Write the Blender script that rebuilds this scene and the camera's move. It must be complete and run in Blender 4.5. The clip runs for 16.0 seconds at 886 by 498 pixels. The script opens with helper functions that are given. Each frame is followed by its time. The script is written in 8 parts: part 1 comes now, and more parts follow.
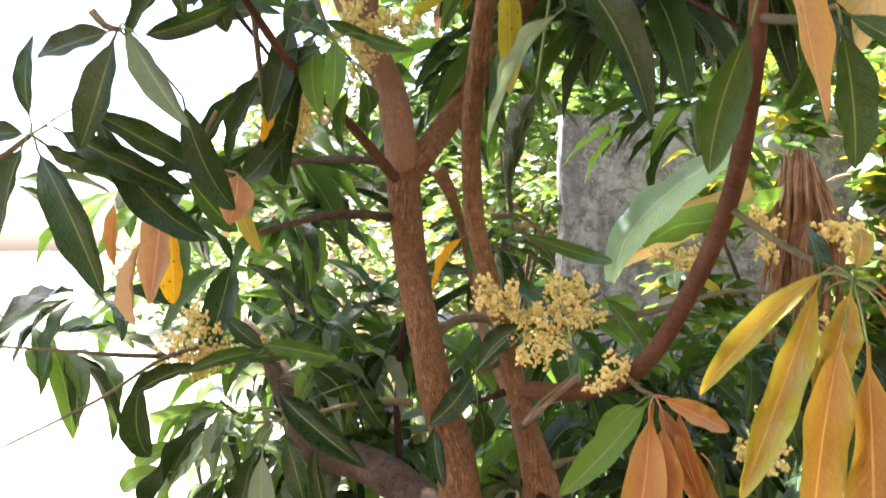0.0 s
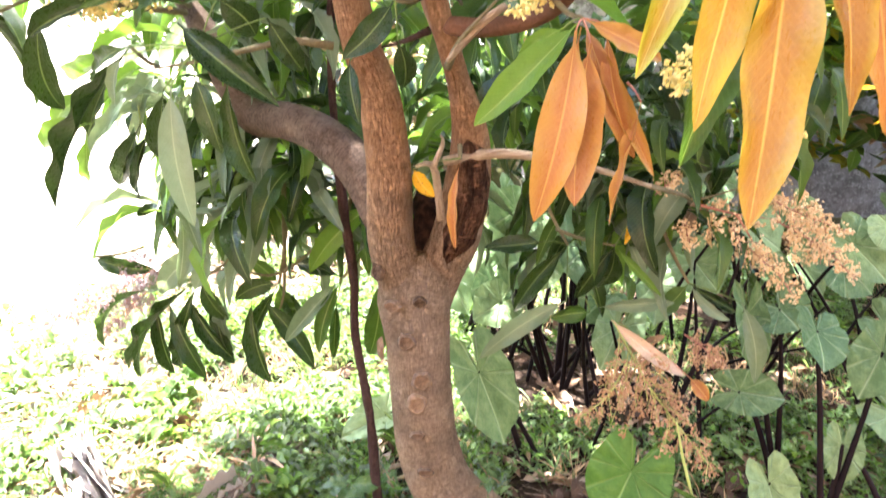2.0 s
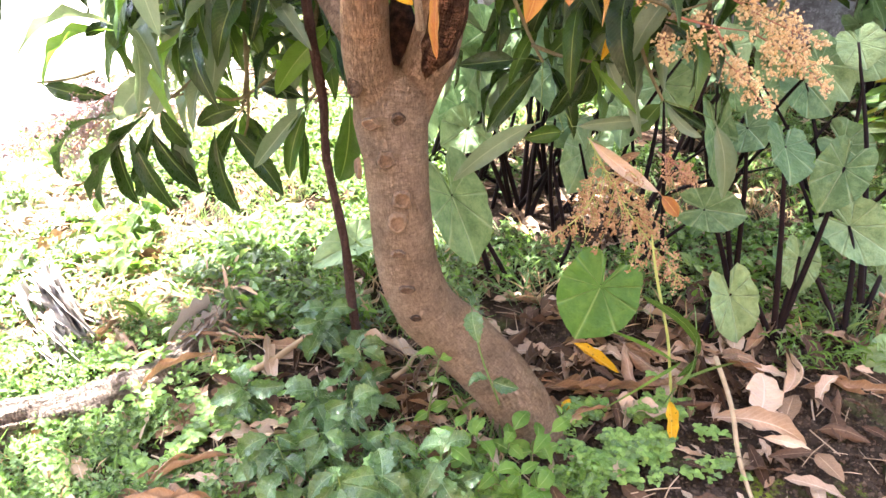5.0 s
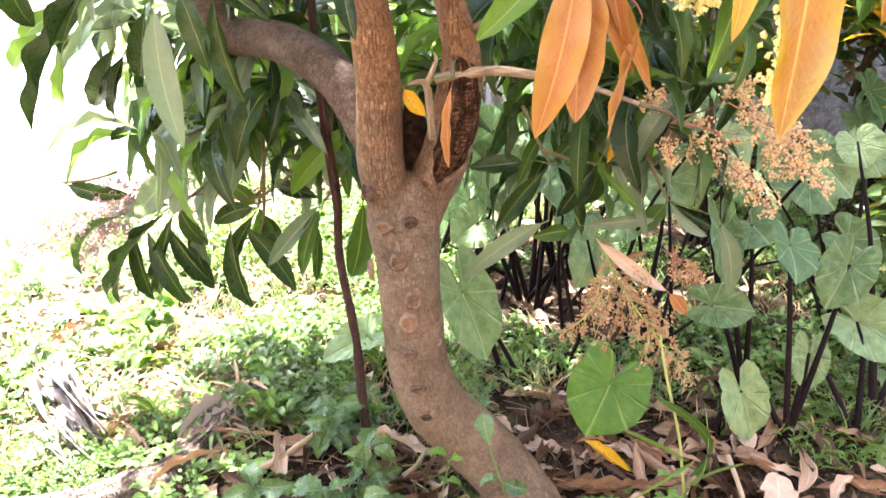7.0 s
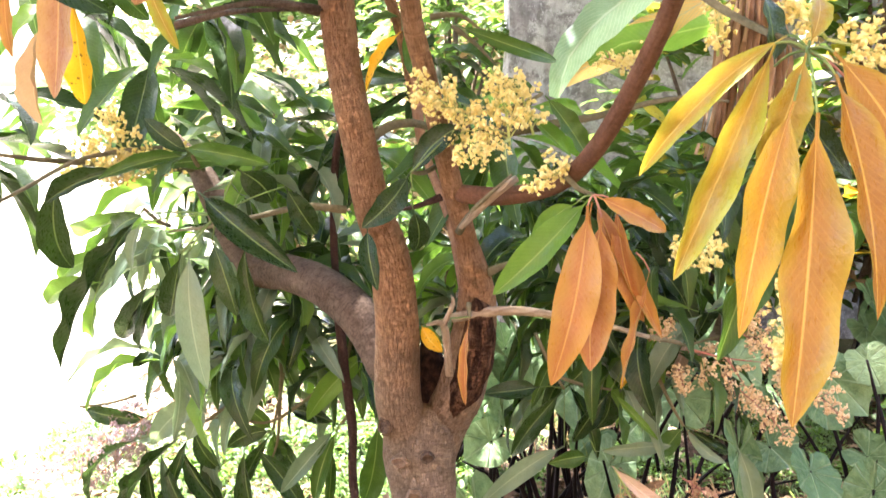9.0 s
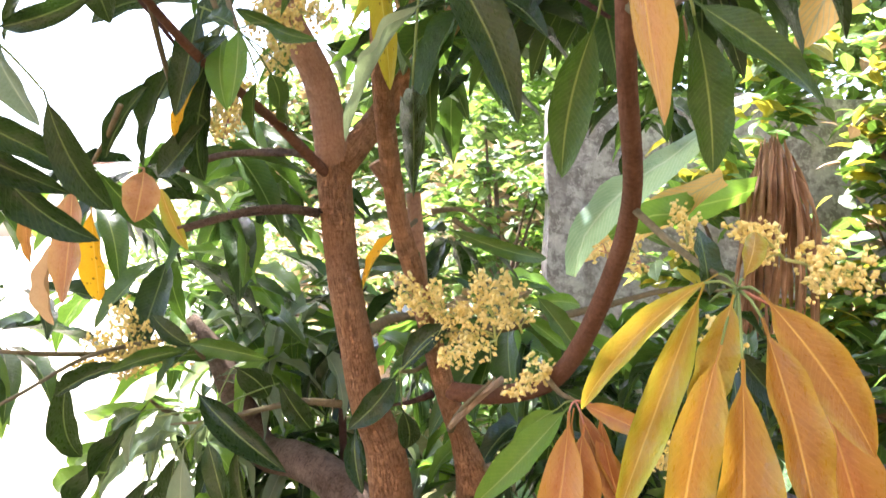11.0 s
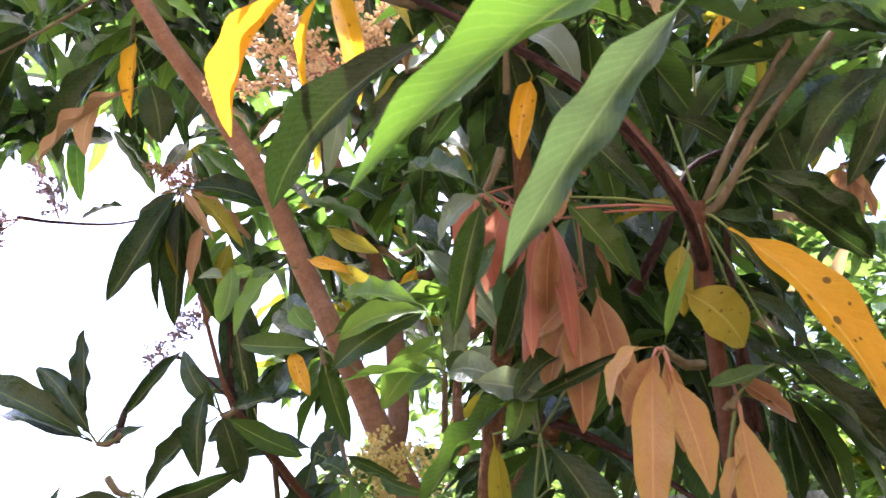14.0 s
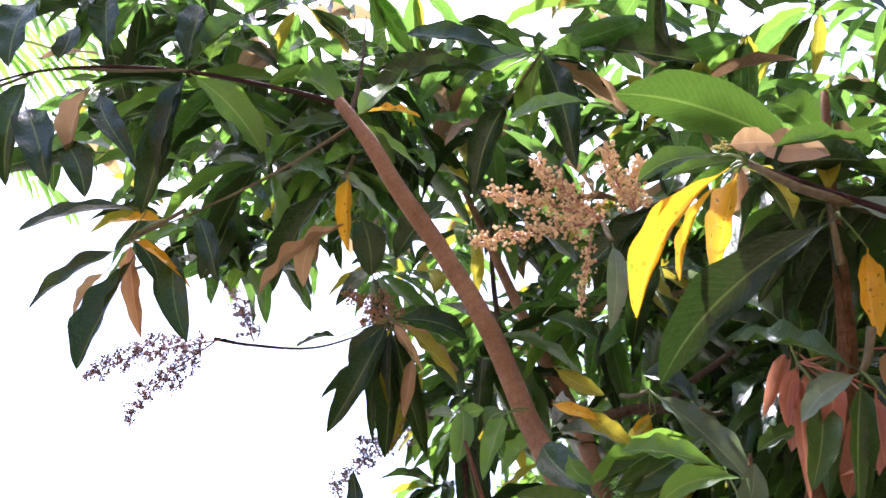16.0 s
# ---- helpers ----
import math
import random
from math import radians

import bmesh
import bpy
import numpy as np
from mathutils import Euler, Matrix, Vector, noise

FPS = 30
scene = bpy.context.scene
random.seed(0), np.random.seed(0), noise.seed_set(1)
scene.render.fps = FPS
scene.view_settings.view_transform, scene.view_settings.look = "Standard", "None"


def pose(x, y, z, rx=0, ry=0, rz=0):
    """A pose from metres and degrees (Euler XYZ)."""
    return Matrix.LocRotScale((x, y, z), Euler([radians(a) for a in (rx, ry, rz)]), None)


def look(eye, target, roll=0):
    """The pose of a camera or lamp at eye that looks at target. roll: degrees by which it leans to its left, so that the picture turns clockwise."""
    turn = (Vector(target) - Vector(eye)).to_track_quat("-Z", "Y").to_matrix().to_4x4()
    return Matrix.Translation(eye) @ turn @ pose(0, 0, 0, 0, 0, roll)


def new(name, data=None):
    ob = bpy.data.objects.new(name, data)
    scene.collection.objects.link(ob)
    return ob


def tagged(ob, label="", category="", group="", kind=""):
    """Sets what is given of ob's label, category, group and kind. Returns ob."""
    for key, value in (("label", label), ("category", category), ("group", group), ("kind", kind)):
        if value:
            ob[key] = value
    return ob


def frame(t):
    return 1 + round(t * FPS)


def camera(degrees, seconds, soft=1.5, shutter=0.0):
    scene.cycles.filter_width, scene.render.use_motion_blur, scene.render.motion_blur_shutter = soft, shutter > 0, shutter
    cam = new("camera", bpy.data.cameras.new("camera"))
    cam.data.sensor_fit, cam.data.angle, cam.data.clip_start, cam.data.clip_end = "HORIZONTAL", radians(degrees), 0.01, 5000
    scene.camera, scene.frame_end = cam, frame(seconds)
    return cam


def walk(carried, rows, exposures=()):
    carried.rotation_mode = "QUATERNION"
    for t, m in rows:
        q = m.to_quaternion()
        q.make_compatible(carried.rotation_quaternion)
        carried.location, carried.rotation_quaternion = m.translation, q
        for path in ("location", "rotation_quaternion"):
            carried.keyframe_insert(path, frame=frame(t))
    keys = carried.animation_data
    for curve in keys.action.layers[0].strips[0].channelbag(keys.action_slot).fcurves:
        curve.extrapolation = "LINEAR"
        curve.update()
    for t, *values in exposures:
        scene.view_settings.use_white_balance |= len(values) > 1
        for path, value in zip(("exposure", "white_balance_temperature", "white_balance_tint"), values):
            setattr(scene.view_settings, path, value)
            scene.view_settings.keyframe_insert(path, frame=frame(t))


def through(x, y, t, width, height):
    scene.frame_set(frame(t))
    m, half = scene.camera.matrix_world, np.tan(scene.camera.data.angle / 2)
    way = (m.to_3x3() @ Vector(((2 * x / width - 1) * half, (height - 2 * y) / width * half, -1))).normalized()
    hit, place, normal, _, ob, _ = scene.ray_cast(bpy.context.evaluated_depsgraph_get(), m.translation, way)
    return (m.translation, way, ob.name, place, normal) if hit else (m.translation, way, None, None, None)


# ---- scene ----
cam = camera(57.4, 16.0, shutter=0.3)
METRES, EYE, TILT, LEAN, TURN = 1.15, 1.4, 0.0, 0.0, 0.0
ROWS = [
    (0.0, 0.0, 0.0, 0.0, 0.0, 0.0, -0.0),
    (0.5, 0.0507, 0.0191, -0.0314, 1.28, -4.51, -0.16),
    (1.0, 0.1004, 0.0462, -0.0681, 2.05, -8.77, -0.28),
    (1.5, 0.1314, 0.0664, -0.096, 1.24, -13.57, -0.4),
    (2.0, 0.0903, 0.0546, -0.1312, -0.87, -19.09, -0.5),
    (2.5, 0.04, 0.0411, -0.1587, -2.78, -24.16, -0.99),
    (3.0, 0.0355, 0.0395, -0.175, -4.07, -27.89, -1.36),
    (3.5, 0.038, 0.0434, -0.1845, -5.02, -30.45, -1.53),
    (6.0, 0.0357, 0.0638, -0.161, -4.69, -28.87, -0.79),
    (6.5, 0.0336, 0.0571, -0.15, -4.54, -26.83, -0.83),
    (7.0, 0.0311, 0.0532, -0.138, -4.28, -24.39, -0.9),
    (7.5, 0.0259, 0.051, -0.1231, -4.07, -21.44, -0.89),
    (8.0, 0.0232, 0.0475, -0.0996, -4.0, -18.0, -0.76),
    (8.5, 0.0208, 0.0451, -0.0779, -3.89, -14.5, -0.66),
    (9.0, 0.0165, 0.0471, -0.0595, -3.76, -11.16, -0.66),
    (11.5, 0.1314, 0.036, 0.0362, 1.93, 3.16, 0.2),
    (12.0, 0.1267, 0.019, 0.0582, 2.67, 8.73, 0.3),
    (12.5, 0.1175, -0.014, 0.0839, 3.19, 14.37, 0.32),
    (13.0, 0.11, -0.0274, 0.099, 3.91, 18.69, -0.03),
    (13.5, 0.102, -0.0275, 0.1032, 4.62, 22.2, -0.51),
    (14.0, 0.0779, -0.0337, 0.0985, 5.14, 24.68, -1.27),
    (14.5, 0.0159, -0.0507, 0.1065, 5.75, 26.85, -2.32),
    (15.0, -0.0684, -0.0718, 0.1162, 6.39, 28.92, -3.39),
    (15.5, -0.13, -0.0948, 0.1205, 7.58, 30.75, -4.32),
    (16.0, -0.1536, -0.1023, 0.1241, 9.02, 31.99, -5.02),
]
EXPOSURES = [(0.0, 3.01, 6050.0, 19.0), (1.0, 3.12, 6050.0, 19.0), (1.5, 3.51, 6050.0, 19.0), (2.0, 4.01, 6050.0, 19.0), (2.5, 4.04, 6050.0, 19.0), (3.5, 3.94, 6050.0, 19.0), (6.0, 3.95, 6050.0, 19.0), (8.0, 4.00, 6050.0, 19.0), (9.0, 3.82, 6050.0, 19.0), (11.5, 3.33, 5950.0, 20.0), (12.5, 3.41, 5800.0, 24.0), (13.0, 2.46, 5750.0, 28.0), (14.5, 2.81, 5650.0, 29.0), (16.0, 2.16, 5500.0, 27.0)]
walk(cam, [(t, pose(0, 0, EYE, TILT, LEAN, TURN) @ pose(METRES * x, METRES * y, METRES * z, 90 + pitch, roll, yaw)) for t, x, y, z, yaw, pitch, roll in ROWS], EXPOSURES)

# ---- world and sun ----
SUN_UP, SUN_TURN = 65.0, -34.0   # degrees over the horizon; from straight ahead (minus: to the left)
world = bpy.data.worlds.new("hazy_sky")
scene.world = world
world.use_nodes = True
wn = world.node_tree.nodes
sky = wn.new("ShaderNodeTexSky")
sky.sky_type, sky.sun_disc = "NISHITA", False
sky.sun_elevation, sky.sun_rotation = radians(SUN_UP), radians(SUN_TURN)
sky.air_density, sky.dust_density, sky.ozone_density = 1.0, 4.0, 1.0
wn["Background"].inputs["Strength"].default_value = 0.105
world.node_tree.links.new(sky.outputs["Color"], wn["Background"].inputs["Color"])
sun = new("sun", bpy.data.lights.new("sun", "SUN"))
sun.data.energy, sun.data.angle, sun.data.color = 4.5, radians(1.5), (1.0, 0.95, 0.86)
_a, _e = radians(SUN_TURN), radians(SUN_UP)
sun.matrix_world = look((30 * math.sin(_a) * math.cos(_e), 30 * math.cos(_a) * math.cos(_e), 30 * math.sin(_e)), (0, 0, 0))


# ---- materials ----
class Nodes:
    """Small help to wire a node material."""

    def __init__(self, name):
        self.mat = bpy.data.materials.new(name)
        self.mat.use_nodes = True
        self.tree = self.mat.node_tree
        self.bsdf = self.tree.nodes["Principled BSDF"]
        self.out = self.tree.nodes["Material Output"]

    def add(self, kind, **inputs):
        n = self.tree.nodes.new("ShaderNode" + kind)
        for k, v in inputs.items():
            self.put(n.inputs[k.replace("_", " ")], v)
        return n

    def put(self, socket, v):
        if isinstance(v, bpy.types.NodeSocket):
            self.tree.links.new(v, socket)
        else:
            socket.default_value = v

    def math(self, op, a, b=0.0, c=0.0):
        n = self.tree.nodes.new("ShaderNodeMath")
        n.operation = op
        for i, v in enumerate((a, b, c)):
            self.put(n.inputs[i], v)
        return n.outputs[0]

    def mix(self, f, a, b, mode="MIX"):
        n = self.tree.nodes.new("ShaderNodeMix")
        n.data_type, n.blend_type = "RGBA", mode
        self.put(n.inputs[0], f)
        for s, v in ((n.inputs[6], a), (n.inputs[7], b)):
            self.put(s, v if isinstance(v, bpy.types.NodeSocket) else (*v, 1.0))
        return n.outputs[2]

    def noise(self, vector, scale, detail=3.0, rough=0.55):
        return self.add("TexNoise", Vector=vector, Scale=scale, Detail=detail, Roughness=rough).outputs["Fac"]

    def ramp(self, f, lo, hi):
        n = self.tree.nodes.new("ShaderNodeMapRange")
        for i, v in enumerate((f, lo, hi, 0.0, 1.0)):
            self.put(n.inputs[i], v)
        return n.outputs[0]

    def scaled(self, vector, s):
        n = self.tree.nodes.new("ShaderNodeVectorMath")
        n.operation = "MULTIPLY"
        self.put(n.inputs[0], vector)
        n.inputs[1].default_value = s
        return n.outputs[0]

    def chance(self):
        """One random number for each object and each loose piece of it."""
        a = self.add("ObjectInfo").outputs["Random"]
        b = self.tree.nodes.new("ShaderNodeNewGeometry").outputs["Random Per Island"]
        return self.math("FRACT", self.math("ADD", a, b))

    def finish(self, color, rough=0.6, bump=None, strength=0.3, distance=0.002, through=0.0, spec=0.5, glow=None):
        p = self.bsdf
        self.put(p.inputs["Base Color"], color if isinstance(color, bpy.types.NodeSocket) else (*color, 1.0))
        self.put(p.inputs["Roughness"], rough)
        self.put(p.inputs["Specular IOR Level"], spec)
        if bump is not None:
            n = self.add("Bump", Height=bump, Strength=strength, Distance=distance)
            self.put(p.inputs["Normal"], n.outputs[0])
        if through:
            t = self.tree.nodes.new("ShaderNodeBsdfTranslucent")
            self.put(t.inputs["Color"], glow if glow is not None else color)
            m = self.tree.nodes.new("ShaderNodeMixShader")
            m.inputs[0].default_value = through
            self.tree.links.new(p.outputs[0], m.inputs[1])
            self.tree.links.new(t.outputs[0], m.inputs[2])
            self.tree.links.new(m.outputs[0], self.out.inputs[0])
        return self.mat


def leaf_material(name, dark, light, vein, rough=0.42, through=0.35, spots=0.0, spot_color=(0.05, 0.03, 0.015), edge=None, veins=26.0, vein_mix=0.09, slope=0.28, gloss=0.32):
    """Leaf: midrib, side veins, mottling and, where wanted, dark spots. The leaf's own UV: u across, v along."""
    k = Nodes(name)
    uv = k.add("UVMap").outputs["UV"]
    sep = k.add("SeparateXYZ", Vector=uv)
    u, v = sep.outputs["X"], sep.outputs["Y"]
    pos = k.add("TexCoord").outputs["Object"]
    rnd = k.chance()
    across = k.math("ABSOLUTE", k.math("SUBTRACT", u, 0.5))
    mid = k.math("SUBTRACT", 1.0, k.ramp(across, 0.012, 0.035))
    side = k.math("SINE", k.math("MULTIPLY", k.math("SUBTRACT", v, k.math("MULTIPLY", across, slope)), veins * 6.283))
    side = k.math("POWER", k.math("MULTIPLY_ADD", side, 0.5, 0.5), 8.0)
    mott = k.noise(k.scaled(uv, (3.0, 9.0, 1.0)), 1.6, 4.0, 0.6)
    blot = k.noise(k.scaled(uv, (22.0, 70.0, 1.0)), 1.0, 4.0, 0.7)
    mott = k.math("ADD", k.math("ADD", k.math("MULTIPLY", mott, 0.55), k.math("MULTIPLY", rnd, 0.45)), k.math("MULTIPLY_ADD", blot, 0.5, -0.15))
    col = k.mix(k.ramp(mott, 0.25, 0.95), dark, light)
    if edge is not None:
        e = k.math("ADD", k.math("MULTIPLY", across, 1.5), k.math("MULTIPLY", k.noise(k.scaled(uv, (2.0, 5.0, 1.0)), 2.0), 0.7))
        e = k.math("ADD", e, k.math("MULTIPLY_ADD", rnd, 0.4, -0.2))
        col = k.mix(k.ramp(e, 0.55, 1.05), col, edge)
    col = k.mix(k.math("MULTIPLY", side, vein_mix), col, vein)
    col = k.mix(k.math("MULTIPLY", mid, 0.75), col, vein)
    if spots:
        cell = k.add("TexVoronoi", Vector=k.scaled(uv, (4.5, 16.0, 1.0)), Scale=1.0)
        size = k.math("MULTIPLY", k.add("SeparateColor", Color=cell.outputs["Color"]).outputs[0], spots)
        s = k.math("LESS_THAN", cell.outputs["Distance"], size)
        col = k.mix(k.math("MULTIPLY", s, 0.9), col, spot_color)
    h = k.math("ADD", k.math("MULTIPLY", side, -0.12), k.math("MULTIPLY", mid, -1.0))
    blister = k.noise(k.scaled(uv, (5.0, 16.0, 1.0)), 1.3, 3.0, 0.5)
    h = k.math("ADD", h, k.math("MULTIPLY", blister, 2.2))
    dust = k.noise(pos, 22.0, 4.0, 0.65)
    r = k.math("MULTIPLY_ADD", dust, 0.55, rough - 0.3)
    lift = (1.15, 1.1, 0.8) if light[0] > light[1] else (2.0, 1.9, 1.0)
    bright = k.mix(0.6, col, tuple(min(1.0, v * f) for v, f in zip(light, lift)))
    return k.finish(col, r, h, 0.45, 0.0022, through, gloss, bright)


LEAF = {}
LEAF["green"] = leaf_material("mango_leaf_green", (0.015, 0.040, 0.008), (0.07, 0.14, 0.022), (0.25, 0.34, 0.09), 0.42, 0.22, 0.11)
LEAF["canopy"] = leaf_material("mango_leaf_canopy", (0.018, 0.054, 0.013), (0.085, 0.175, 0.036), (0.25, 0.36, 0.10), 0.30, 0.48, gloss=0.6)
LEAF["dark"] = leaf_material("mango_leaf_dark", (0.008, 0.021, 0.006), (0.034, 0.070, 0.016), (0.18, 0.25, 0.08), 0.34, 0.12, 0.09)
LEAF["fresh"] = leaf_material("mango_leaf_fresh_green", (0.035, 0.095, 0.012), (0.09, 0.185, 0.025), (0.24, 0.36, 0.08), 0.42, 0.34, vein_mix=0.15)
LEAF["sage"] = leaf_material("mango_leaf_sage", (0.034, 0.068, 0.032), (0.092, 0.150, 0.068), (0.22, 0.30, 0.14), 0.42, 0.2, vein_mix=0.15)
LEAF["clover"] = leaf_material("clover_leaf", (0.070, 0.165, 0.026), (0.30, 0.47, 0.11), (0.34, 0.50, 0.18), 0.5, 0.2, veins=4.0, gloss=0.4)
LEAF["grey"] = leaf_material("mango_leaf_dusty", (0.075, 0.12, 0.070), (0.20, 0.265, 0.175), (0.32, 0.38, 0.25), 0.42, 0.25)
LEAF["light"] = leaf_material("mango_leaf_light_green", (0.065, 0.15, 0.022), (0.155, 0.285, 0.045), (0.34, 0.44, 0.13), 0.4, 0.35)
LEAF["orange"] = leaf_material("young_leaf_orange", (0.29, 0.105, 0.030), (0.48, 0.225, 0.070), (0.66, 0.42, 0.12), 0.36, 0.22, 0.04, (0.2, 0.08, 0.03), (0.46, 0.26, 0.05), gloss=0.5)
LEAF["gold"] = leaf_material("young_leaf_golden", (0.24, 0.108, 0.012), (0.44, 0.235, 0.030), (0.66, 0.45, 0.10), 0.36, 0.25, 0.05, (0.16, 0.08, 0.02), (0.38, 0.285, 0.02), gloss=0.55)
LEAF["olive"] = leaf_material("young_leaf_yellow_olive", (0.25, 0.155, 0.012), (0.46, 0.320, 0.035), (0.64, 0.50, 0.13), 0.36, 0.25, 0.05, (0.16, 0.08, 0.02), (0.34, 0.36, 0.03), gloss=0.5)
LEAF["pink"] = leaf_material("young_leaf_pink", (0.26, 0.108, 0.045), (0.45, 0.228, 0.105), (0.62, 0.42, 0.15), 0.34, 0.38, 0.03, (0.2, 0.09, 0.04), (0.45, 0.29, 0.11), gloss=0.55)
LEAF["peach"] = leaf_material("young_leaf_peach_tan", (0.34, 0.165, 0.062), (0.53, 0.315, 0.135), (0.66, 0.48, 0.12), 0.34, 0.38, 0.03, (0.2, 0.09, 0.04), (0.46, 0.30, 0.07), gloss=0.55)
LEAF["red"] = leaf_material("young_leaf_red", (0.40, 0.12, 0.075), (0.54, 0.24, 0.15), (0.66, 0.38, 0.25), 0.42, 0.4)
LEAF["yellow"] = leaf_material("old_leaf_yellow", (0.62, 0.32, 0.008), (0.80, 0.47, 0.015), (0.85, 0.6, 0.12), 0.42, 0.35, 0.30)
LEAF["yolive"] = leaf_material("old_leaf_olive_yellow", (0.20, 0.21, 0.02), (0.42, 0.36, 0.03), (0.5, 0.5, 0.12), 0.45, 0.4, 0.26)
LEAF["tan"] = leaf_material("old_leaf_tan", (0.34, 0.21, 0.10), (0.52, 0.36, 0.20), (0.6, 0.45, 0.27), 0.5, 0.3, 0.1)
LEAF["dry"] = leaf_material("dry_leaf", (0.09, 0.052, 0.028), (0.40, 0.250, 0.145), (0.48, 0.33, 0.20), 0.5, 0.12, 0.12, veins=15.0, vein_mix=0.2, gloss=0.3)
LEAF["drydark"] = leaf_material("dry_leaf_dark", (0.03, 0.017, 0.011), (0.14, 0.085, 0.052), (0.2, 0.13, 0.08), 0.6, 0.05, 0.0, gloss=0.08)
LEAF["drypale"] = leaf_material("dry_leaf_pale", (0.27, 0.18, 0.115), (0.56, 0.42, 0.29), (0.66, 0.53, 0.40), 0.5, 0.12, 0.10, veins=15.0, vein_mix=0.2, gloss=0.3)


def taro_material(name, dark, light, vein):
    """Taro blade: veins fan out from the joint with the stalk, with dull waxy mottling between them."""
    k = Nodes(name)
    uv = k.add("UVMap").outputs["UV"]
    sep = k.add("SeparateXYZ", Vector=uv)
    x, y = k.math("SUBTRACT", sep.outputs["X"], 0.5), k.math("SUBTRACT", sep.outputs["Y"], 0.22)
    angle = k.math("ARCTAN2", x, y)
    fan = k.math("POWER", k.math("ABSOLUTE", k.math("COSINE", k.math("MULTIPLY", angle, 4.5))), 60.0)
    rib = k.math("MULTIPLY", k.math("SUBTRACT", 1.0, k.ramp(k.math("ABSOLUTE", x), 0.006, 0.016)), k.math("GREATER_THAN", y, 0.0))
    mott = k.math("ADD", k.noise(k.scaled(uv, (4.0, 4.0, 1.0)), 1.5, 4.0, 0.6), k.math("MULTIPLY_ADD", k.chance(), 0.5, -0.25))
    fine = k.noise(k.scaled(uv, (40.0, 40.0, 1.0)), 1.0, 4.0, 0.7)
    col = k.mix(k.ramp(k.math("ADD", mott, k.math("MULTIPLY_ADD", fine, 0.5, -0.25)), 0.25, 0.8), dark, light)
    lines = k.math("MAXIMUM", k.math("MULTIPLY", fan, 0.5), k.math("MULTIPLY", rib, 0.8))
    col = k.mix(lines, col, vein)
    h = k.math("SUBTRACT", k.math("MULTIPLY", mott, 2.0), k.math("MULTIPLY", lines, 1.4))
    bright = k.mix(0.5, col, tuple(min(1.0, v * 1.7) for v in light))
    return k.finish(col, k.math("MULTIPLY_ADD", fine, 0.4, 0.28), h, 0.9, 0.006, 0.2, 0.4, bright)


LEAF["taro"] = taro_material("taro_leaf", (0.058, 0.128, 0.042), (0.245, 0.360, 0.160), (0.36, 0.48, 0.27))
LEAF["tarobright"] = taro_material("taro_leaf_bright", (0.055, 0.155, 0.016), (0.150, 0.300, 0.045), (0.30, 0.46, 0.14))
LEAF["variegated"] = leaf_material("variegated_leaf", (0.012, 0.038, 0.010), (0.125, 0.215, 0.070), (0.19, 0.28, 0.12), 0.32, 0.18, 0.20, (0.34, 0.42, 0.22), veins=7.0, vein_mix=0.14, gloss=0.45)
LEAF["weed"] = leaf_material("weed_leaf", (0.030, 0.080, 0.018), (0.22, 0.34, 0.11), (0.30, 0.42, 0.18), 0.45, 0.22, veins=5.0, gloss=0.45)
LEAF["bush"] = leaf_material("bush_leaf", (0.035, 0.070, 0.018), (0.115, 0.18, 0.05), (0.3, 0.42, 0.15), 0.5, 0.4, veins=6.0)
LEAF["banana"] = leaf_material("banana_leaf", (0.14, 0.27, 0.17), (0.34, 0.47, 0.36), (0.50, 0.58, 0.45), 0.35, 0.35, veins=34.0, vein_mix=0.3)
LEAF["bananayellow"] = leaf_material("banana_leaf_yellowing", (0.55, 0.32, 0.05), (0.78, 0.56, 0.22), (0.25, 0.36, 0.30), 0.45, 0.4, veins=22.0, vein_mix=0.55)
LEAF["palm"] = leaf_material("palm_leaf", (0.07, 0.16, 0.03), (0.16, 0.32, 0.06), (0.3, 0.45, 0.15), 0.45, 0.45, veins=2.0)


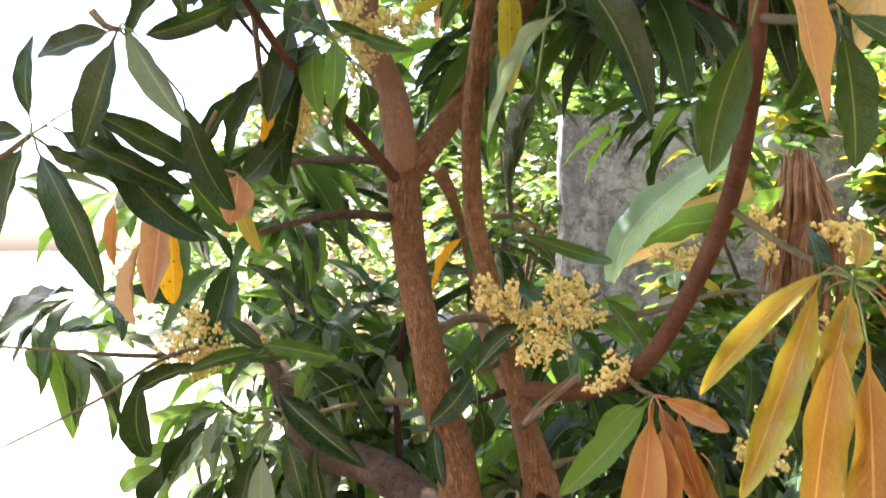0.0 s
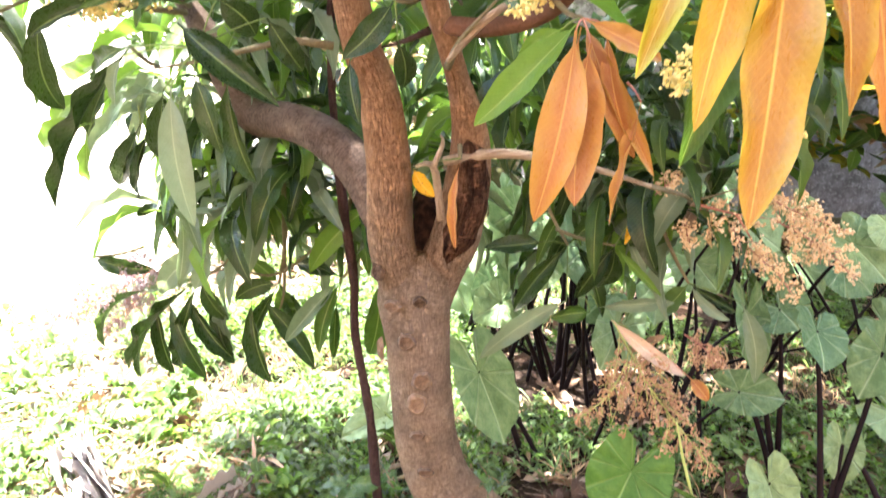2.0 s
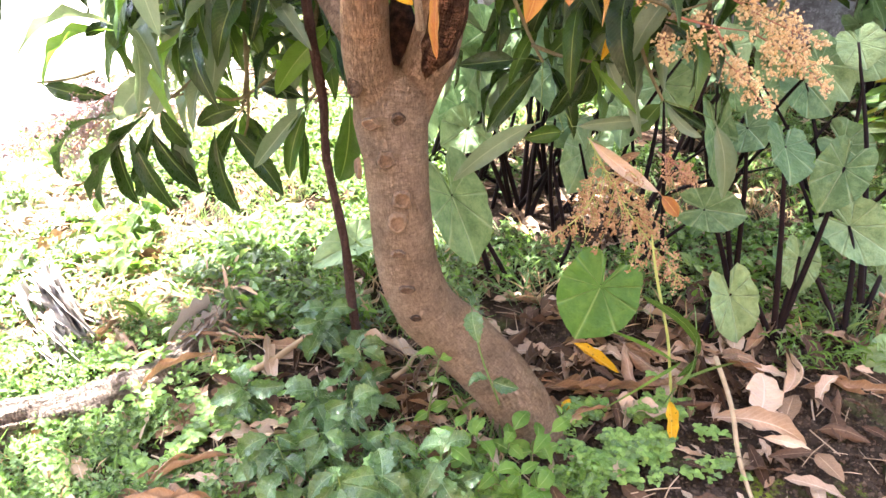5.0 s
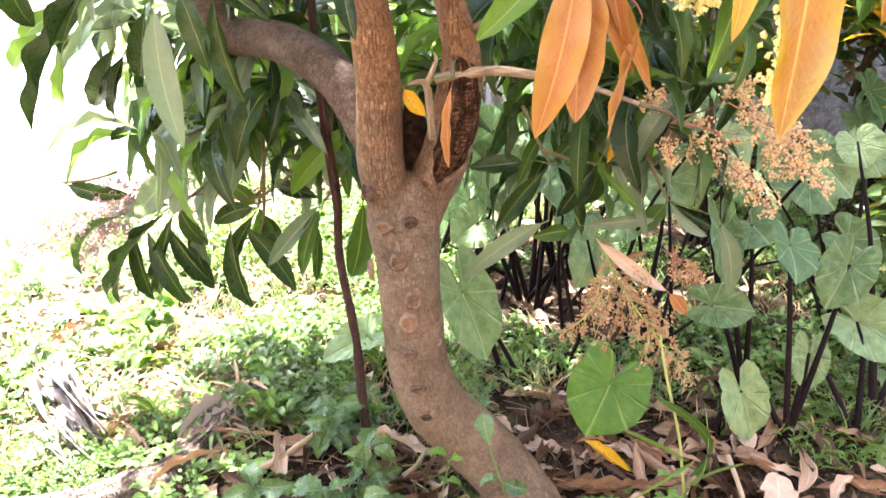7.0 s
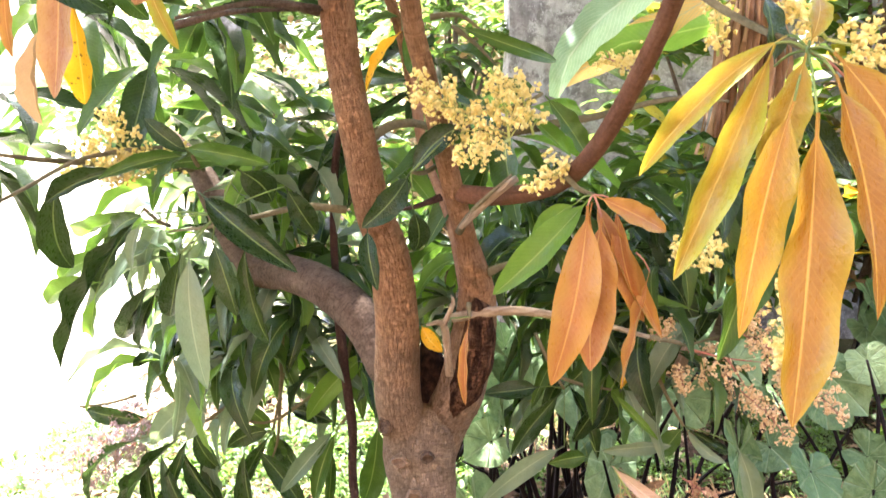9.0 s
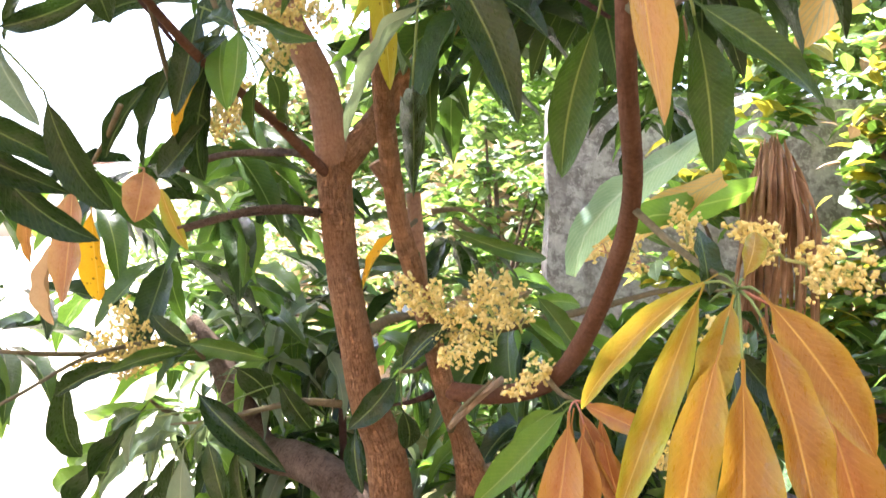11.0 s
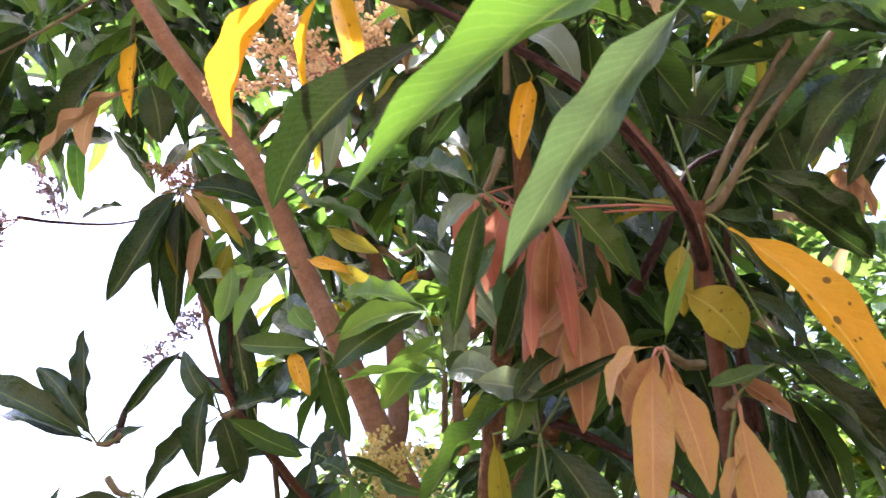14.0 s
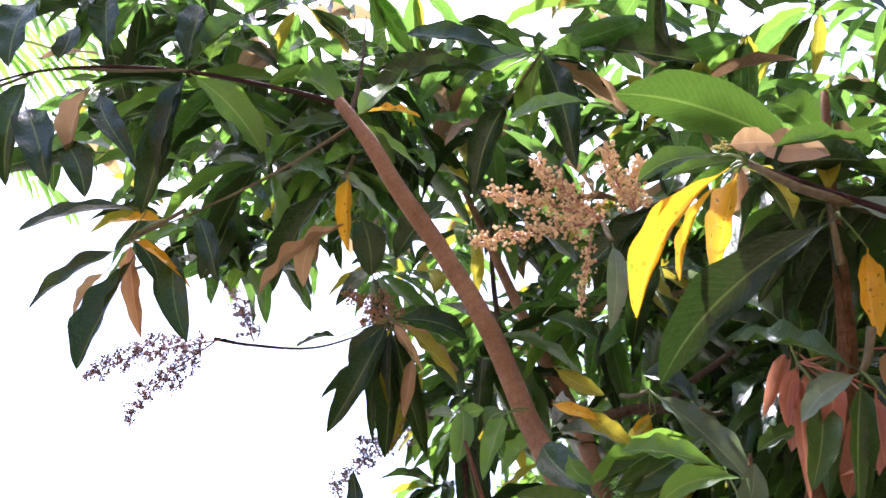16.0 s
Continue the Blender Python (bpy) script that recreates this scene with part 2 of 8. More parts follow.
def bark_material(name, dark, light, crack, scale=1.0, rings=0.0, old=None, mark=1.0, wrinkle=0.0):
    """Bark on a limb whose UV is in metres: u round it, v along it. old: the colour of the older bark low on a stem."""
    k = Nodes(name)
    uv = k.add("UVMap").outputs["UV"]
    pos = k.add("TexCoord").outputs["Object"]
    coarse = k.noise(k.scaled(uv, (250.0 * scale, 26.0 * scale, 1.0)), 1.0, 5.0, 0.7)
    fine = k.noise(k.scaled(uv, (600.0 * scale, 75.0 * scale, 1.0)), 1.0, 4.0, 0.7)
    broad = k.noise(pos, 13.0, 6.0, 0.7)
    speck = k.noise(pos, 170.0, 3.0, 0.7)
    tone = k.math("ADD", k.math("MULTIPLY", broad, 0.6), k.math("MULTIPLY", speck, 0.4))
    col = k.mix(k.ramp(tone, 0.36, 0.64), dark, light)
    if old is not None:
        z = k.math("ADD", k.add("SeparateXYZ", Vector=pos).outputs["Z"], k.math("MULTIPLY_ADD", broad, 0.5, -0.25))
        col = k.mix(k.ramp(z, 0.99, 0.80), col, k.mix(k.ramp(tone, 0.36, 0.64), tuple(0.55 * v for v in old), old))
    streak = k.ramp(coarse, 0.50, 0.63)
    hair = k.ramp(fine, 0.52, 0.66)
    col = k.mix(k.math("MULTIPLY", streak, 0.34 * mark), col, crack)
    col = k.mix(k.math("MULTIPLY", hair, 0.4 * mark), col, crack)
    pale = k.ramp(k.noise(k.scaled(uv, (300.0 * scale, 30.0 * scale, 1.0)), 1.0, 4.0, 0.7), 0.56, 0.72)
    col = k.mix(k.math("MULTIPLY", pale, 0.12 * mark), col, tuple(min(1.0, v * 1.45) for v in light))
    h = k.math("SUBTRACT", k.math("MULTIPLY", k.noise(pos, 60.0, 4.0), 0.5), k.math("ADD", streak, k.math("MULTIPLY", hair, 0.4)))
    if wrinkle:
        fold = k.ramp(k.noise(k.scaled(uv, (60.0, 330.0, 1.0)), 1.0, 5.0, 0.7), 0.50, 0.66)
        pit = k.ramp(k.noise(pos, 85.0, 4.0, 0.75), 0.57, 0.68)
        col = k.mix(k.math("MULTIPLY", k.math("MAXIMUM", fold, pit), 0.5 * wrinkle), col, crack)
        h = k.math("SUBTRACT", h, k.math("MULTIPLY", k.math("ADD", fold, pit), wrinkle))
    if rings:
        sep = k.add("SeparateXYZ", Vector=uv)
        ring = k.math("SINE", k.math("ADD", k.math("MULTIPLY", sep.outputs["Y"], 300.0), k.math("MULTIPLY", broad, 14.0)))
        ring = k.math("MULTIPLY", k.math("POWER", k.math("MULTIPLY_ADD", ring, 0.5, 0.5), 7.0), k.ramp(broad, 0.40, 0.6))
        h = k.math("SUBTRACT", h, k.math("MULTIPLY", ring, rings))
        col = k.mix(k.math("MULTIPLY", ring, 0.5 * rings), col, crack)
    return k.finish(col, 0.82, h, 0.35 + 0.65 * mark, 0.005, spec=0.08)


BARK_TRUNK = bark_material("bark_trunk", (0.190, 0.132, 0.082), (0.47, 0.345, 0.222), (0.060, 0.036, 0.022), 1.7, 0.15, None, 1.0, 0.75)
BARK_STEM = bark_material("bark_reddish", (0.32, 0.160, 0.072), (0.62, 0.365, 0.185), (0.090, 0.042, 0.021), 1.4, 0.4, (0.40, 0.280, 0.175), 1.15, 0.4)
BARK_LIMB = bark_material("bark_pinkish", (0.29, 0.160, 0.088), (0.52, 0.318, 0.190), (0.16, 0.08, 0.05), 1.4, 0.5, None, 0.5, 0.15)
BARK_GREY = bark_material("bark_grey", (0.085, 0.058, 0.040), (0.31, 0.230, 0.168), (0.040, 0.026, 0.019), 1.6, 0.15, None, 0.7, 1.1)
BARK_DARK = bark_material("bark_dark_red", (0.040, 0.022, 0.017), (0.115, 0.066, 0.050), (0.05, 0.02, 0.015), 1.0)
BARK_BROWN = bark_material("bark_warm_brown", (0.105, 0.050, 0.028), (0.22, 0.118, 0.070), (0.09, 0.04, 0.025), 1.4, 0.25, None, 0.4)
BARK_TWIG = bark_material("bark_twig_green_brown", (0.13, 0.115, 0.06), (0.26, 0.225, 0.13), (0.09, 0.08, 0.05), 1.5, 0.0, None, 0.4)
BARK_PALE = bark_material("bark_pale_stripped", (0.40, 0.29, 0.18), (0.58, 0.46, 0.30), (0.3, 0.2, 0.12), 0.8)
BARK_LOG = bark_material("bark_weathered_log", (0.17, 0.13, 0.098), (0.50, 0.41, 0.33), (0.045, 0.032, 0.024), 0.30, 0.0, None, 1.5, 0.8)


def plain(name, dark, light, scale=40.0, rough=0.7, bump=0.4, through=0.0, spec=0.3):
    k = Nodes(name)
    pos = k.add("TexCoord").outputs["Object"]
    n = k.noise(pos, scale, 4.0, 0.6)
    f = k.math("ADD", k.math("MULTIPLY", n, 0.7), k.math("MULTIPLY", k.chance(), 0.4))
    col = k.mix(k.ramp(f, 0.3, 0.85), dark, light)
    return k.finish(col, rough, k.noise(pos, scale * 3.0), bump, 0.002, through, spec)


BARK_SCAR = plain("bark_scar", (0.030, 0.019, 0.012), (0.26, 0.180, 0.115), 170.0, 0.85, 1.0, 0.0, 0.1)
ROT_AND_SHADE = plain("rotten_wood_and_gap_shade", (0.012, 0.007, 0.005), (0.10, 0.05, 0.03), 70.0, 0.9, 1.0, 0.0, 0.1)
TORN = bark_material("torn_wood", (0.085, 0.040, 0.022), (0.30, 0.155, 0.085), (0.012, 0.007, 0.005), 0.55, 0.0, None, 1.6, 0.9)
FLOWER_YELLOW = plain("floret_cream_yellow", (0.80, 0.66, 0.20), (0.95, 0.86, 0.42), 60.0, 0.7, 0.2, 0.25)
FLOWER_PINK = plain("floret_peach_pink", (0.74, 0.52, 0.26), (0.93, 0.79, 0.52), 60.0, 0.7, 0.2, 0.25)
FLOWER_BROWN = plain("floret_dry_brown", (0.36, 0.20, 0.10), (0.58, 0.38, 0.22), 60.0, 0.8, 0.2, 0.15)
FLOWER_PURPLE = plain("floret_dry_purple", (0.42, 0.33, 0.34), (0.62, 0.52, 0.52), 60.0, 0.8, 0.2, 0.6)
STALK_LEAF = plain("stalk_leaf_green", (0.10, 0.16, 0.04), (0.20, 0.27, 0.08), 30.0, 0.6, 0.2)
STALK_GREEN = plain("stalk_yellow_green", (0.30, 0.36, 0.09), (0.48, 0.52, 0.18), 30.0, 0.6, 0.2)
STALK_PINK = plain("stalk_pink_red", (0.32, 0.13, 0.09), (0.50, 0.26, 0.18), 30.0, 0.6, 0.2)
STALK_BLACK = plain("taro_stalk_dark_purple", (0.004, 0.0028, 0.003), (0.018, 0.012, 0.012), 25.0, 0.6, 0.3, 0.0, 0.06)
STRAW = plain("dry_straw", (0.30, 0.215, 0.12), (0.55, 0.42, 0.26), 20.0, 0.8, 0.5)
HUSK = plain("dry_husk_grey_white", (0.30, 0.275, 0.24), (0.66, 0.62, 0.57), 60.0, 0.85, 0.6)
DRY_BANANA = plain("dry_banana_leaf_brown", (0.18, 0.095, 0.045), (0.50, 0.32, 0.18), 18.0, 0.8, 0.7, 0.15)
WEB = plain("dusty_spider_web", (0.30, 0.29, 0.26), (0.5, 0.48, 0.44), 30.0, 0.9, 0.1)


def ground_material():
    k = Nodes("ground_soil_and_litter")
    pos = k.add("TexCoord").outputs["Object"]
    clod = k.noise(pos, 22.0, 6.0, 0.68)
    patch = k.noise(pos, 1.7, 4.0, 0.6)
    crumb = k.noise(pos, 130.0, 3.0, 0.6)
    col = k.mix(k.ramp(clod, 0.32, 0.70), (0.010, 0.007, 0.005), (0.062, 0.044, 0.031))
    chip = k.add("TexVoronoi", Vector=pos, Scale=150.0)
    tone = k.add("SeparateColor", Color=chip.outputs["Color"])
    col = k.mix(k.math("GREATER_THAN", tone.outputs[0], 0.88), col, k.mix(tone.outputs[1], (0.035, 0.024, 0.016), (0.12, 0.085, 0.058)))
    moss = k.math("MULTIPLY", k.ramp(k.noise(pos, 5.0, 5.0, 0.7), 0.56, 0.64), k.ramp(patch, 0.38, 0.5))
    col = k.mix(k.math("MULTIPLY", moss, 0.5), col, (0.075, 0.10, 0.025))
    for cx, cy, cr in ((0.789, 1.136, 0.045), (0.898, 1.086, 0.050), (0.769, 1.215, 0.020), (0.984, 1.139, 0.020)):
        d = k.tree.nodes.new("ShaderNodeVectorMath")
        d.operation = "DISTANCE"
        k.put(d.inputs[0], pos)
        d.inputs[1].default_value = (cx, cy, 0.0)
        edge = k.math("ADD", d.outputs["Value"], k.math("MULTIPLY", k.noise(pos, 26.0, 5.0, 0.7), 0.22))
        col = k.mix(k.math("MULTIPLY", k.ramp(edge, 0.11 + cr, 0.07 + cr), 0.85), col, k.mix(crumb, (0.10, 0.15, 0.015), (0.26, 0.32, 0.04)))
    far = k.ramp(k.add("SeparateXYZ", Vector=pos).outputs["Y"], 3.4, 7.0)
    turf = k.mix(k.ramp(k.noise(pos, 3.0, 5.0), 0.35, 0.65), (0.17, 0.18, 0.055), (0.32, 0.30, 0.13))
    col = k.mix(far, col, turf)
    # Sun glare on the left ground is put into a pale soil colour.
    xyz = k.add("SeparateXYZ", Vector=pos)
    side = k.math("ADD", k.math("MULTIPLY", xyz.outputs["X"], -1.0), k.math("MULTIPLY", k.noise(pos, 1.3, 4.0), 0.9))
    glare_pale = k.math("MULTIPLY", k.ramp(side, 0.85, 1.35), k.ramp(k.math("ADD", xyz.outputs["Y"], k.math("MULTIPLY", patch, 0.8)), 1.9, 2.5))
    col = k.mix(k.math("MULTIPLY", glare_pale, 0.9), col, k.mix(clod, (0.36, 0.32, 0.26), (0.58, 0.53, 0.46)))
    h = k.math("ADD", clod, k.math("MULTIPLY", crumb, 0.4))
    return k.finish(col, 0.95, h, 1.0, 0.014, spec=0.04)


def concrete_material():
    k = Nodes("weathered_concrete")
    pos = k.add("TexCoord").outputs["Object"]
    a = k.noise(pos, 2.2, 6.0, 0.65)
    b = k.noise(pos, 16.0, 5.0, 0.7)
    streak = k.noise(k.scaled(pos, (9.0, 9.0, 0.8)), 1.0, 5.0, 0.6)
    col = k.mix(k.ramp(a, 0.3, 0.7), (0.24, 0.215, 0.215), (0.52, 0.48, 0.475))
    col = k.mix(k.math("MULTIPLY", k.ramp(b, 0.44, 0.60), 0.85), col, (0.15, 0.13, 0.125))
    col = k.mix(k.math("MULTIPLY", k.ramp(k.noise(pos, 48.0, 4.0, 0.7), 0.52, 0.62), 0.5), col, (0.62, 0.58, 0.57))
    col = k.mix(k.math("MULTIPLY", k.ramp(streak, 0.52, 0.68), 0.6), col, (0.16, 0.14, 0.135))
    return k.finish(col, 0.9, k.math("ADD", a, b), 0.5, 0.01, spec=0.2)


# Ochre chosen for the warm bounce from the unseen wall.
OCHRE = plain("ochre_bounce", (0.27, 0.185, 0.125), (0.42, 0.30, 0.21), 3.0, 0.95, 0.4, 0.0, 0.1)
GROUND, CONCRETE = ground_material(), concrete_material()


# ---- small helpers ----
def part(name, bm, material, parent=None, label="", smooth=True):
    """Link a bmesh as one mesh object, under a thing or a part."""
    me = bpy.data.meshes.new(name)
    bm.to_mesh(me)
    bm.free()
    me.materials.append(material)
    for p in me.polygons:
        p.use_smooth = smooth
    ob = new(name, me)
    ob.parent = parent
    return tagged(ob, label)


def thing(name, at, label, category, group=""):
    ob = new(name)
    ob.empty_display_size = 0.05
    ob.location = at
    return tagged(ob, label, category, group)


def world_of(ob):
    m = ob.matrix_basis.copy()
    return world_of(ob.parent) @ ob.matrix_parent_inverse @ m if ob.parent else m


def under(ob, parent):
    """Parent with the world place kept."""
    ob.parent = parent
    ob.matrix_parent_inverse = world_of(parent).inverted()
    return ob


def spline(points, radii, step):
    """A Catmull-Rom line through the points, with its radii, cut every step or so."""
    pts = [Vector(p) for p in points]
    pts = [2 * pts[0] - pts[1]] + pts + [2 * pts[-1] - pts[-2]]
    rad = [radii[0], *radii, radii[-1]]
    out = []
    for i in range(1, len(pts) - 2):
        a, b, c, d = pts[i - 1:i + 3]
        n = max(2, int((c - b).length / step))
        for j in range(n + (i == len(pts) - 3)):
            s = j / n
            p = 0.5 * (2 * b + (c - a) * s + (2 * a - 5 * b + 4 * c - d) * s * s + (3 * b - a - 3 * c + d) * s ** 3)
            out.append((p, rad[i] + (rad[i + 1] - rad[i]) * s))
    return out


def tube_bm(points, radii, sides=12, step=0.03, rough=0.0, bm=None, seed=0.0, ridge=0.0):
    """A limb: a tapered, slightly uneven tube with rounded ends; UV in metres."""
    bm = bm or bmesh.new()
    uvl = bm.loops.layers.uv.verify()
    line = spline(points, radii, step)
    side = Vector((1, 0, 0))
    if abs((line[1][0] - line[0][0]).normalized().x) > 0.85:
        side = Vector((0, 1, 0))
    rings, along, dist = [], [], 0.0
    for i, (p, r) in enumerate(line):
        t = (line[min(i + 1, len(line) - 1)][0] - line[max(i - 1, 0)][0]).normalized()
        side = (side - t * side.dot(t)).normalized()
        up = t.cross(side)
        ring = []
        for j in range(sides):
            w = math.tau * j / sides
            d = side * math.cos(w) + up * math.sin(w)
            k = 1.0
            if rough:
                q = p + d * r
                k += rough * (noise.noise(q * 9.0 + Vector((seed, 0, 0))) + 0.5 * noise.noise(q * 31.0))
            if ridge:
                k -= ridge * max(0.0, noise.noise(Vector((math.cos(w) * 4.5, math.sin(w) * 4.5, i * step * 7.0)))) * 2.0
            ring.append(bm.verts.new(p + d * r * k))
        rings.append(ring)
        dist += (p - line[i - 1][0]).length if i else 0.0
        along.append(dist)
    r0 = sum(radii) / len(radii)
    for i in range(len(rings) - 1):
        for j in range(sides):
            f = bm.faces.new((rings[i][j], rings[i][(j + 1) % sides], rings[i + 1][(j + 1) % sides], rings[i + 1][j]))
            for loop, (u, v) in zip(f.loops, ((j, i), (j + 1, i), (j + 1, i + 1), (j, i + 1))):
                loop[uvl].uv = (u * math.tau * r0 / sides, along[v])
    for ring, flip in ((rings[0], True), (rings[-1], False)):
        mid = bm.verts.new(sum((v.co for v in ring), Vector()) / sides)
        for j in range(sides):
            a, b = ring[j], ring[(j + 1) % sides]
            bm.faces.new((b, a, mid) if flip else (a, b, mid))
    return bm


def limb(name, points, radii, material, parent, label="", sides=12, step=0.03, rough=0.0):
    ob = part(name, tube_bm(points, radii, sides, step, rough, seed=points[0][2] * 7), material, None, label)
    return under(ob, parent) if parent else ob


def leaf_data(arc, wave, rows=10, cols=4, petiole=0.09, shape="lance", fold=0.10, twist=0.0, seed=0, curl=0.0, bend=0.0):
    """Vertices, faces and UV of a leaf one long (y), about one wide (x), facing z."""
    rnd = random.Random(seed)
    ph, turns = rnd.uniform(0, 6), rnd.uniform(15, 23)
    vs, fs, uv = [], [], []
    for i in range(rows + 1):
        v = i / rows
        if v <= petiole:
            half = 0.035
        else:
            s = (v - petiole) / (1 - petiole)
            if shape == "lance":
                half = 0.5 * (1 - max(1 - s / 0.45, 0.0) ** 2.2) ** 0.72 * (1 - min(max((s - 0.45) / 0.55, 0.0), 1.0) ** 2.1) ** 0.85 + 0.008
            elif shape == "ovate":
                half = 0.5 * max(math.sin(math.pi * s ** 0.66), 0.0) ** 0.85 + 0.010
            elif shape == "toothed":
                half = (0.5 * max(math.sin(math.pi * s ** 0.62), 0.0) ** 0.9 + 0.010) * (1.0 + (0.13 if i % 3 == 0 else -0.06))
            elif shape == "oval":
                half = 0.5 * max(math.sin(math.pi * s ** 0.75), 0.0) ** 0.7 + 0.01
            else:
                half = 0.5 * max(1 - s, 0.0) ** 0.5 * min(1.0, s * 12) + 0.01
        for j in range(cols + 1):
            u = 2 * j / cols - 1
            z = arc * 4 * v * (1 - v) + fold * abs(u) ** 1.3 * half * 0.6
            z += wave * math.sin(v * turns + ph + (1.5 if u > 0 else 0)) * abs(u) ** 1.5 * half * 0.036
            a = twist * (v - 0.3)
            if curl:
                z += (1 - math.cos(u * curl)) / curl * half * 0.3
                u = math.sin(u * curl) / curl
            x = u * half * (1 + wave * 0.016 * math.sin(v * 17 + ph * 2 + (2.0 if u > 0 else 0))) + bend * 4 * v * (1 - v)
            vs.append((x * math.cos(a), v, z + x * math.sin(a) * 0.5))
            uv.append((j / cols, v))
    for i in range(rows):
        for j in range(cols):
            a = i * (cols + 1) + j
            fs.append((a, a + 1, a + cols + 2, a + cols + 1))
    return vs, fs, uv


def heart_data(arc=0.06, rows=9, turns=14):
    """A heart-shaped taro blade: base notch at the origin, tip at y = 1."""
    vs, fs, uv = [(0.0, 0.22, 0.0)], [], [(0.5, 0.2)]
    for k in range(1, rows + 1):
        r = k / rows
        for j in range(2 * turns + 1):
            w = math.pi * (j / turns - 1)
            c, a = math.cos(w), abs(w) / math.pi
            if a < 0.62:
                edge = 0.78 - 0.36 * math.sin(min(a / 0.62, 1.0) * math.pi / 2) ** 0.8
            elif a < 0.86:
                edge = 0.42 + 0.10 * math.sin((a - 0.62) / 0.24 * math.pi / 2)
            else:
                edge = 0.52 - 0.44 * ((a - 0.86) / 0.14) ** 1.6
            x, y = math.sin(w) * edge * r * 1.05, 0.22 + c * edge * r
            z = arc * (1 - (y - 0.3) ** 2 * 3) * r + 0.16 * abs(x) + (0.034 * math.sin(w * 7) + 0.020 * math.sin(w * 13 + 1)) * r * r - 0.03 * math.exp(-(x / 0.03) ** 2) * r
            vs.append((x, y, z))
            uv.append((0.5 + x, y))
    n = 2 * turns + 1
    for j in range(n - 1):
        fs.append((0, 1 + j + 1, 1 + j))
    for k in range(rows - 1):
        for j in range(n - 1):
            a = 1 + k * n + j
            fs.append((a, a + 1, a + n + 1, a + n))
    return vs, fs, uv


def leaf_mesh(name, data, material=None):
    vs, fs, uv = data
    me = bpy.data.meshes.new(name)
    me.from_pydata(vs, [], fs)
    layer = me.uv_layers.new(name="UVMap")
    idx = np.empty(len(me.loops), dtype=np.int32)
    me.loops.foreach_get("vertex_index", idx)
    layer.data.foreach_set("uv", np.array(uv, dtype=np.float32)[idx].ravel())
    me.polygons.foreach_set("use_smooth", [True] * len(me.polygons))
    if material:
        me.materials.append(material)
    return me


def leaf_pose(base, tip, width, roll=0.0, facing=(0.0, -1.0, 0.35)):
    """Where a unit leaf goes so that it runs from base to tip; roll turns it about its midrib."""
    base, tip = Vector(base), Vector(tip)
    y = tip - base
    length = max(y.length, 1e-4)
    y = y / length
    z = Vector(facing)
    z = z - y * z.dot(y)
    if z.length < 0.15:
        z = Vector((0, 0, 1)) - y * y.z
    z.normalize()
    z = Matrix.Rotation(radians(roll), 3, y) @ z
    x = y.cross(z)
    m = Matrix((x * width, y * length, z * length)).transposed().to_4x4()
    m.translation = base
    return m


LEAF_MESHES = {}


def leaf_variant(kind, arc, n):
    """Shared leaf meshes: six shapes for each kind and curvature."""
    key = (kind, round(arc * 12), n % 6)
    if key not in LEAF_MESHES:
        wave, twist, curl, bend = ((0.7, 0.5, 0.5, -0.20), (1.3, -0.7, 0.9, 0.16), (1.9, 0.2, 0.7, 0.04), (0.9, 0.8, 0.3, 0.24), (1.6, -0.3, 0.6, -0.10), (1.1, 0.9, 1.1, 0.10))[n % 6]
        young = kind in ("gold", "orange", "pink", "peach", "fresh", "sage", "olive")
        LEAF_MESHES[key] = leaf_mesh("leaf", leaf_data(key[1] / 12, wave, 26, 6, twist=twist * (0.4 if young else 0.8), seed=n % 6, curl=curl * (0.5 if young else 1.0), bend=bend * (0.5 if young else 1.0)), LEAF[kind])
    return LEAF_MESHES[key]


def leaf_stuff(name, poses, kinds, data, parent=None):
    """Many loose leaves joined into one mesh. poses: 4 x 4 arrays; kinds: a material key for each."""
    vs, fs, uv = (np.array(a, dtype=np.float64) for a in data)
    keys = sorted(set(kinds))
    m = np.array(poses)
    n, k = len(m), len(vs)
    co = np.einsum("nij,kj->nki", m[:, :3, :3], vs) + m[:, None, :3, 3]
    faces = (fs.astype(np.int64)[None] + (np.arange(n) * k)[:, None, None]).reshape(-1, fs.shape[1])
    me = bpy.data.meshes.new(name)
    me.from_pydata(co.reshape(-1, 3).tolist(), [], faces.tolist())
    layer = me.uv_layers.new(name="UVMap")
    layer.data.foreach_set("uv", np.tile(uv[fs.astype(np.int64).ravel()], (n, 1)).astype(np.float32).ravel())
    for key in keys:
        me.materials.append(LEAF[key])
    me.polygons.foreach_set("material_index", np.repeat([keys.index(c) for c in kinds], len(fs)).astype(np.int32))
    me.polygons.foreach_set("use_smooth", [True] * len(faces))
    ob = new(name, me)
    tagged(ob, kind="stuff")
    return under(ob, parent) if parent else ob


# ---- ground and wall ----
def height(x, y):
    """The ground's height: level round the tree, gently uneven."""
    return 0.018 * noise.noise(Vector((x * 1.3, y * 1.3, 0.0))) + 0.007 * noise.noise(Vector((x * 6.0, y * 6.0, 3.0)))


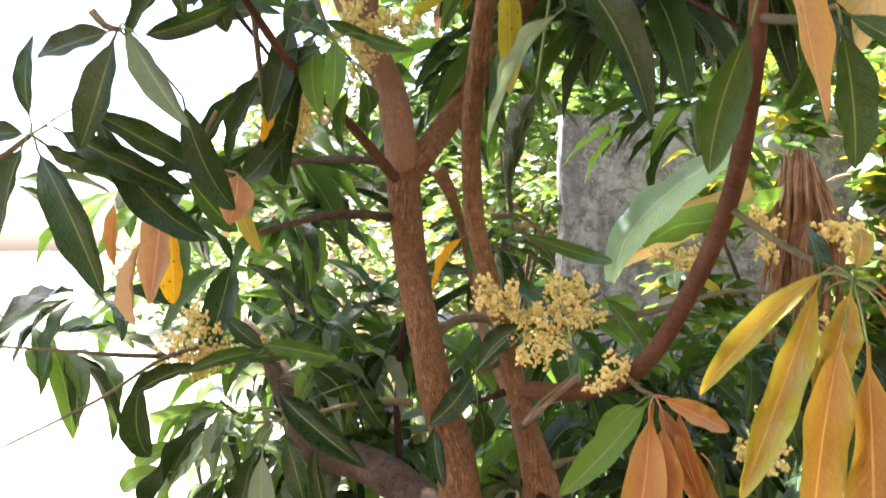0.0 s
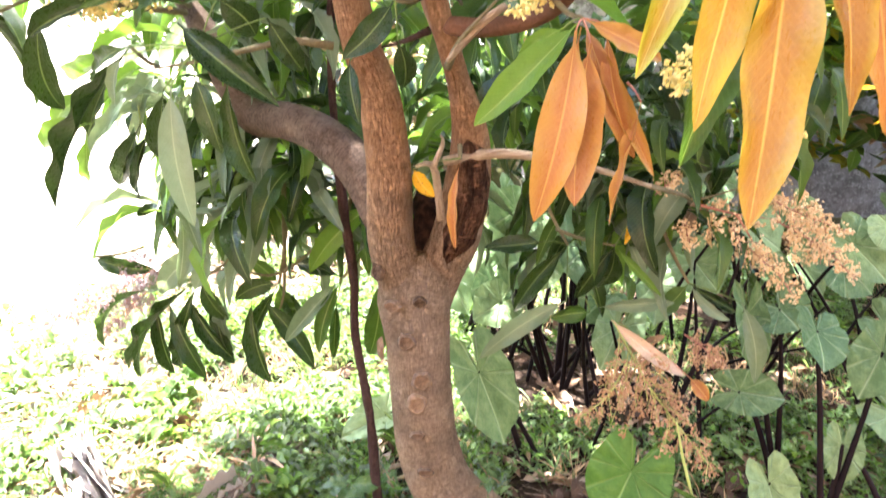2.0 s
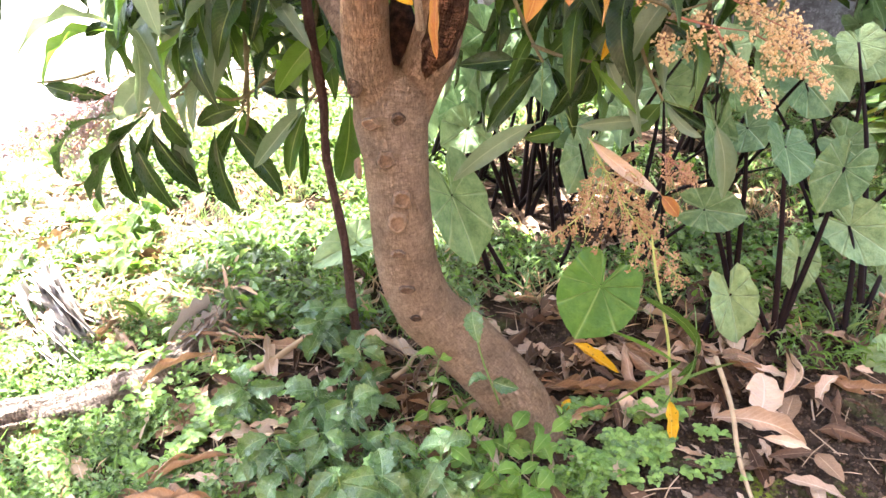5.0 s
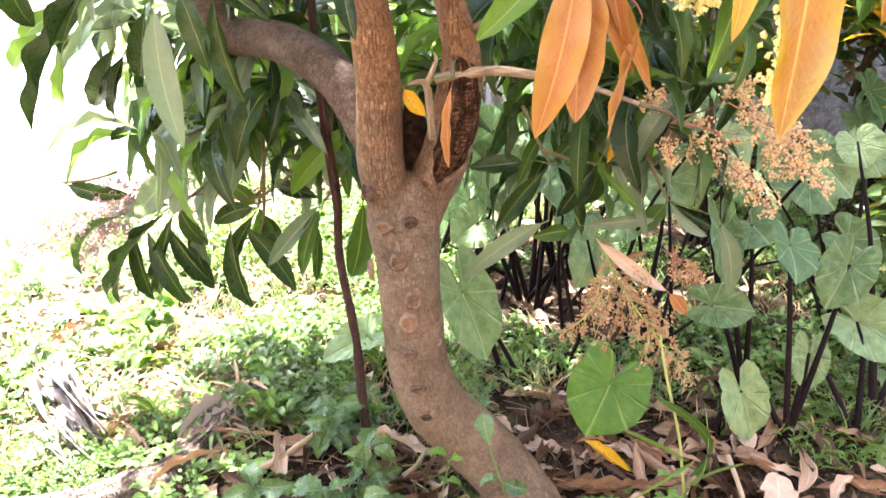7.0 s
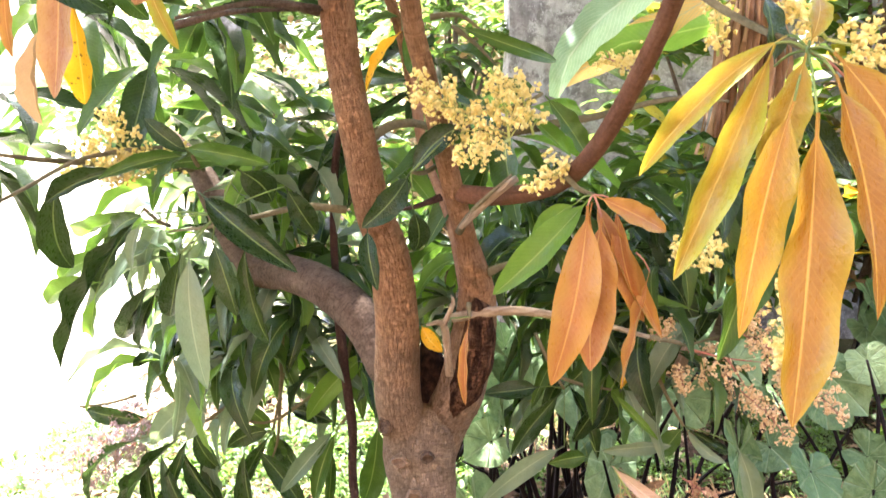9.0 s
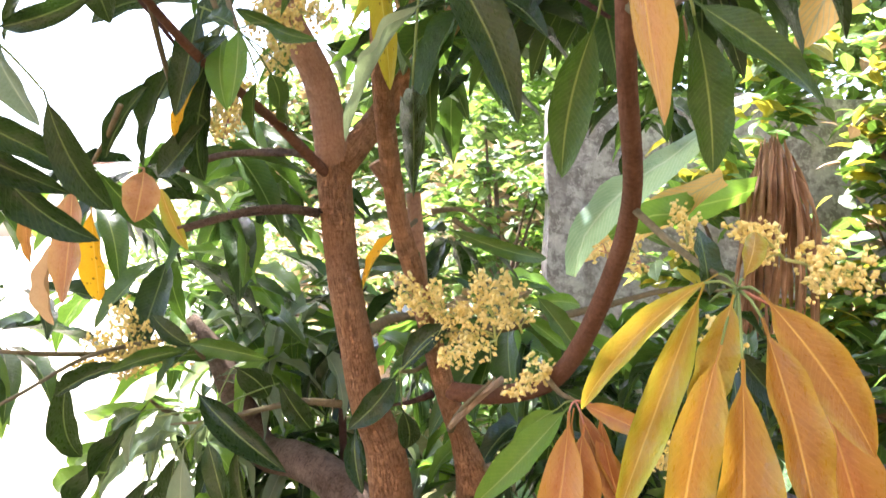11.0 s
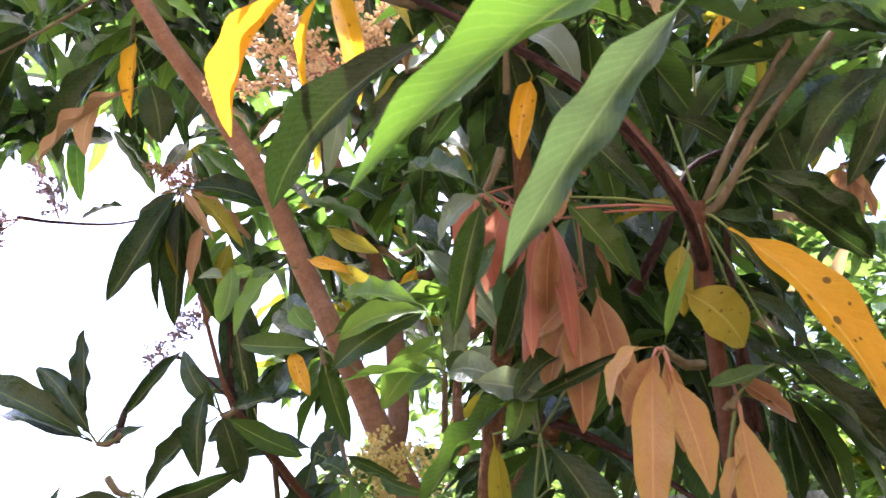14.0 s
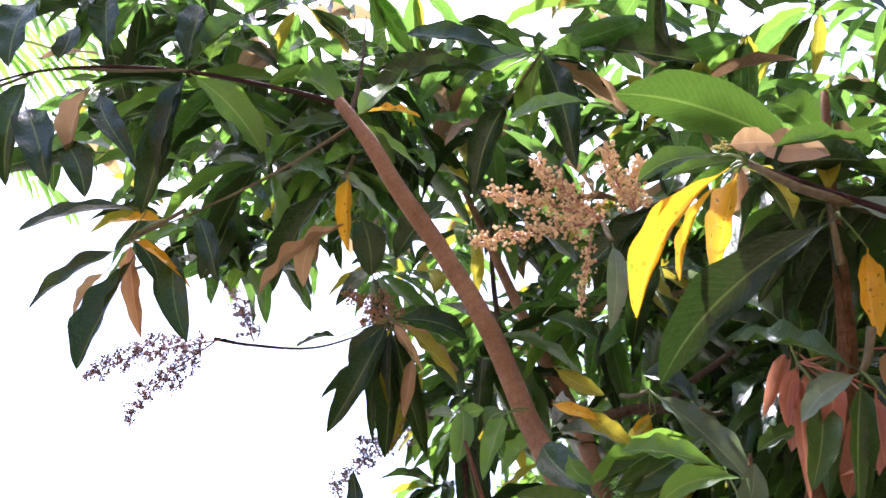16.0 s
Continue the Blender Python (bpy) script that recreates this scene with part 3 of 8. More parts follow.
def build_ground():
    near = [i * 0.05 for i in range(-70, 71)]
    far = [3.5 + 0.4 * (1.22 ** i) - 0.4 for i in range(1, 36)]
    xs = [-v for v in reversed(far)] + near + far
    bm = bmesh.new()
    grid = [[bm.verts.new((x, y + 2.0, height(x, y + 2.0) if abs(x) < 12 and abs(y) < 12 else 0.0)) for x in xs] for y in xs]
    for i in range(len(xs) - 1):
        for j in range(len(xs) - 1):
            bm.faces.new((grid[i][j], grid[i][j + 1], grid[i + 1][j + 1], grid[i + 1][j]))
    return tagged(part("ground", bm, GROUND), "dark soil with moss, crumbs and dry litter", "ground", kind="structure")


build_ground()


def build_wall():
    """An old rendered garden wall: uneven top edge, coping worn away."""
    bm = bmesh.new()
    x0, x1, y0, y1, n = 0.62, 7.0, 4.2, 4.4, 60
    cols = []
    for i in range(n + 1):
        x = x0 + (x1 - x0) * i / n
        top = 2.12 + 0.05 * noise.noise(Vector((x * 2.1, 0, 0))) + 0.02 * noise.noise(Vector((x * 9, 4, 0)))
        col = []
        for y in (y0, y1):
            for k in range(9):
                z = -0.1 + (top + 0.1) * k / 8
                w = 0.012 * noise.noise(Vector((x * 3, y * 5, z * 3)))
                col.append(bm.verts.new((x + (0.03 * noise.noise(Vector((0, y, z * 4))) if i == 0 else 0), y + w, z)))
        cols.append(col)
    for a, b in zip(cols, cols[1:]):
        for k in range(8):
            bm.faces.new((a[k], b[k], b[k + 1], a[k + 1]))
            bm.faces.new((a[9 + k + 1], b[9 + k + 1], b[9 + k], a[9 + k]))
        bm.faces.new((a[8], b[8], b[17], a[17]))
    for c, flip in ((cols[0], False), (cols[-1], True)):
        for k in range(8):
            q = (c[k], c[k + 1], c[9 + k + 1], c[9 + k])
            bm.faces.new(tuple(reversed(q)) if flip else q)
    return tagged(part("wall_north", bm, CONCRETE, smooth=False), "grey weathered concrete garden wall with dark stains", "wall", kind="structure")


build_wall()


def build_bounce_wall():
    """A plain ochre wall, unseen, added opposite the tree to block sky and bounce warm light."""
    bm = bmesh.new()
    bmesh.ops.create_cube(bm, size=1.0, matrix=Matrix.Translation((0.8, -3.1, 2.5)) @ Matrix.Diagonal((13.0, 0.22, 5.2, 1.0)))
    bmesh.ops.bevel(bm, geom=bm.edges[:], offset=0.012, segments=2, affect="EDGES")
    return tagged(part("wall_south", bm, OCHRE, smooth=False), "plain ochre wall, unseen, added to block sky and bounce warm light", "wall", kind="structure")


build_bounce_wall()

# ---- the mango tree: trunk, stems, limbs ----
tree = thing("mango_tree", (0.35, 1.31, 0.0), "flowering mango tree with a crooked trunk, green and orange leaves", "tree")

trunk = limb("trunk", [(0.408, 1.300, -0.164), (0.363, 1.330, -0.003), (0.302, 1.360, 0.111), (0.213, 1.400, 0.201), (0.135, 1.410, 0.288), (0.099, 1.420, 0.395), (0.090, 1.430, 0.495), (0.083, 1.450, 0.587), (0.076, 1.480, 0.651), (0.081, 1.500, 0.699), (0.089, 1.520, 0.722), (0.091, 1.530, 0.734)],
             [0.070, 0.068, 0.067, 0.066, 0.063, 0.060, 0.0585, 0.060, 0.068, 0.071, 0.045, 0.01], BARK_TRUNK, tree, "grey-brown crooked trunk with branch scars", 28, 0.02, 0.05)


def knot(at, rx, rz, normal=(0, -1, 0)):
    """The scar of a lost branch: a raised, uneven ring round a sunken eye."""
    bm = bmesh.new()
    n, rings = 18, []
    for s, h in ((1.7, -0.004), (1.4, 0.0034), (1.2, 0.0060), (1.0, 0.0052), (0.85, 0.0004), (0.62, 0.0040), (0.40, 0.0008), (0.15, 0.0030)):
        ring = []
        for j in range(n):
            w = math.tau * j / n
            k = 1 + 0.28 * noise.noise(Vector((math.cos(w) * 2 + at[2] * 30, math.sin(w) * 2, s)))
            ring.append(bm.verts.new((0.85 * rx * s * k * math.cos(w), 0.85 * rz * s * k * math.sin(w), h * 0.8)))
        rings.append(ring)
    for a, b in zip(rings, rings[1:]):
        for j in range(n):
            bm.faces.new((a[j], a[(j + 1) % n], b[(j + 1) % n], b[j]))
    bm.faces.new(rings[-1])
    ob = part("knot", bm, BARK_SCAR, None, "dark round branch scar")
    z = Vector(normal).normalized()
    y = (Vector((0, 0, 1)) - z * z.z).normalized()
    m = Matrix((y.cross(z), y, z)).transposed().to_4x4()
    m.translation = Vector(at) + z * 0.0018
    ob.matrix_basis = m
    return under(ob, trunk)


knot((0.064, 1.392, 0.610), 0.012, 0.012, (-0.1, -1, 0.1))
knot((0.091, 1.376, 0.540), 0.013, 0.013, (0.0, -1, 0.1))
knot((0.083, 1.370, 0.495), 0.013, 0.015, (0.0, -1, 0.1))
knot((0.083, 1.362, 0.434), 0.010, 0.006, (-0.1, -1, 0.1))
knot((0.098, 1.353, 0.361), 0.011, 0.006, (-0.1, -1, 0.2))
knot((0.115, 1.345, 0.300), 0.008, 0.004, (-0.1, -1, 0.3))
knot((0.012, 1.440, 0.730), 0.012, 0.014, (-0.7, -0.8, 0.2))
knot((0.038, 1.416, 0.670), 0.013, 0.008, (-0.4, -1, 0.1))
knot((0.087, 1.411, 0.680), 0.009, 0.008, (0.05, -1, 0.0))
knot((0.015, 1.440, 0.575), 0.010, 0.016, (-1, -0.3, 0.0))

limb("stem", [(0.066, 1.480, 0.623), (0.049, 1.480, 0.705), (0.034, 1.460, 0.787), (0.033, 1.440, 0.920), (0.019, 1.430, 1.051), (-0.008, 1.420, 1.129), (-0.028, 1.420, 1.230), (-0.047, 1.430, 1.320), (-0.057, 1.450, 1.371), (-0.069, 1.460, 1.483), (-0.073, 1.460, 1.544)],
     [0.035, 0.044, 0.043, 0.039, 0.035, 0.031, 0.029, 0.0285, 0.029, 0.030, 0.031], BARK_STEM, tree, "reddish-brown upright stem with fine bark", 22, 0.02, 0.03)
limb("limb", [(-0.073, 1.460, 1.534), (-0.079, 1.450, 1.604), (-0.097, 1.440, 1.690), (-0.145, 1.400, 1.785), (-0.188, 1.370, 1.879), (-0.241, 1.320, 1.981), (-0.294, 1.310, 2.081), (-0.365, 1.250, 2.228), (-0.460, 1.190, 2.368), (-0.545, 1.130, 2.472), (-0.608, 1.090, 2.564), (-0.686, 1.080, 2.669)],
     [0.030, 0.029, 0.028, 0.025, 0.023, 0.022, 0.021, 0.020, 0.019, 0.018, 0.016, 0.012], BARK_LIMB, tree, "pinkish-brown limb with ring scars", 18, 0.02, 0.04)
limb("limb", [(-0.141, 1.420, 1.785), (-0.139, 1.470, 1.872), (-0.184, 1.600, 2.120), (-0.240, 1.680, 2.276), (-0.315, 1.750, 2.446), (-0.407, 1.800, 2.663), (-0.546, 1.850, 2.992)],
     [0.022, 0.021, 0.020, 0.018, 0.017, 0.014, 0.010], BARK_LIMB, tree, "pinkish-brown limb", 14, 0.02, 0.04)
limb("limb", [(-0.195, 1.620, 2.181), (-0.094, 1.600, 2.213), (0.018, 1.550, 2.203), (-0.013, 1.500, 2.202), (0.110, 1.450, 2.289)], [0.013, 0.012, 0.011, 0.010, 0.006], BARK_GREY, tree, "", 10, 0.02, 0.04)
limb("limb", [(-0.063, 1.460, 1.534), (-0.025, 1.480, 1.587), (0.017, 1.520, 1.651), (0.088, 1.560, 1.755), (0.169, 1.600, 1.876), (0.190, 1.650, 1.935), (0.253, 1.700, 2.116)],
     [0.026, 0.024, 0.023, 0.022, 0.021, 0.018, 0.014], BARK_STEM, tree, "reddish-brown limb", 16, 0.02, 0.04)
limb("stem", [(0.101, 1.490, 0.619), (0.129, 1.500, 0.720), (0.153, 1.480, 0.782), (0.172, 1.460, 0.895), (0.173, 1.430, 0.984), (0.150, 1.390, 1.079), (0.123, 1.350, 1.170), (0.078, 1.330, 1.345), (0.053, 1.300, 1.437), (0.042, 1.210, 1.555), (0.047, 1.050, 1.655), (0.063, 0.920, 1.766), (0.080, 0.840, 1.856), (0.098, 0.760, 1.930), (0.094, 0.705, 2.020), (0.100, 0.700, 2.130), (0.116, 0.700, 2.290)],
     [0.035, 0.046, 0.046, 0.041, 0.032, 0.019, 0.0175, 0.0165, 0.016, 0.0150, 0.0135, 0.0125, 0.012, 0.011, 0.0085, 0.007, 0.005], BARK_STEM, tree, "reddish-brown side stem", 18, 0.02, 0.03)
limb("limb", [(0.125, 1.350, 1.167), (0.199, 1.310, 1.168), (0.269, 1.250, 1.194), (0.305, 1.160, 1.255), (0.334, 1.050, 1.371), (0.331, 0.930, 1.462), (0.288, 0.755, 1.552), (0.271, 0.690, 1.644), (0.257, 0.640, 1.731), (0.246, 0.610, 1.816), (0.242, 0.600, 1.848)],
     [0.0155, 0.015, 0.0145, 0.0135, 0.012, 0.011, 0.009, 0.008, 0.0078, 0.0085, 0.011], BARK_BROWN, tree, "brown curved limb sweeping upwards", 14, 0.02, 0.04)
limb("twig", [(0.241, 0.600, 1.837), (0.232, 0.600, 1.864), (0.206, 0.620, 1.930), (0.159, 0.660, 2.038)], [0.006, 0.005, 0.0045, 0.003], BARK_BROWN, tree, "", 8, 0.02)
limb("twig", [(0.245, 0.600, 1.837), (0.264, 0.600, 1.846), (0.301, 0.580, 1.906), (0.366, 0.550, 1.986)], [0.005, 0.0045, 0.004, 0.0035], BARK_TWIG, tree, "", 8, 0.02)
limb("twig", [(0.253, 0.610, 1.847), (0.293, 0.600, 1.925), (0.343, 0.580, 2.006)], [0.004, 0.004, 0.003], BARK_TWIG, tree, "", 8, 0.02)
limb("limb", [(0.025, 1.500, 0.817), (-0.032, 1.550, 0.900), (-0.106, 1.620, 0.944), (-0.188, 1.700, 0.957), (-0.278, 1.780, 0.960), (-0.362, 1.820, 1.109), (-0.402, 1.850, 1.167), (-0.461, 1.880, 1.226)],
     [0.045, 0.042, 0.039, 0.038, 0.036, 0.03, 0.022, 0.016], BARK_GREY, tree, "grey-brown low side limb with flaking bark", 18, 0.02, 0.06)


def twig(pts, r, mat):
    """A thin side twig, tapering from r."""
    return limb("twig", pts, [r * (1.15 - 0.85 * i / (len(pts) - 1)) for i in range(len(pts))], mat, tree, "", 9, 0.02, 0.05)


twig([(-0.082, 1.440, 1.524), (-0.151, 1.320, 1.602), (-0.218, 1.180, 1.665), (-0.262, 1.060, 1.730), (-0.299, 1.000, 1.781), (-0.353, 0.980, 1.919)], 0.0085, BARK_BROWN)
twig([(-0.096, 1.460, 1.554), (-0.193, 1.500, 1.569), (-0.329, 1.550, 1.563), (-0.384, 1.600, 1.558)], 0.007, BARK_GREY)
twig([(-0.094, 1.440, 1.455), (-0.151, 1.420, 1.463), (-0.207, 1.380, 1.458), (-0.292, 1.300, 1.429)], 0.008, BARK_GREY)
twig([(-0.054, 1.420, 1.129), (-0.120, 1.400, 1.138), (-0.195, 1.400, 1.122), (-0.269, 1.400, 1.105), (-0.357, 1.450, 1.087)], 0.0065, BARK_TWIG)
twig([(-0.389, 1.600, 1.221), (-0.471, 1.400, 1.216), (-0.516, 1.200, 1.174), (-0.618, 1.000, 1.120)], 0.0045, BARK_TWIG)
twig([(-0.397, 1.800, 1.159), (-0.556, 1.500, 1.202), (-0.603, 1.400, 1.220), (-0.763, 1.300, 1.247)], 0.006, BARK_TWIG)
twig([(-0.017, 1.430, 1.245), (0.021, 1.460, 1.270), (0.081, 1.500, 1.269), (0.139, 1.600, 1.225), (0.183, 1.700, 1.149)], 0.009, BARK_TWIG)
twig([(0.054, 1.700, 1.502), (0.071, 1.680, 1.340), (0.086, 1.655, 1.221), (0.135, 1.600, 1.080), (0.165, 1.520, 0.900)], 0.014, BARK_LIMB)
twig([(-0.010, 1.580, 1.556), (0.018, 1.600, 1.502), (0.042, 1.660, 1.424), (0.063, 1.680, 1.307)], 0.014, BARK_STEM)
twig([(0.136, 1.600, 1.448), (0.189, 1.600, 1.408), (0.225, 1.620, 1.373)], 0.005, BARK_TWIG)
twig([(0.165, 1.350, 1.260), (0.264, 1.400, 1.272), (0.381, 1.450, 1.290), (0.527, 1.500, 1.320), (0.631, 1.500, 1.316)], 0.009, BARK_TWIG)
twig([(0.103, 1.360, 1.159), (0.067, 1.380, 1.142), (0.021, 1.420, 1.126)], 0.006, BARK_DARK)
twig([(0.180, 1.440, 1.008), (0.201, 1.380, 1.036), (0.217, 1.300, 1.066)], 0.009, BARK_TWIG)
twig([(0.132, 1.340, 1.106), (0.150, 1.280, 1.152), (0.197, 1.220, 1.211)], 0.006, BARK_TWIG)
twig([(-0.071, 1.780, 0.842), (-0.084, 1.780, 0.728), (-0.251, 1.860, 0.565), (-0.362, 1.860, 0.578), (-0.438, 1.850, 0.556)], 0.005, BARK_TWIG)
twig([(-0.216, 1.800, 0.837), (-0.231, 1.850, 0.684), (-0.245, 1.880, 0.517), (-0.268, 1.900, 0.439)], 0.006, BARK_TWIG)
twig([(-0.689, 1.090, 2.671), (-0.819, 1.080, 2.712), (-1.030, 1.060, 2.756), (-1.221, 1.050, 2.776), (-1.396, 1.030, 2.751), (-1.508, 1.000, 2.667), (-1.631, 0.980, 2.551)], 0.0055, BARK_DARK)
twig([(-0.659, 1.100, 2.616), (-0.785, 1.100, 2.511), (-0.911, 1.100, 2.430), (-1.068, 1.100, 2.345)], 0.004, BARK_TWIG)
twig([(0.249, 0.618, 1.796), (0.236, 0.570, 1.786), (0.205, 0.490, 1.797), (0.140, 0.430, 1.846), (0.056, 0.418, 1.903), (0.006, 0.424, 1.936), (-0.049, 0.430, 1.971)], 0.0052, BARK_DARK)
twig([(-1.106, 1.600, 2.374), (-0.996, 1.600, 2.357), (-0.843, 1.620, 2.363), (-0.686, 1.650, 2.434), (-0.526, 1.700, 2.493)], 0.004, BARK_DARK)
twig([(-0.418, 0.950, 1.711), (-0.434, 1.000, 1.773), (-0.407, 1.050, 1.852), (-0.291, 1.000, 1.773)], 0.005, BARK_DARK)
twig([(-0.387, 1.200, 1.955), (-0.370, 1.200, 1.841), (-0.247, 1.200, 1.673)], 0.008, BARK_DARK)
twig([(-0.424, 1.900, 2.528), (-0.463, 1.900, 2.805), (-0.463, 1.900, 3.122), (-0.384, 1.900, 3.429)], 0.008, BARK_GREY)
twig([(-0.671, 1.120, 2.657), (-0.667, 1.120, 2.804), (-0.680, 1.120, 2.967)], 0.005, BARK_GREY)
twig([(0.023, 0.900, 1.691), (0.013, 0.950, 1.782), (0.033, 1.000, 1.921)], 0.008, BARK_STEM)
twig([(0.311, 0.750, 1.682), (0.298, 0.720, 1.816), (0.297, 0.700, 1.880)], 0.007, BARK_DARK)
twig([(0.231, 0.900, 1.884), (0.273, 0.900, 1.960), (0.329, 0.950, 2.085), (0.430, 1.000, 2.159)], 0.008, BARK_DARK)
twig([(0.086, 0.850, 1.726), (0.147, 0.800, 1.693), (0.213, 0.780, 1.653), (0.268, 0.730, 1.600)], 0.006, BARK_DARK)
twig([(-0.353, 1.500, 1.537), (-0.263, 1.480, 1.561), (-0.124, 1.460, 1.559), (-0.082, 1.450, 1.564)], 0.007, BARK_GREY)
twig([(-0.330, 1.450, 1.429), (-0.230, 1.450, 1.453), (-0.088, 1.440, 1.457)], 0.006, BARK_GREY)
twig([(0.095, 1.600, 1.462), (0.149, 1.600, 1.467), (0.202, 1.600, 1.431)], 0.006, BARK_TWIG)

# broken, stripped stubs in the crotch
limb("stub", [(0.130, 1.420, 0.938), (0.188, 1.400, 0.954), (0.254, 1.400, 0.955), (0.382, 1.420, 0.928), (0.510, 1.500, 0.875)], [0.008, 0.0085, 0.008, 0.006, 0.004], BARK_PALE, tree, "pale stripped side branch", 10, 0.02, 0.15)
limb("stub", [(0.124, 1.400, 0.841), (0.117, 1.380, 0.908), (0.108, 1.360, 0.947), (0.081, 1.350, 0.946)], [0.007, 0.007, 0.006, 0.002], BARK_PALE, tree, "pale stripped broken stub", 10, 0.02, 0.1)
limb("stub", [(0.111, 1.360, 0.944), (0.126, 1.360, 0.981), (0.122, 1.360, 0.995)], [0.005, 0.004, 0.001], BARK_PALE, tree, "pale stripped broken stub", 8, 0.02, 0.1)
limb("stub", [(0.131, 1.300, 1.119), (0.156, 1.280, 1.151), (0.180, 1.260, 1.179), (0.212, 1.270, 1.200)], [0.004, 0.007, 0.007, 0.006], BARK_PALE, tree, "torn strip of pale bark", 8, 0.02, 0.1)

# Dark filler between the stems: rotten wood, with the gap's shade in its colour.
limb("hollow", [(0.098, 1.520, 0.628), (0.100, 1.525, 0.719), (0.102, 1.530, 0.774), (0.097, 1.535, 0.834), (0.088, 1.540, 0.871)], [0.034, 0.044, 0.042, 0.028, 0.008], ROT_AND_SHADE, tree, "torn dark wood and painted gap shade in the crotch", 20, 0.008, 0.5)

limb("torn_bark", [(0.138, 1.462, 0.742), (0.158, 1.448, 0.800), (0.176, 1.430, 0.880), (0.176, 1.418, 0.950), (0.166, 1.405, 0.990)], [0.016, 0.034, 0.033, 0.024, 0.006], TORN, tree, "dark cracked, torn bark", 22, 0.008, 0.28)

leaf_count = [0]


def add_leaf(parent, kind, base, tip, width, arc, roll, facing=(0.0, -1.0, 0.35)):
    n = leaf_count[0]
    leaf_count[0] += 1
    ob = new("leaf", leaf_variant(kind, arc, n))
    ob.matrix_basis = leaf_pose(base, tip, width, roll + random.uniform(-10, 10), facing)
    return under(ob, parent)


def whorl(at, stalk, *leaves):
    """A leafy shoot of the mango tree: a short twig and its leaves (kind, tip, width, arc, roll and, where it starts lower, its base)."""
    at = Vector(at)
    start = Vector(stalk) if stalk else at + Vector((0, 0.03, 0.05))
    tw = limb("twig", [start, start.lerp(at, 0.5) + Vector((0, 0, -0.006)), at], [0.0045, 0.004, 0.003], BARK_TWIG, tree, "", 7, 0.02)
    for kind, tip, width, arc, roll, *base in leaves:
        b = Vector(base[0]) if base else at.lerp(Vector(tip), 0.04)
        if base and (b - at).length > 0.012:
            gap = (at - b).length
            far = b + (at - b).normalized() * (gap if gap < 0.14 else 0.035)
            hue = STALK_PINK if kind in ("pink", "peach", "red", "orange") else STALK_LEAF
            limb("petiole", [far, far.lerp(b, 0.55) + Vector((0, 0, 0.004)), b], [0.0016, 0.0014, 0.0012], hue, tw, "", 5, 0.02)
        add_leaf(tw, kind, b, tip, width, arc, roll)
    return tw


whorl((0.390, 0.770, 1.370), (0.333, 0.955, 1.452),
      ("olive", (0.259, 0.817, 1.252), 0.024, 0.24, 12, (0.378, 0.785, 1.383)),
      ("olive", (0.281, 0.766, 1.161), 0.033, 0.12, 0, (0.362, 0.775, 1.375)),
      ("olive", (0.342, 0.749, 1.246), 0.036, 0.06, 0, (0.381, 0.755, 1.366)),
      ("gold", (0.308, 0.680, 1.132), 0.046, 0.04, 0, (0.364, 0.735, 1.325)),
      ("gold", (0.359, 0.676, 1.054), 0.054, 0.03, 0, (0.375, 0.715, 1.316)),
      ("gold", (0.432, 0.690, 1.143), 0.046, 0.10, 0, (0.398, 0.735, 1.348)),
      ("gold", (0.487, 0.720, 1.233), 0.046, 0.10, 10, (0.403, 0.750, 1.367)),
      ("orange", (0.516, 0.780, 1.110), 0.046, 0.06, 0, (0.442, 0.780, 1.338)),
      ("green", (0.322, 0.750, 1.088), 0.042, 0.04, 0, (0.378, 0.750, 1.285)),
      ("dark", (0.444, 0.770, 1.254), 0.028, 0.06, 0, (0.384, 0.765, 1.321)),
      ("dark", (0.371, 0.830, 1.426), 0.036, 0.10, 20, (0.375, 0.800, 1.356)),
      ("olive", (0.427, 0.830, 1.421), 0.022, 0.10, 0, (0.402, 0.790, 1.377)))
whorl((0.305, 1.165, 1.189), (0.271, 1.200, 1.213),
      ("orange", (0.249, 1.135, 0.919), 0.061, 0.05, 8, (0.296, 1.159, 1.174)),
      ("orange", (0.302, 1.125, 0.944), 0.063, 0.04, -5, (0.316, 1.157, 1.158)),
      ("orange", (0.420, 1.185, 1.133), 0.033, 0.12, 0),
      ("orange", (0.395, 1.185, 0.998), 0.030, 0.10, 40, (0.339, 1.169, 1.177)),
      ("orange", (0.361, 1.165, 0.904), 0.019, 0.04, 50, (0.392, 1.165, 1.079)),
      ("orange", (0.428, 1.195, 0.968), 0.029, 0.04, 0),
      ("light", (0.164, 1.145, 1.050), 0.044, 0.10, 15),
      ("light", (0.219, 1.165, 1.121), 0.033, 0.12, 0, (0.281, 1.165, 1.177)),
      ("orange", (0.271, 1.185, 0.925), 0.034, 0.05, 10),
      ("pink", (0.369, 1.195, 1.055), 0.030, 0.10, 0))
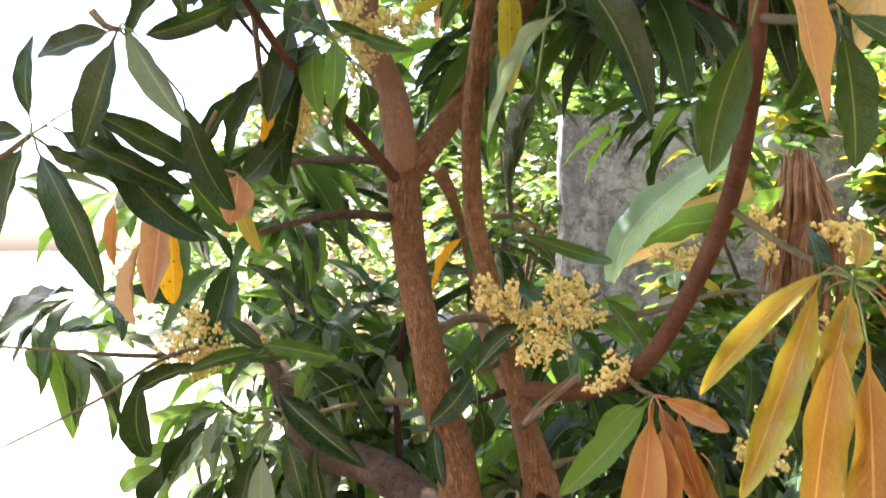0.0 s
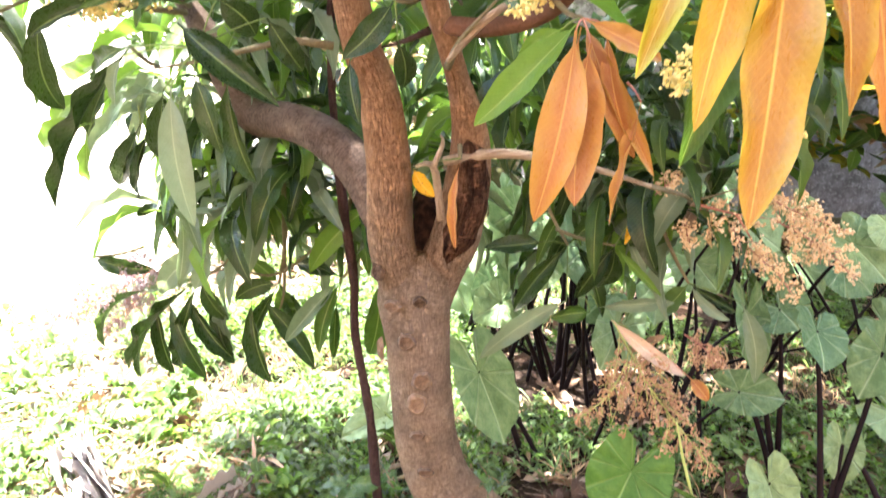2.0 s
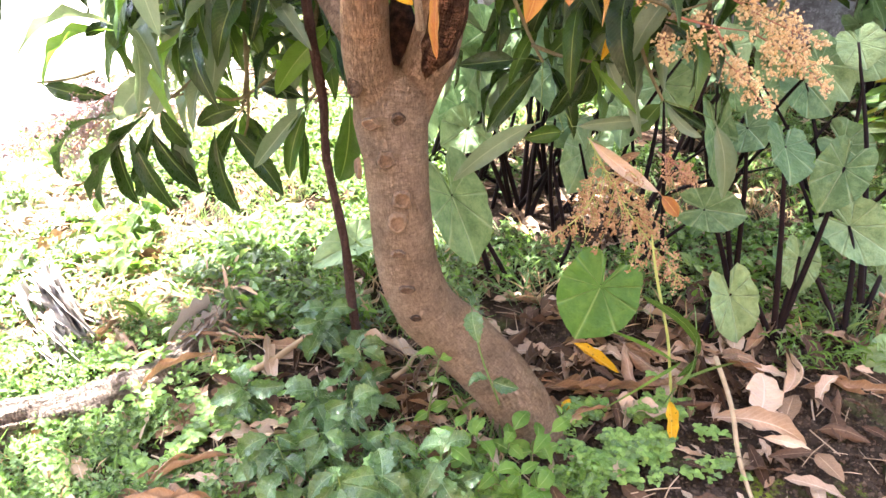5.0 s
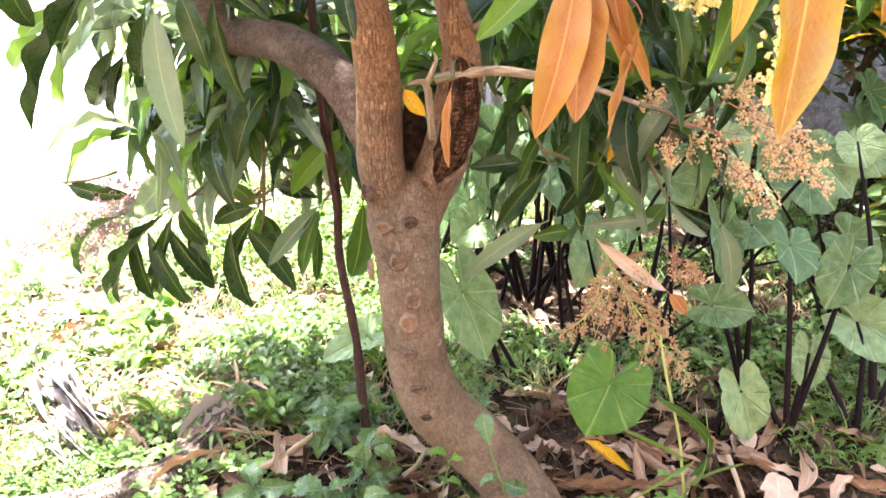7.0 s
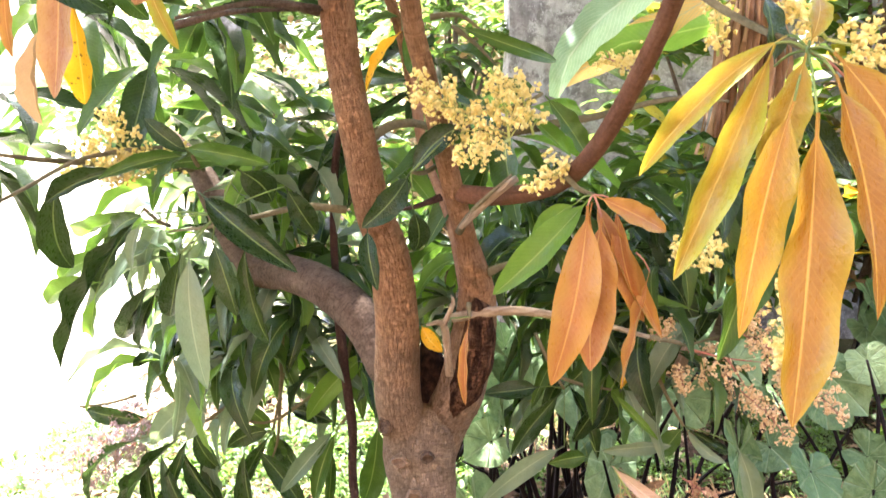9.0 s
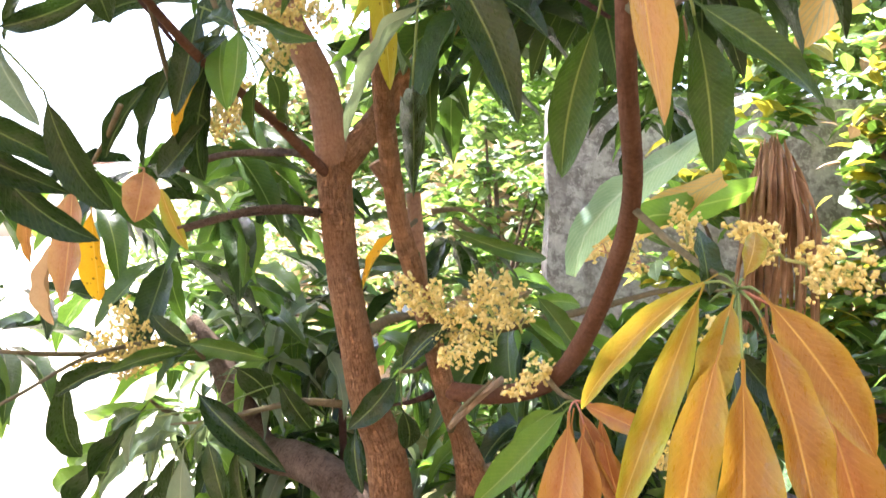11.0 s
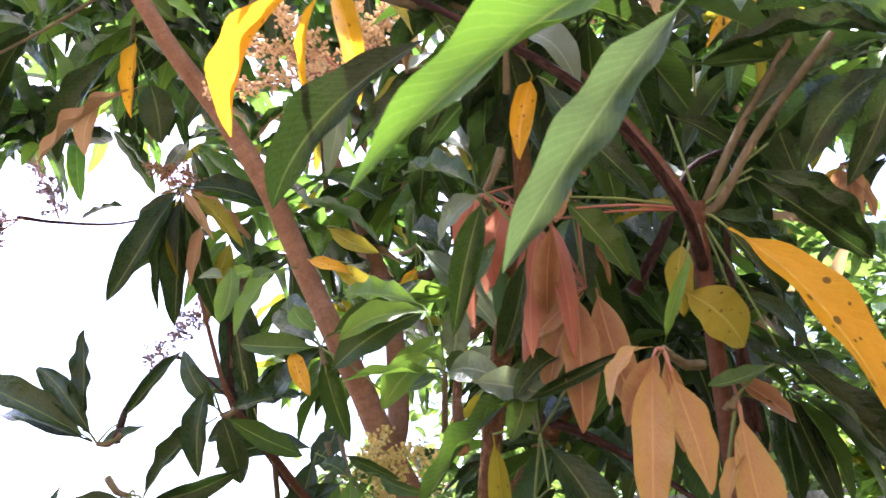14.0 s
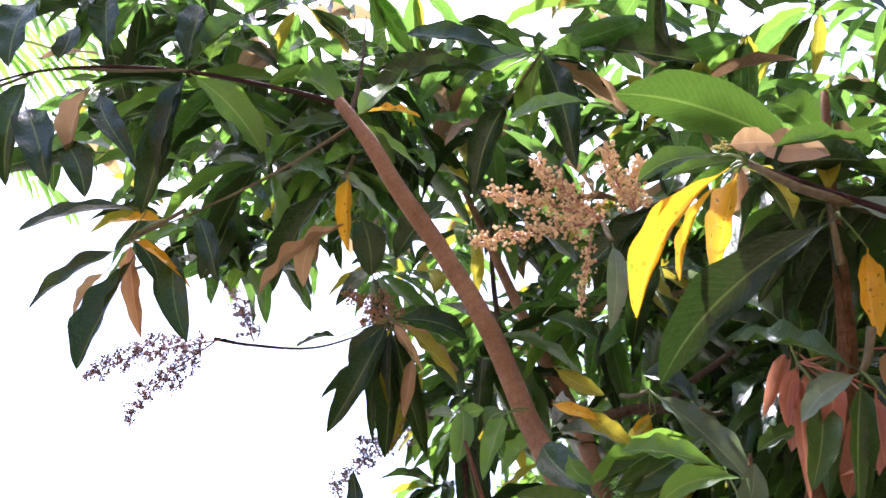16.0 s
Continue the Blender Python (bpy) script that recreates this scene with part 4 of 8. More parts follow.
whorl((-0.405, 1.255, 1.525), (-0.330, 1.180, 1.600),
      ("pink", (-0.464, 1.280, 1.312), 0.056, 0.04, 0, (-0.437, 1.262, 1.500)),
      ("tan", (-0.518, 1.363, 1.270), 0.030, 0.08, 20, (-0.490, 1.330, 1.424)),
      ("yellow", (-0.490, 1.470, 1.300), 0.048, 0.05, 10, (-0.471, 1.400, 1.470)),
      ("orange", (-0.548, 1.350, 1.371), 0.024, 0.05, 0, (-0.535, 1.320, 1.483)),
      ("pink", (-0.315, 1.189, 1.436), 0.052, 0.22, -30, (-0.305, 1.200, 1.513)),
      ("olive", (-0.329, 1.463, 1.391), 0.027, 0.10, 0, (-0.374, 1.450, 1.508)),
      ("dark", (-0.575, 1.300, 1.353), 0.040, 0.06, 0, (-0.625, 1.280, 1.518)),
      ("green", (-0.342, 1.350, 1.430), 0.040, 0.10, 0))
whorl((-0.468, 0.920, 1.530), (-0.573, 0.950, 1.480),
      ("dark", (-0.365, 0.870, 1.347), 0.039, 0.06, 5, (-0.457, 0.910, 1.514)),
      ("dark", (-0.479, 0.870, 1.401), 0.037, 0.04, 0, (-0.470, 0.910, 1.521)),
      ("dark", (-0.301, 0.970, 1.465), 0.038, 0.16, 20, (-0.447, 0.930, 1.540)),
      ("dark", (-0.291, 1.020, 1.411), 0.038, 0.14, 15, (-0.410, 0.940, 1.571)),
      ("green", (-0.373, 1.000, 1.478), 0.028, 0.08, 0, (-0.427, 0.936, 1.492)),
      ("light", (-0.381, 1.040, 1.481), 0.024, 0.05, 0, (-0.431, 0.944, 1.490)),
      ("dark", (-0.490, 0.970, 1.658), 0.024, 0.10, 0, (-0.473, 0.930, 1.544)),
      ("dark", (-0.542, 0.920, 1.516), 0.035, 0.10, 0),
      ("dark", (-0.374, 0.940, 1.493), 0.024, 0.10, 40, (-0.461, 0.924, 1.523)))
whorl((-0.274, 1.250, 1.610), (-0.257, 1.100, 1.716),
      ("dark", (-0.380, 1.200, 1.719), 0.057, 0.08, 20, (-0.229, 1.240, 1.756)),
      ("grey", (-0.300, 1.250, 1.619), 0.047, 0.10, 0, (-0.248, 1.250, 1.698)),
      ("dark", (-0.370, 1.220, 1.529), 0.031, 0.10, 0, (-0.299, 1.244, 1.653)),
      ("dark", (-0.321, 1.300, 1.510), 0.053, 0.10, 0, (-0.232, 1.260, 1.590)),
      ("grey", (-0.287, 1.350, 1.533), 0.042, 0.06, 0, (-0.252, 1.270, 1.596)),
      ("dark", (-0.249, 1.350, 1.712), 0.051, 0.10, 0),
      ("dark", (-0.230, 1.350, 1.816), 0.051, 0.10, 0, (-0.252, 1.270, 1.729)))
whorl((-0.156, 1.150, 1.698), (-0.188, 1.200, 1.770),
      ("light", (-0.151, 1.090, 1.583), 0.033, 0.03, 0, (-0.153, 1.138, 1.699)),
      ("green", (-0.038, 1.100, 1.670), 0.024, 0.12, 40, (-0.115, 1.140, 1.703)),
      ("green", (-0.112, 1.200, 1.598), 0.030, 0.06, 0, (-0.117, 1.160, 1.644)),
      ("green", (-0.152, 1.250, 1.549), 0.027, 0.06, 0, (-0.134, 1.170, 1.638)),
      ("green", (-0.213, 1.200, 1.728), 0.034, 0.10, 0),
      ("dark", (-0.278, 1.270, 1.614), 0.040, 0.08, 0))
whorl((0.053, 1.300, 1.206), (0.093, 1.360, 1.209),
      ("dark", (-0.022, 1.260, 1.125), 0.043, 0.10, -10),
      ("dark", (0.002, 1.240, 1.033), 0.035, 0.06, 10, (-0.014, 1.288, 1.120)),
      ("dark", (0.062, 1.350, 1.072), 0.037, 0.05, 0, (0.056, 1.310, 1.147)),
      ("dark", (0.056, 1.320, 1.204), 0.048, 0.10, 0, (0.137, 1.304, 1.280)))
whorl((0.263, 1.350, 1.328), (0.209, 1.350, 1.305),
      ("green", (0.345, 1.350, 1.218), 0.038, 0.10, 0),
      ("green", (0.293, 1.400, 1.380), 0.025, 0.30, 20, (0.118, 1.360, 1.433)),
      ("green", (0.194, 1.450, 1.331), 0.043, 0.10, 0),
      ("light", (0.335, 1.450, 1.217), 0.035, 0.10, 0, (0.240, 1.370, 1.296)),
      ("light", (0.363, 1.500, 1.293), 0.032, 0.10, 20, (0.241, 1.380, 1.305)))
whorl((0.042, 1.450, 1.429), (0.070, 1.500, 1.444),
      ("yellow", (-0.019, 1.430, 1.321), 0.027, 0.05, 25),
      ("green", (-0.028, 1.500, 1.433), 0.023, 0.10, 20, (0.040, 1.460, 1.450)),
      ("green", (0.072, 1.550, 1.360), 0.037, 0.10, 0))
whorl((-0.313, 1.450, 1.218), (-0.317, 1.550, 1.184),
      ("green", (-0.177, 1.420, 1.205), 0.034, 0.08, 10, (-0.329, 1.444, 1.230)),
      ("dark", (-0.560, 1.450, 1.135), 0.038, 0.10, 10, (-0.426, 1.450, 1.193)),
      ("dark", (-0.388, 1.450, 1.278), 0.034, 0.10, 10),
      ("green", (-0.456, 1.400, 1.180), 0.033, 0.08, 0),
      ("green", (-0.382, 1.450, 1.150), 0.036, 0.12, 40, (-0.303, 1.450, 1.232)),
      ("dark", (-0.561, 1.550, 1.001), 0.052, 0.05, 0, (-0.546, 1.470, 1.171)),
      ("green", (-0.266, 1.550, 1.195), 0.037, 0.10, 0, (-0.394, 1.470, 1.191)))
whorl((-0.253, 1.350, 1.132), (-0.251, 1.500, 1.088),
      ("dark", (-0.122, 1.290, 1.050), 0.057, 0.10, 5, (-0.278, 1.338, 1.169)),
      ("dark", (-0.174, 1.400, 1.146), 0.052, 0.10, 20, (-0.222, 1.360, 1.203)),
      ("grey", (-0.391, 1.350, 1.038), 0.026, 0.05, 10, (-0.373, 1.350, 1.118)),
      ("dark", (-0.102, 1.400, 1.091), 0.043, 0.06, 0, (-0.147, 1.360, 1.176)),
      ("grey", (-0.270, 1.300, 0.857), 0.047, 0.04, -5, (-0.298, 1.340, 1.074)),
      ("dark", (-0.225, 1.330, 0.969), 0.041, 0.05, 0, (-0.263, 1.346, 1.091)),
      ("dark", (-0.178, 1.350, 0.917), 0.039, 0.08, 10, (-0.213, 1.350, 1.086)),
      ("dark", (-0.365, 1.450, 0.936), 0.039, 0.06, 0, (-0.319, 1.370, 1.064)),
      ("green", (-0.462, 1.450, 1.067), 0.038, 0.10, 0, (-0.369, 1.370, 1.129)))
whorl((-0.412, 1.500, 1.119), (-0.397, 1.600, 1.072),
      ("dark", (-0.557, 1.450, 0.840), 0.030, 0.10, 25),
      ("light", (-0.633, 1.600, 0.918), 0.039, 0.05, 0, (-0.501, 1.520, 0.981)),
      ("light", (-0.553, 1.600, 0.849), 0.030, 0.05, 0, (-0.513, 1.520, 0.960)),
      ("light", (-0.603, 1.700, 1.032), 0.025, 0.00, 0),
      ("dark", (-0.507, 1.620, 0.843), 0.042, 0.06, 0, (-0.417, 1.524, 0.980)),
      ("dark", (-0.479, 1.650, 0.809), 0.041, 0.05, 0, (-0.404, 1.530, 0.967)),
      ("dark", (-0.524, 1.550, 0.952), 0.038, 0.10, 0),
      ("light", (-0.603, 1.600, 0.962), 0.034, 0.10, 0, (-0.478, 1.520, 1.033)))
whorl((-0.438, 1.850, 0.556), (-0.356, 1.850, 0.608),
      ("dark", (-0.592, 1.830, 0.298), 0.024, 0.20, 30, (-0.501, 1.846, 0.504)),
      ("dark", (-0.519, 1.850, 0.305), 0.037, 0.10, 0, (-0.543, 1.850, 0.516)),
      ("dark", (-0.436, 1.830, 0.303), 0.041, 0.14, 0, (-0.513, 1.846, 0.504)),
      ("dark", (-0.679, 1.850, 0.375), 0.031, 0.25, 40, (-0.553, 1.850, 0.530)),
      ("dark", (-0.639, 1.870, 0.302), 0.022, 0.10, 40),
      ("grey", (-0.521, 1.820, 0.527), 0.057, 0.20, 0, (-0.388, 1.844, 0.635)),
      ("grey", (-0.606, 1.900, 0.518), 0.047, 0.10, 0),
      ("dark", (-0.371, 1.850, 0.345), 0.044, 0.12, 0, (-0.469, 1.850, 0.516)),
      ("grey", (-0.434, 1.800, 0.547), 0.045, 0.10, 0, (-0.419, 1.840, 0.624)),
      ("dark", (-0.385, 1.880, 0.434), 0.048, 0.10, 0),
      ("dark", (-0.512, 1.890, 0.297), 0.037, 0.15, 0))
whorl((-0.260, 1.900, 0.524), (-0.225, 1.850, 0.684),
      ("dark", (-0.384, 1.900, 0.306), 0.040, 0.10, 0, (-0.417, 1.900, 0.511)),
      ("grey", (-0.385, 1.900, 0.352), 0.050, 0.15, 20, (-0.408, 1.900, 0.483)),
      ("dark", (-0.290, 1.880, 0.265), 0.050, 0.12, 10, (-0.329, 1.896, 0.484)),
      ("dark", (-0.181, 1.880, 0.305), 0.050, 0.10, 0, (-0.303, 1.896, 0.483)),
      ("dark", (-0.357, 1.950, 0.313), 0.044, 0.10, 0),
      ("green", (-0.250, 1.950, 0.418), 0.050, 0.10, 0),
      ("dark", (-0.369, 1.900, 0.482), 0.048, 0.12, 0),
      ("dark", (-0.218, 2.000, 0.367), 0.052, 0.10, 0),
      ("green", (-0.329, 1.900, 0.592), 0.047, 0.15, 0))
whorl((-0.094, 1.800, 0.578), (-0.063, 1.750, 0.640),
      ("grey", (-0.224, 1.750, 0.439), 0.039, 0.20, 10),
      ("green", (-0.149, 1.750, 0.410), 0.042, 0.16, 10, (-0.100, 1.790, 0.569)),
      ("green", (-0.122, 1.800, 0.372), 0.026, 0.10, 0, (-0.110, 1.800, 0.519)),
      ("light", (-0.165, 1.780, 0.598), 0.050, 0.05, 0, (-0.012, 1.796, 0.759)),
      ("green", (-0.045, 1.900, 0.332), 0.063, 0.10, 0, (-0.007, 1.820, 0.578)),
      ("dark", (-0.216, 1.900, 0.578), 0.047, 0.10, 0))
whorl((-0.708, 1.900, 0.590), (-0.577, 1.900, 0.616),
      ("dark", (-0.547, 1.800, 0.721), 0.034, 0.00, 0, (-0.532, 1.880, 0.734)),
      ("dark", (-0.554, 1.900, 0.559), 0.048, 0.10, 0))
whorl((0.198, 0.560, 1.704), (0.235, 0.600, 1.703),
      ("peach", (0.177, 0.540, 1.569), 0.029, 0.06, 0, (0.189, 0.556, 1.694)),
      ("peach", (0.222, 0.560, 1.597), 0.034, 0.10, -10, (0.203, 0.560, 1.684)),
      ("peach", (0.154, 0.540, 1.655), 0.022, 0.25, 40, (0.195, 0.556, 1.703)),
      ("pink", (0.212, 0.590, 1.632), 0.019, 0.10, 0),
      ("light", (0.220, 0.530, 1.767), 0.010, 0.02, 0, (0.199, 0.554, 1.706)),
      ("pink", (0.170, 0.580, 1.649), 0.023, 0.15, 0))
whorl((0.157, 0.720, 1.819), (0.145, 0.800, 1.871),
      ("pink", (0.148, 0.720, 1.673), 0.035, 0.05, 0, (0.149, 0.720, 1.813)),
      ("pink", (0.203, 0.740, 1.689), 0.035, 0.05, 0, (0.168, 0.724, 1.820)),
      ("pink", (0.103, 0.750, 1.775), 0.026, 0.10, 0),
      ("pink", (0.119, 0.770, 1.722), 0.031, 0.05, 30),
      ("red", (0.142, 0.700, 1.740), 0.021, 0.06, 0, (0.123, 0.716, 1.894)),
      ("green", (0.206, 0.680, 1.808), 0.029, 0.12, 10, (0.145, 0.712, 1.916)),
      ("pink", (0.178, 0.690, 1.808), 0.013, 0.08, 0, (0.151, 0.714, 1.914)),
      ("red", (0.064, 0.740, 1.827), 0.026, 0.08, 0, (0.080, 0.724, 1.919)),
      ("red", (0.078, 0.780, 1.825), 0.021, 0.05, 0),
      ("red", (0.100, 0.820, 1.749), 0.027, 0.10, 0, (0.098, 0.740, 1.790)))
whorl((0.245, 0.600, 1.840), (0.242, 0.600, 1.791),
      ("yellow", (0.370, 0.570, 1.617), 0.048, 0.10, 8, (0.268, 0.594, 1.820)),
      ("dark", (0.401, 0.640, 1.810), 0.034, 0.12, 20, (0.298, 0.608, 1.877)),
      ("dark", (0.412, 0.620, 1.554), 0.036, 0.05, 0, (0.297, 0.604, 1.717)),
      ("yolive", (0.229, 0.620, 1.750), 0.025, 0.05, 0, (0.232, 0.604, 1.814)),
      ("yolive", (0.278, 0.630, 1.727), 0.047, 0.05, 20, (0.226, 0.606, 1.769)),
      ("dark", (0.326, 0.660, 1.769), 0.031, 0.10, 0, (0.263, 0.612, 1.843)),
      ("dark", (0.346, 0.660, 1.721), 0.026, 0.10, 0, (0.268, 0.612, 1.770)),
      ("green", (0.232, 0.700, 1.881), 0.030, 0.10, 0),
      ("dark", (0.362, 0.700, 1.830), 0.029, 0.10, 0))
whorl((0.264, 0.620, 1.683), (0.254, 0.620, 1.676),
      ("peach", (0.275, 0.580, 1.490), 0.041, 0.04, -5),
      ("peach", (0.237, 0.590, 1.585), 0.014, 0.20, 40, (0.264, 0.614, 1.637)),
      ("pink", (0.317, 0.650, 1.668), 0.021, 0.06, 0, (0.262, 0.626, 1.702)),
      ("green", (0.242, 0.620, 1.691), 0.023, 0.02, 40, (0.297, 0.620, 1.709)),
      ("green", (0.220, 0.670, 1.462), 0.036, 0.04, 0, (0.240, 0.630, 1.573)),
      ("green", (0.312, 0.670, 1.689), 0.022, 0.06, 0))
whorl((0.301, 0.620, 1.586), (0.278, 0.700, 1.600),
      ("green", (0.389, 0.600, 1.504), 0.030, 0.20, 0),
      ("green", (0.326, 0.640, 1.463), 0.033, 0.04, 0, (0.307, 0.624, 1.573)),
      ("green", (0.296, 0.720, 1.518), 0.027, 0.10, 0))
whorl((0.110, 0.780, 1.686), (0.100, 0.800, 1.731),
      ("dark", (0.193, 0.750, 1.514), 0.046, 0.05, 0),
      ("grey", (0.042, 0.760, 1.500), 0.024, 0.05, 30, (0.117, 0.776, 1.631)),
      ("green", (-0.002, 0.700, 1.593), 0.021, 0.10, 30, (0.102, 0.764, 1.732)),
      ("dark", (0.084, 0.730, 1.705), 0.018, 0.12, 30, (0.175, 0.770, 1.781)),
      ("yolive", (0.072, 0.880, 1.567), 0.026, 0.02, 0, (0.062, 0.800, 1.689)),
      ("green", (0.111, 0.880, 1.801), 0.030, 0.10, 0),
      ("dark", (0.169, 0.900, 1.744), 0.030, 0.10, 0),
      ("green", (0.072, 1.080, 1.621), 0.028, 0.10, 0, (0.097, 0.840, 1.570)),
      ("dark", (0.086, 1.080, 1.466), 0.033, 0.10, 0, (0.097, 0.840, 1.564)))
whorl((0.006, 0.850, 1.767), (0.003, 0.900, 1.713),
      ("light", (-0.108, 0.800, 1.791), 0.031, 0.10, 20, (-0.003, 0.840, 1.838)),
      ("light", (-0.107, 0.820, 1.749), 0.020, 0.10, 20),
      ("light", (-0.063, 0.850, 1.726), 0.046, 0.05, 0, (-0.004, 0.850, 1.794)),
      ("grey", (0.077, 0.800, 1.741), 0.038, 0.15, 20),
      ("green", (0.026, 0.870, 1.800), 0.029, 0.10, 0),
      ("light", (-0.140, 0.950, 1.901), 0.033, 0.05, 0, (-0.022, 0.870, 1.857)),
      ("light", (-0.014, 0.800, 1.777), 0.022, 0.20, 0),
      ("green", (-0.065, 0.900, 1.749), 0.036, 0.10, 0))
whorl((0.062, 0.600, 1.865), (0.077, 0.600, 1.908),
      ("green", (0.036, 0.600, 1.727), 0.031, 0.03, -5),
      ("dark", (0.072, 0.720, 1.748), 0.024, 0.04, 0, (0.099, 0.624, 1.818)),
      ("grey", (0.016, 0.650, 1.834), 0.032, 0.10, 0),
      ("green", (-0.029, 0.700, 1.941), 0.031, 0.10, 0))
whorl((-0.188, 1.200, 1.720), (-0.208, 1.200, 1.760),
      ("light", (-0.180, 1.180, 1.592), 0.036, 0.03, 0),
      ("dark", (-0.260, 1.200, 1.587), 0.046, 0.05, 0, (-0.225, 1.200, 1.743)),
      ("grey", (-0.208, 1.200, 1.681), 0.016, 0.02, 20),
      ("yellow", (-0.279, 1.250, 1.565), 0.021, 0.06, 20, (-0.231, 1.210, 1.639)),
      ("dark", (-0.343, 1.300, 1.523), 0.049, 0.10, 0, (-0.254, 1.220, 1.676)),
      ("green", (-0.091, 1.200, 1.705), 0.020, 0.12, 30, (-0.180, 1.200, 1.742)),
      ("dark", (-0.264, 1.350, 1.505), 0.042, 0.05, 0),
      ("green", (-0.125, 1.350, 1.587), 0.029, 0.05, 0, (-0.104, 1.230, 1.657)))
whorl((-0.341, 0.850, 1.631), (-0.369, 0.850, 1.650),
      ("grey", (-0.254, 0.810, 1.521), 0.032, 0.03, 5, (-0.331, 0.842, 1.633)),
      ("dark", (-0.382, 0.850, 1.504), 0.038, 0.05, 0),
      ("dark", (-0.216, 0.850, 1.661), 0.028, 0.10, 40, (-0.321, 0.850, 1.624)),
      ("dark", (-0.275, 0.950, 1.484), 0.036, 0.12, 0, (-0.388, 0.870, 1.553)),
      ("dark", (-0.244, 0.950, 1.446), 0.036, 0.05, 0, (-0.280, 0.870, 1.564)),
      ("dark", (-0.427, 0.850, 1.601), 0.034, 0.10, 0))
whorl((-0.287, 0.950, 1.745), (-0.269, 0.950, 1.752),
      ("dark", (-0.296, 0.930, 1.663), 0.037, 0.05, 0, (-0.307, 0.946, 1.781)),
      ("dark", (-0.350, 0.950, 1.829), 0.029, 0.08, 0),
      ("dark", (-0.393, 1.000, 1.646), 0.040, 0.10, 0),
      ("dark", (-0.208, 1.050, 1.793), 0.042, 0.10, 0),
      ("green", (-0.204, 1.050, 1.713), 0.035, 0.10, 20),
      ("dark", (-0.267, 1.000, 1.667), 0.039, 0.05, 0))
whorl((-0.049, 0.430, 1.971), (0.020, 0.425, 1.926),
      ("yellow", (-0.139, 0.500, 1.865), 0.024, 0.14, 8, (-0.062, 0.440, 1.974)),
      ("yellow", (-0.094, 0.560, 1.935), 0.016, 0.06, 25, (-0.065, 0.460, 1.978)),
      ("yellow", (-0.058, 0.595, 1.958), 0.026, 0.05, -5, (-0.054, 0.450, 1.976)),
      ("tan", (-0.029, 0.420, 1.983), 0.030, 0.10, 20, (-0.066, 0.420, 1.982)),
      ("green", (-0.136, 0.460, 1.976), 0.024, 0.10, 0, (-0.068, 0.435, 1.983)),
      ("yolive", (0.003, 0.520, 1.977), 0.028, 0.08, 0, (-0.048, 0.440, 1.972)),
      ("green", (0.074, 0.500, 2.039), 0.034, 0.12, 0, (-0.025, 0.460, 2.010)),
      ("green", (-0.255, 0.500, 2.089), 0.030, 0.10, 0, (-0.174, 0.460, 2.071)))
whorl((0.183, 0.235, 1.789), (0.248, 0.260, 1.839),
      ("fresh", (0.030, 0.212, 1.652), 0.036, 0.10, 4, (0.174, 0.230, 1.779)),
      ("sage", (0.083, 0.300, 1.657), 0.024, 0.10, -10, (0.172, 0.262, 1.780)))
whorl((0.082, 0.660, 2.089), (0.082, 0.660, 2.014),
      ("dark", (-0.118, 0.560, 1.830), 0.040, 0.12, 0, (0.032, 0.490, 1.957)),
      ("dark", (-0.057, 0.720, 2.012), 0.035, 0.10, 10),
      ("dark", (-0.001, 0.680, 1.976), 0.032, 0.08, 0, (0.069, 0.664, 2.069)),
      ("grey", (0.152, 0.620, 1.988), 0.045, 0.15, 0),
      ("yellow", (0.094, 0.630, 1.914), 0.027, 0.03, -8, (0.109, 0.654, 2.029)),
      ("green", (0.034, 0.710, 2.130), 0.036, 0.10, 0),
      ("dark", (0.117, 0.760, 2.004), 0.035, 0.10, 0),
      ("dark", (0.033, 0.780, 2.041), 0.031, 0.05, 0),
      ("green", (0.071, 0.760, 2.075), 0.022, 0.05, 0, (0.073, 0.680, 2.073)),
      ("yolive", (0.131, 0.760, 2.266), 0.040, 0.10, 0))
whorl((0.047, 0.750, 1.941), (0.097, 0.800, 1.929),
      ("red", (0.027, 0.750, 1.866), 0.022, 0.10, 0),
      ("red", (0.058, 0.750, 1.824), 0.028, 0.05, 0, (0.075, 0.750, 1.933)),
      ("red", (0.103, 0.720, 1.746), 0.030, 0.06, -8, (0.119, 0.744, 1.909)),
      ("green", (0.029, 0.700, 1.785), 0.033, 0.05, 0, (0.061, 0.740, 1.901)),
      ("red", (0.044, 0.770, 1.793), 0.021, 0.10, 0),
      ("pink", (0.131, 0.730, 1.896), 0.027, 0.10, 20, (0.144, 0.746, 1.959)),
      ("green", (0.068, 0.800, 2.036), 0.031, 0.10, 0),
      ("grey", (-0.032, 0.850, 2.103), 0.047, 0.10, 0, (0.039, 0.770, 2.003)))
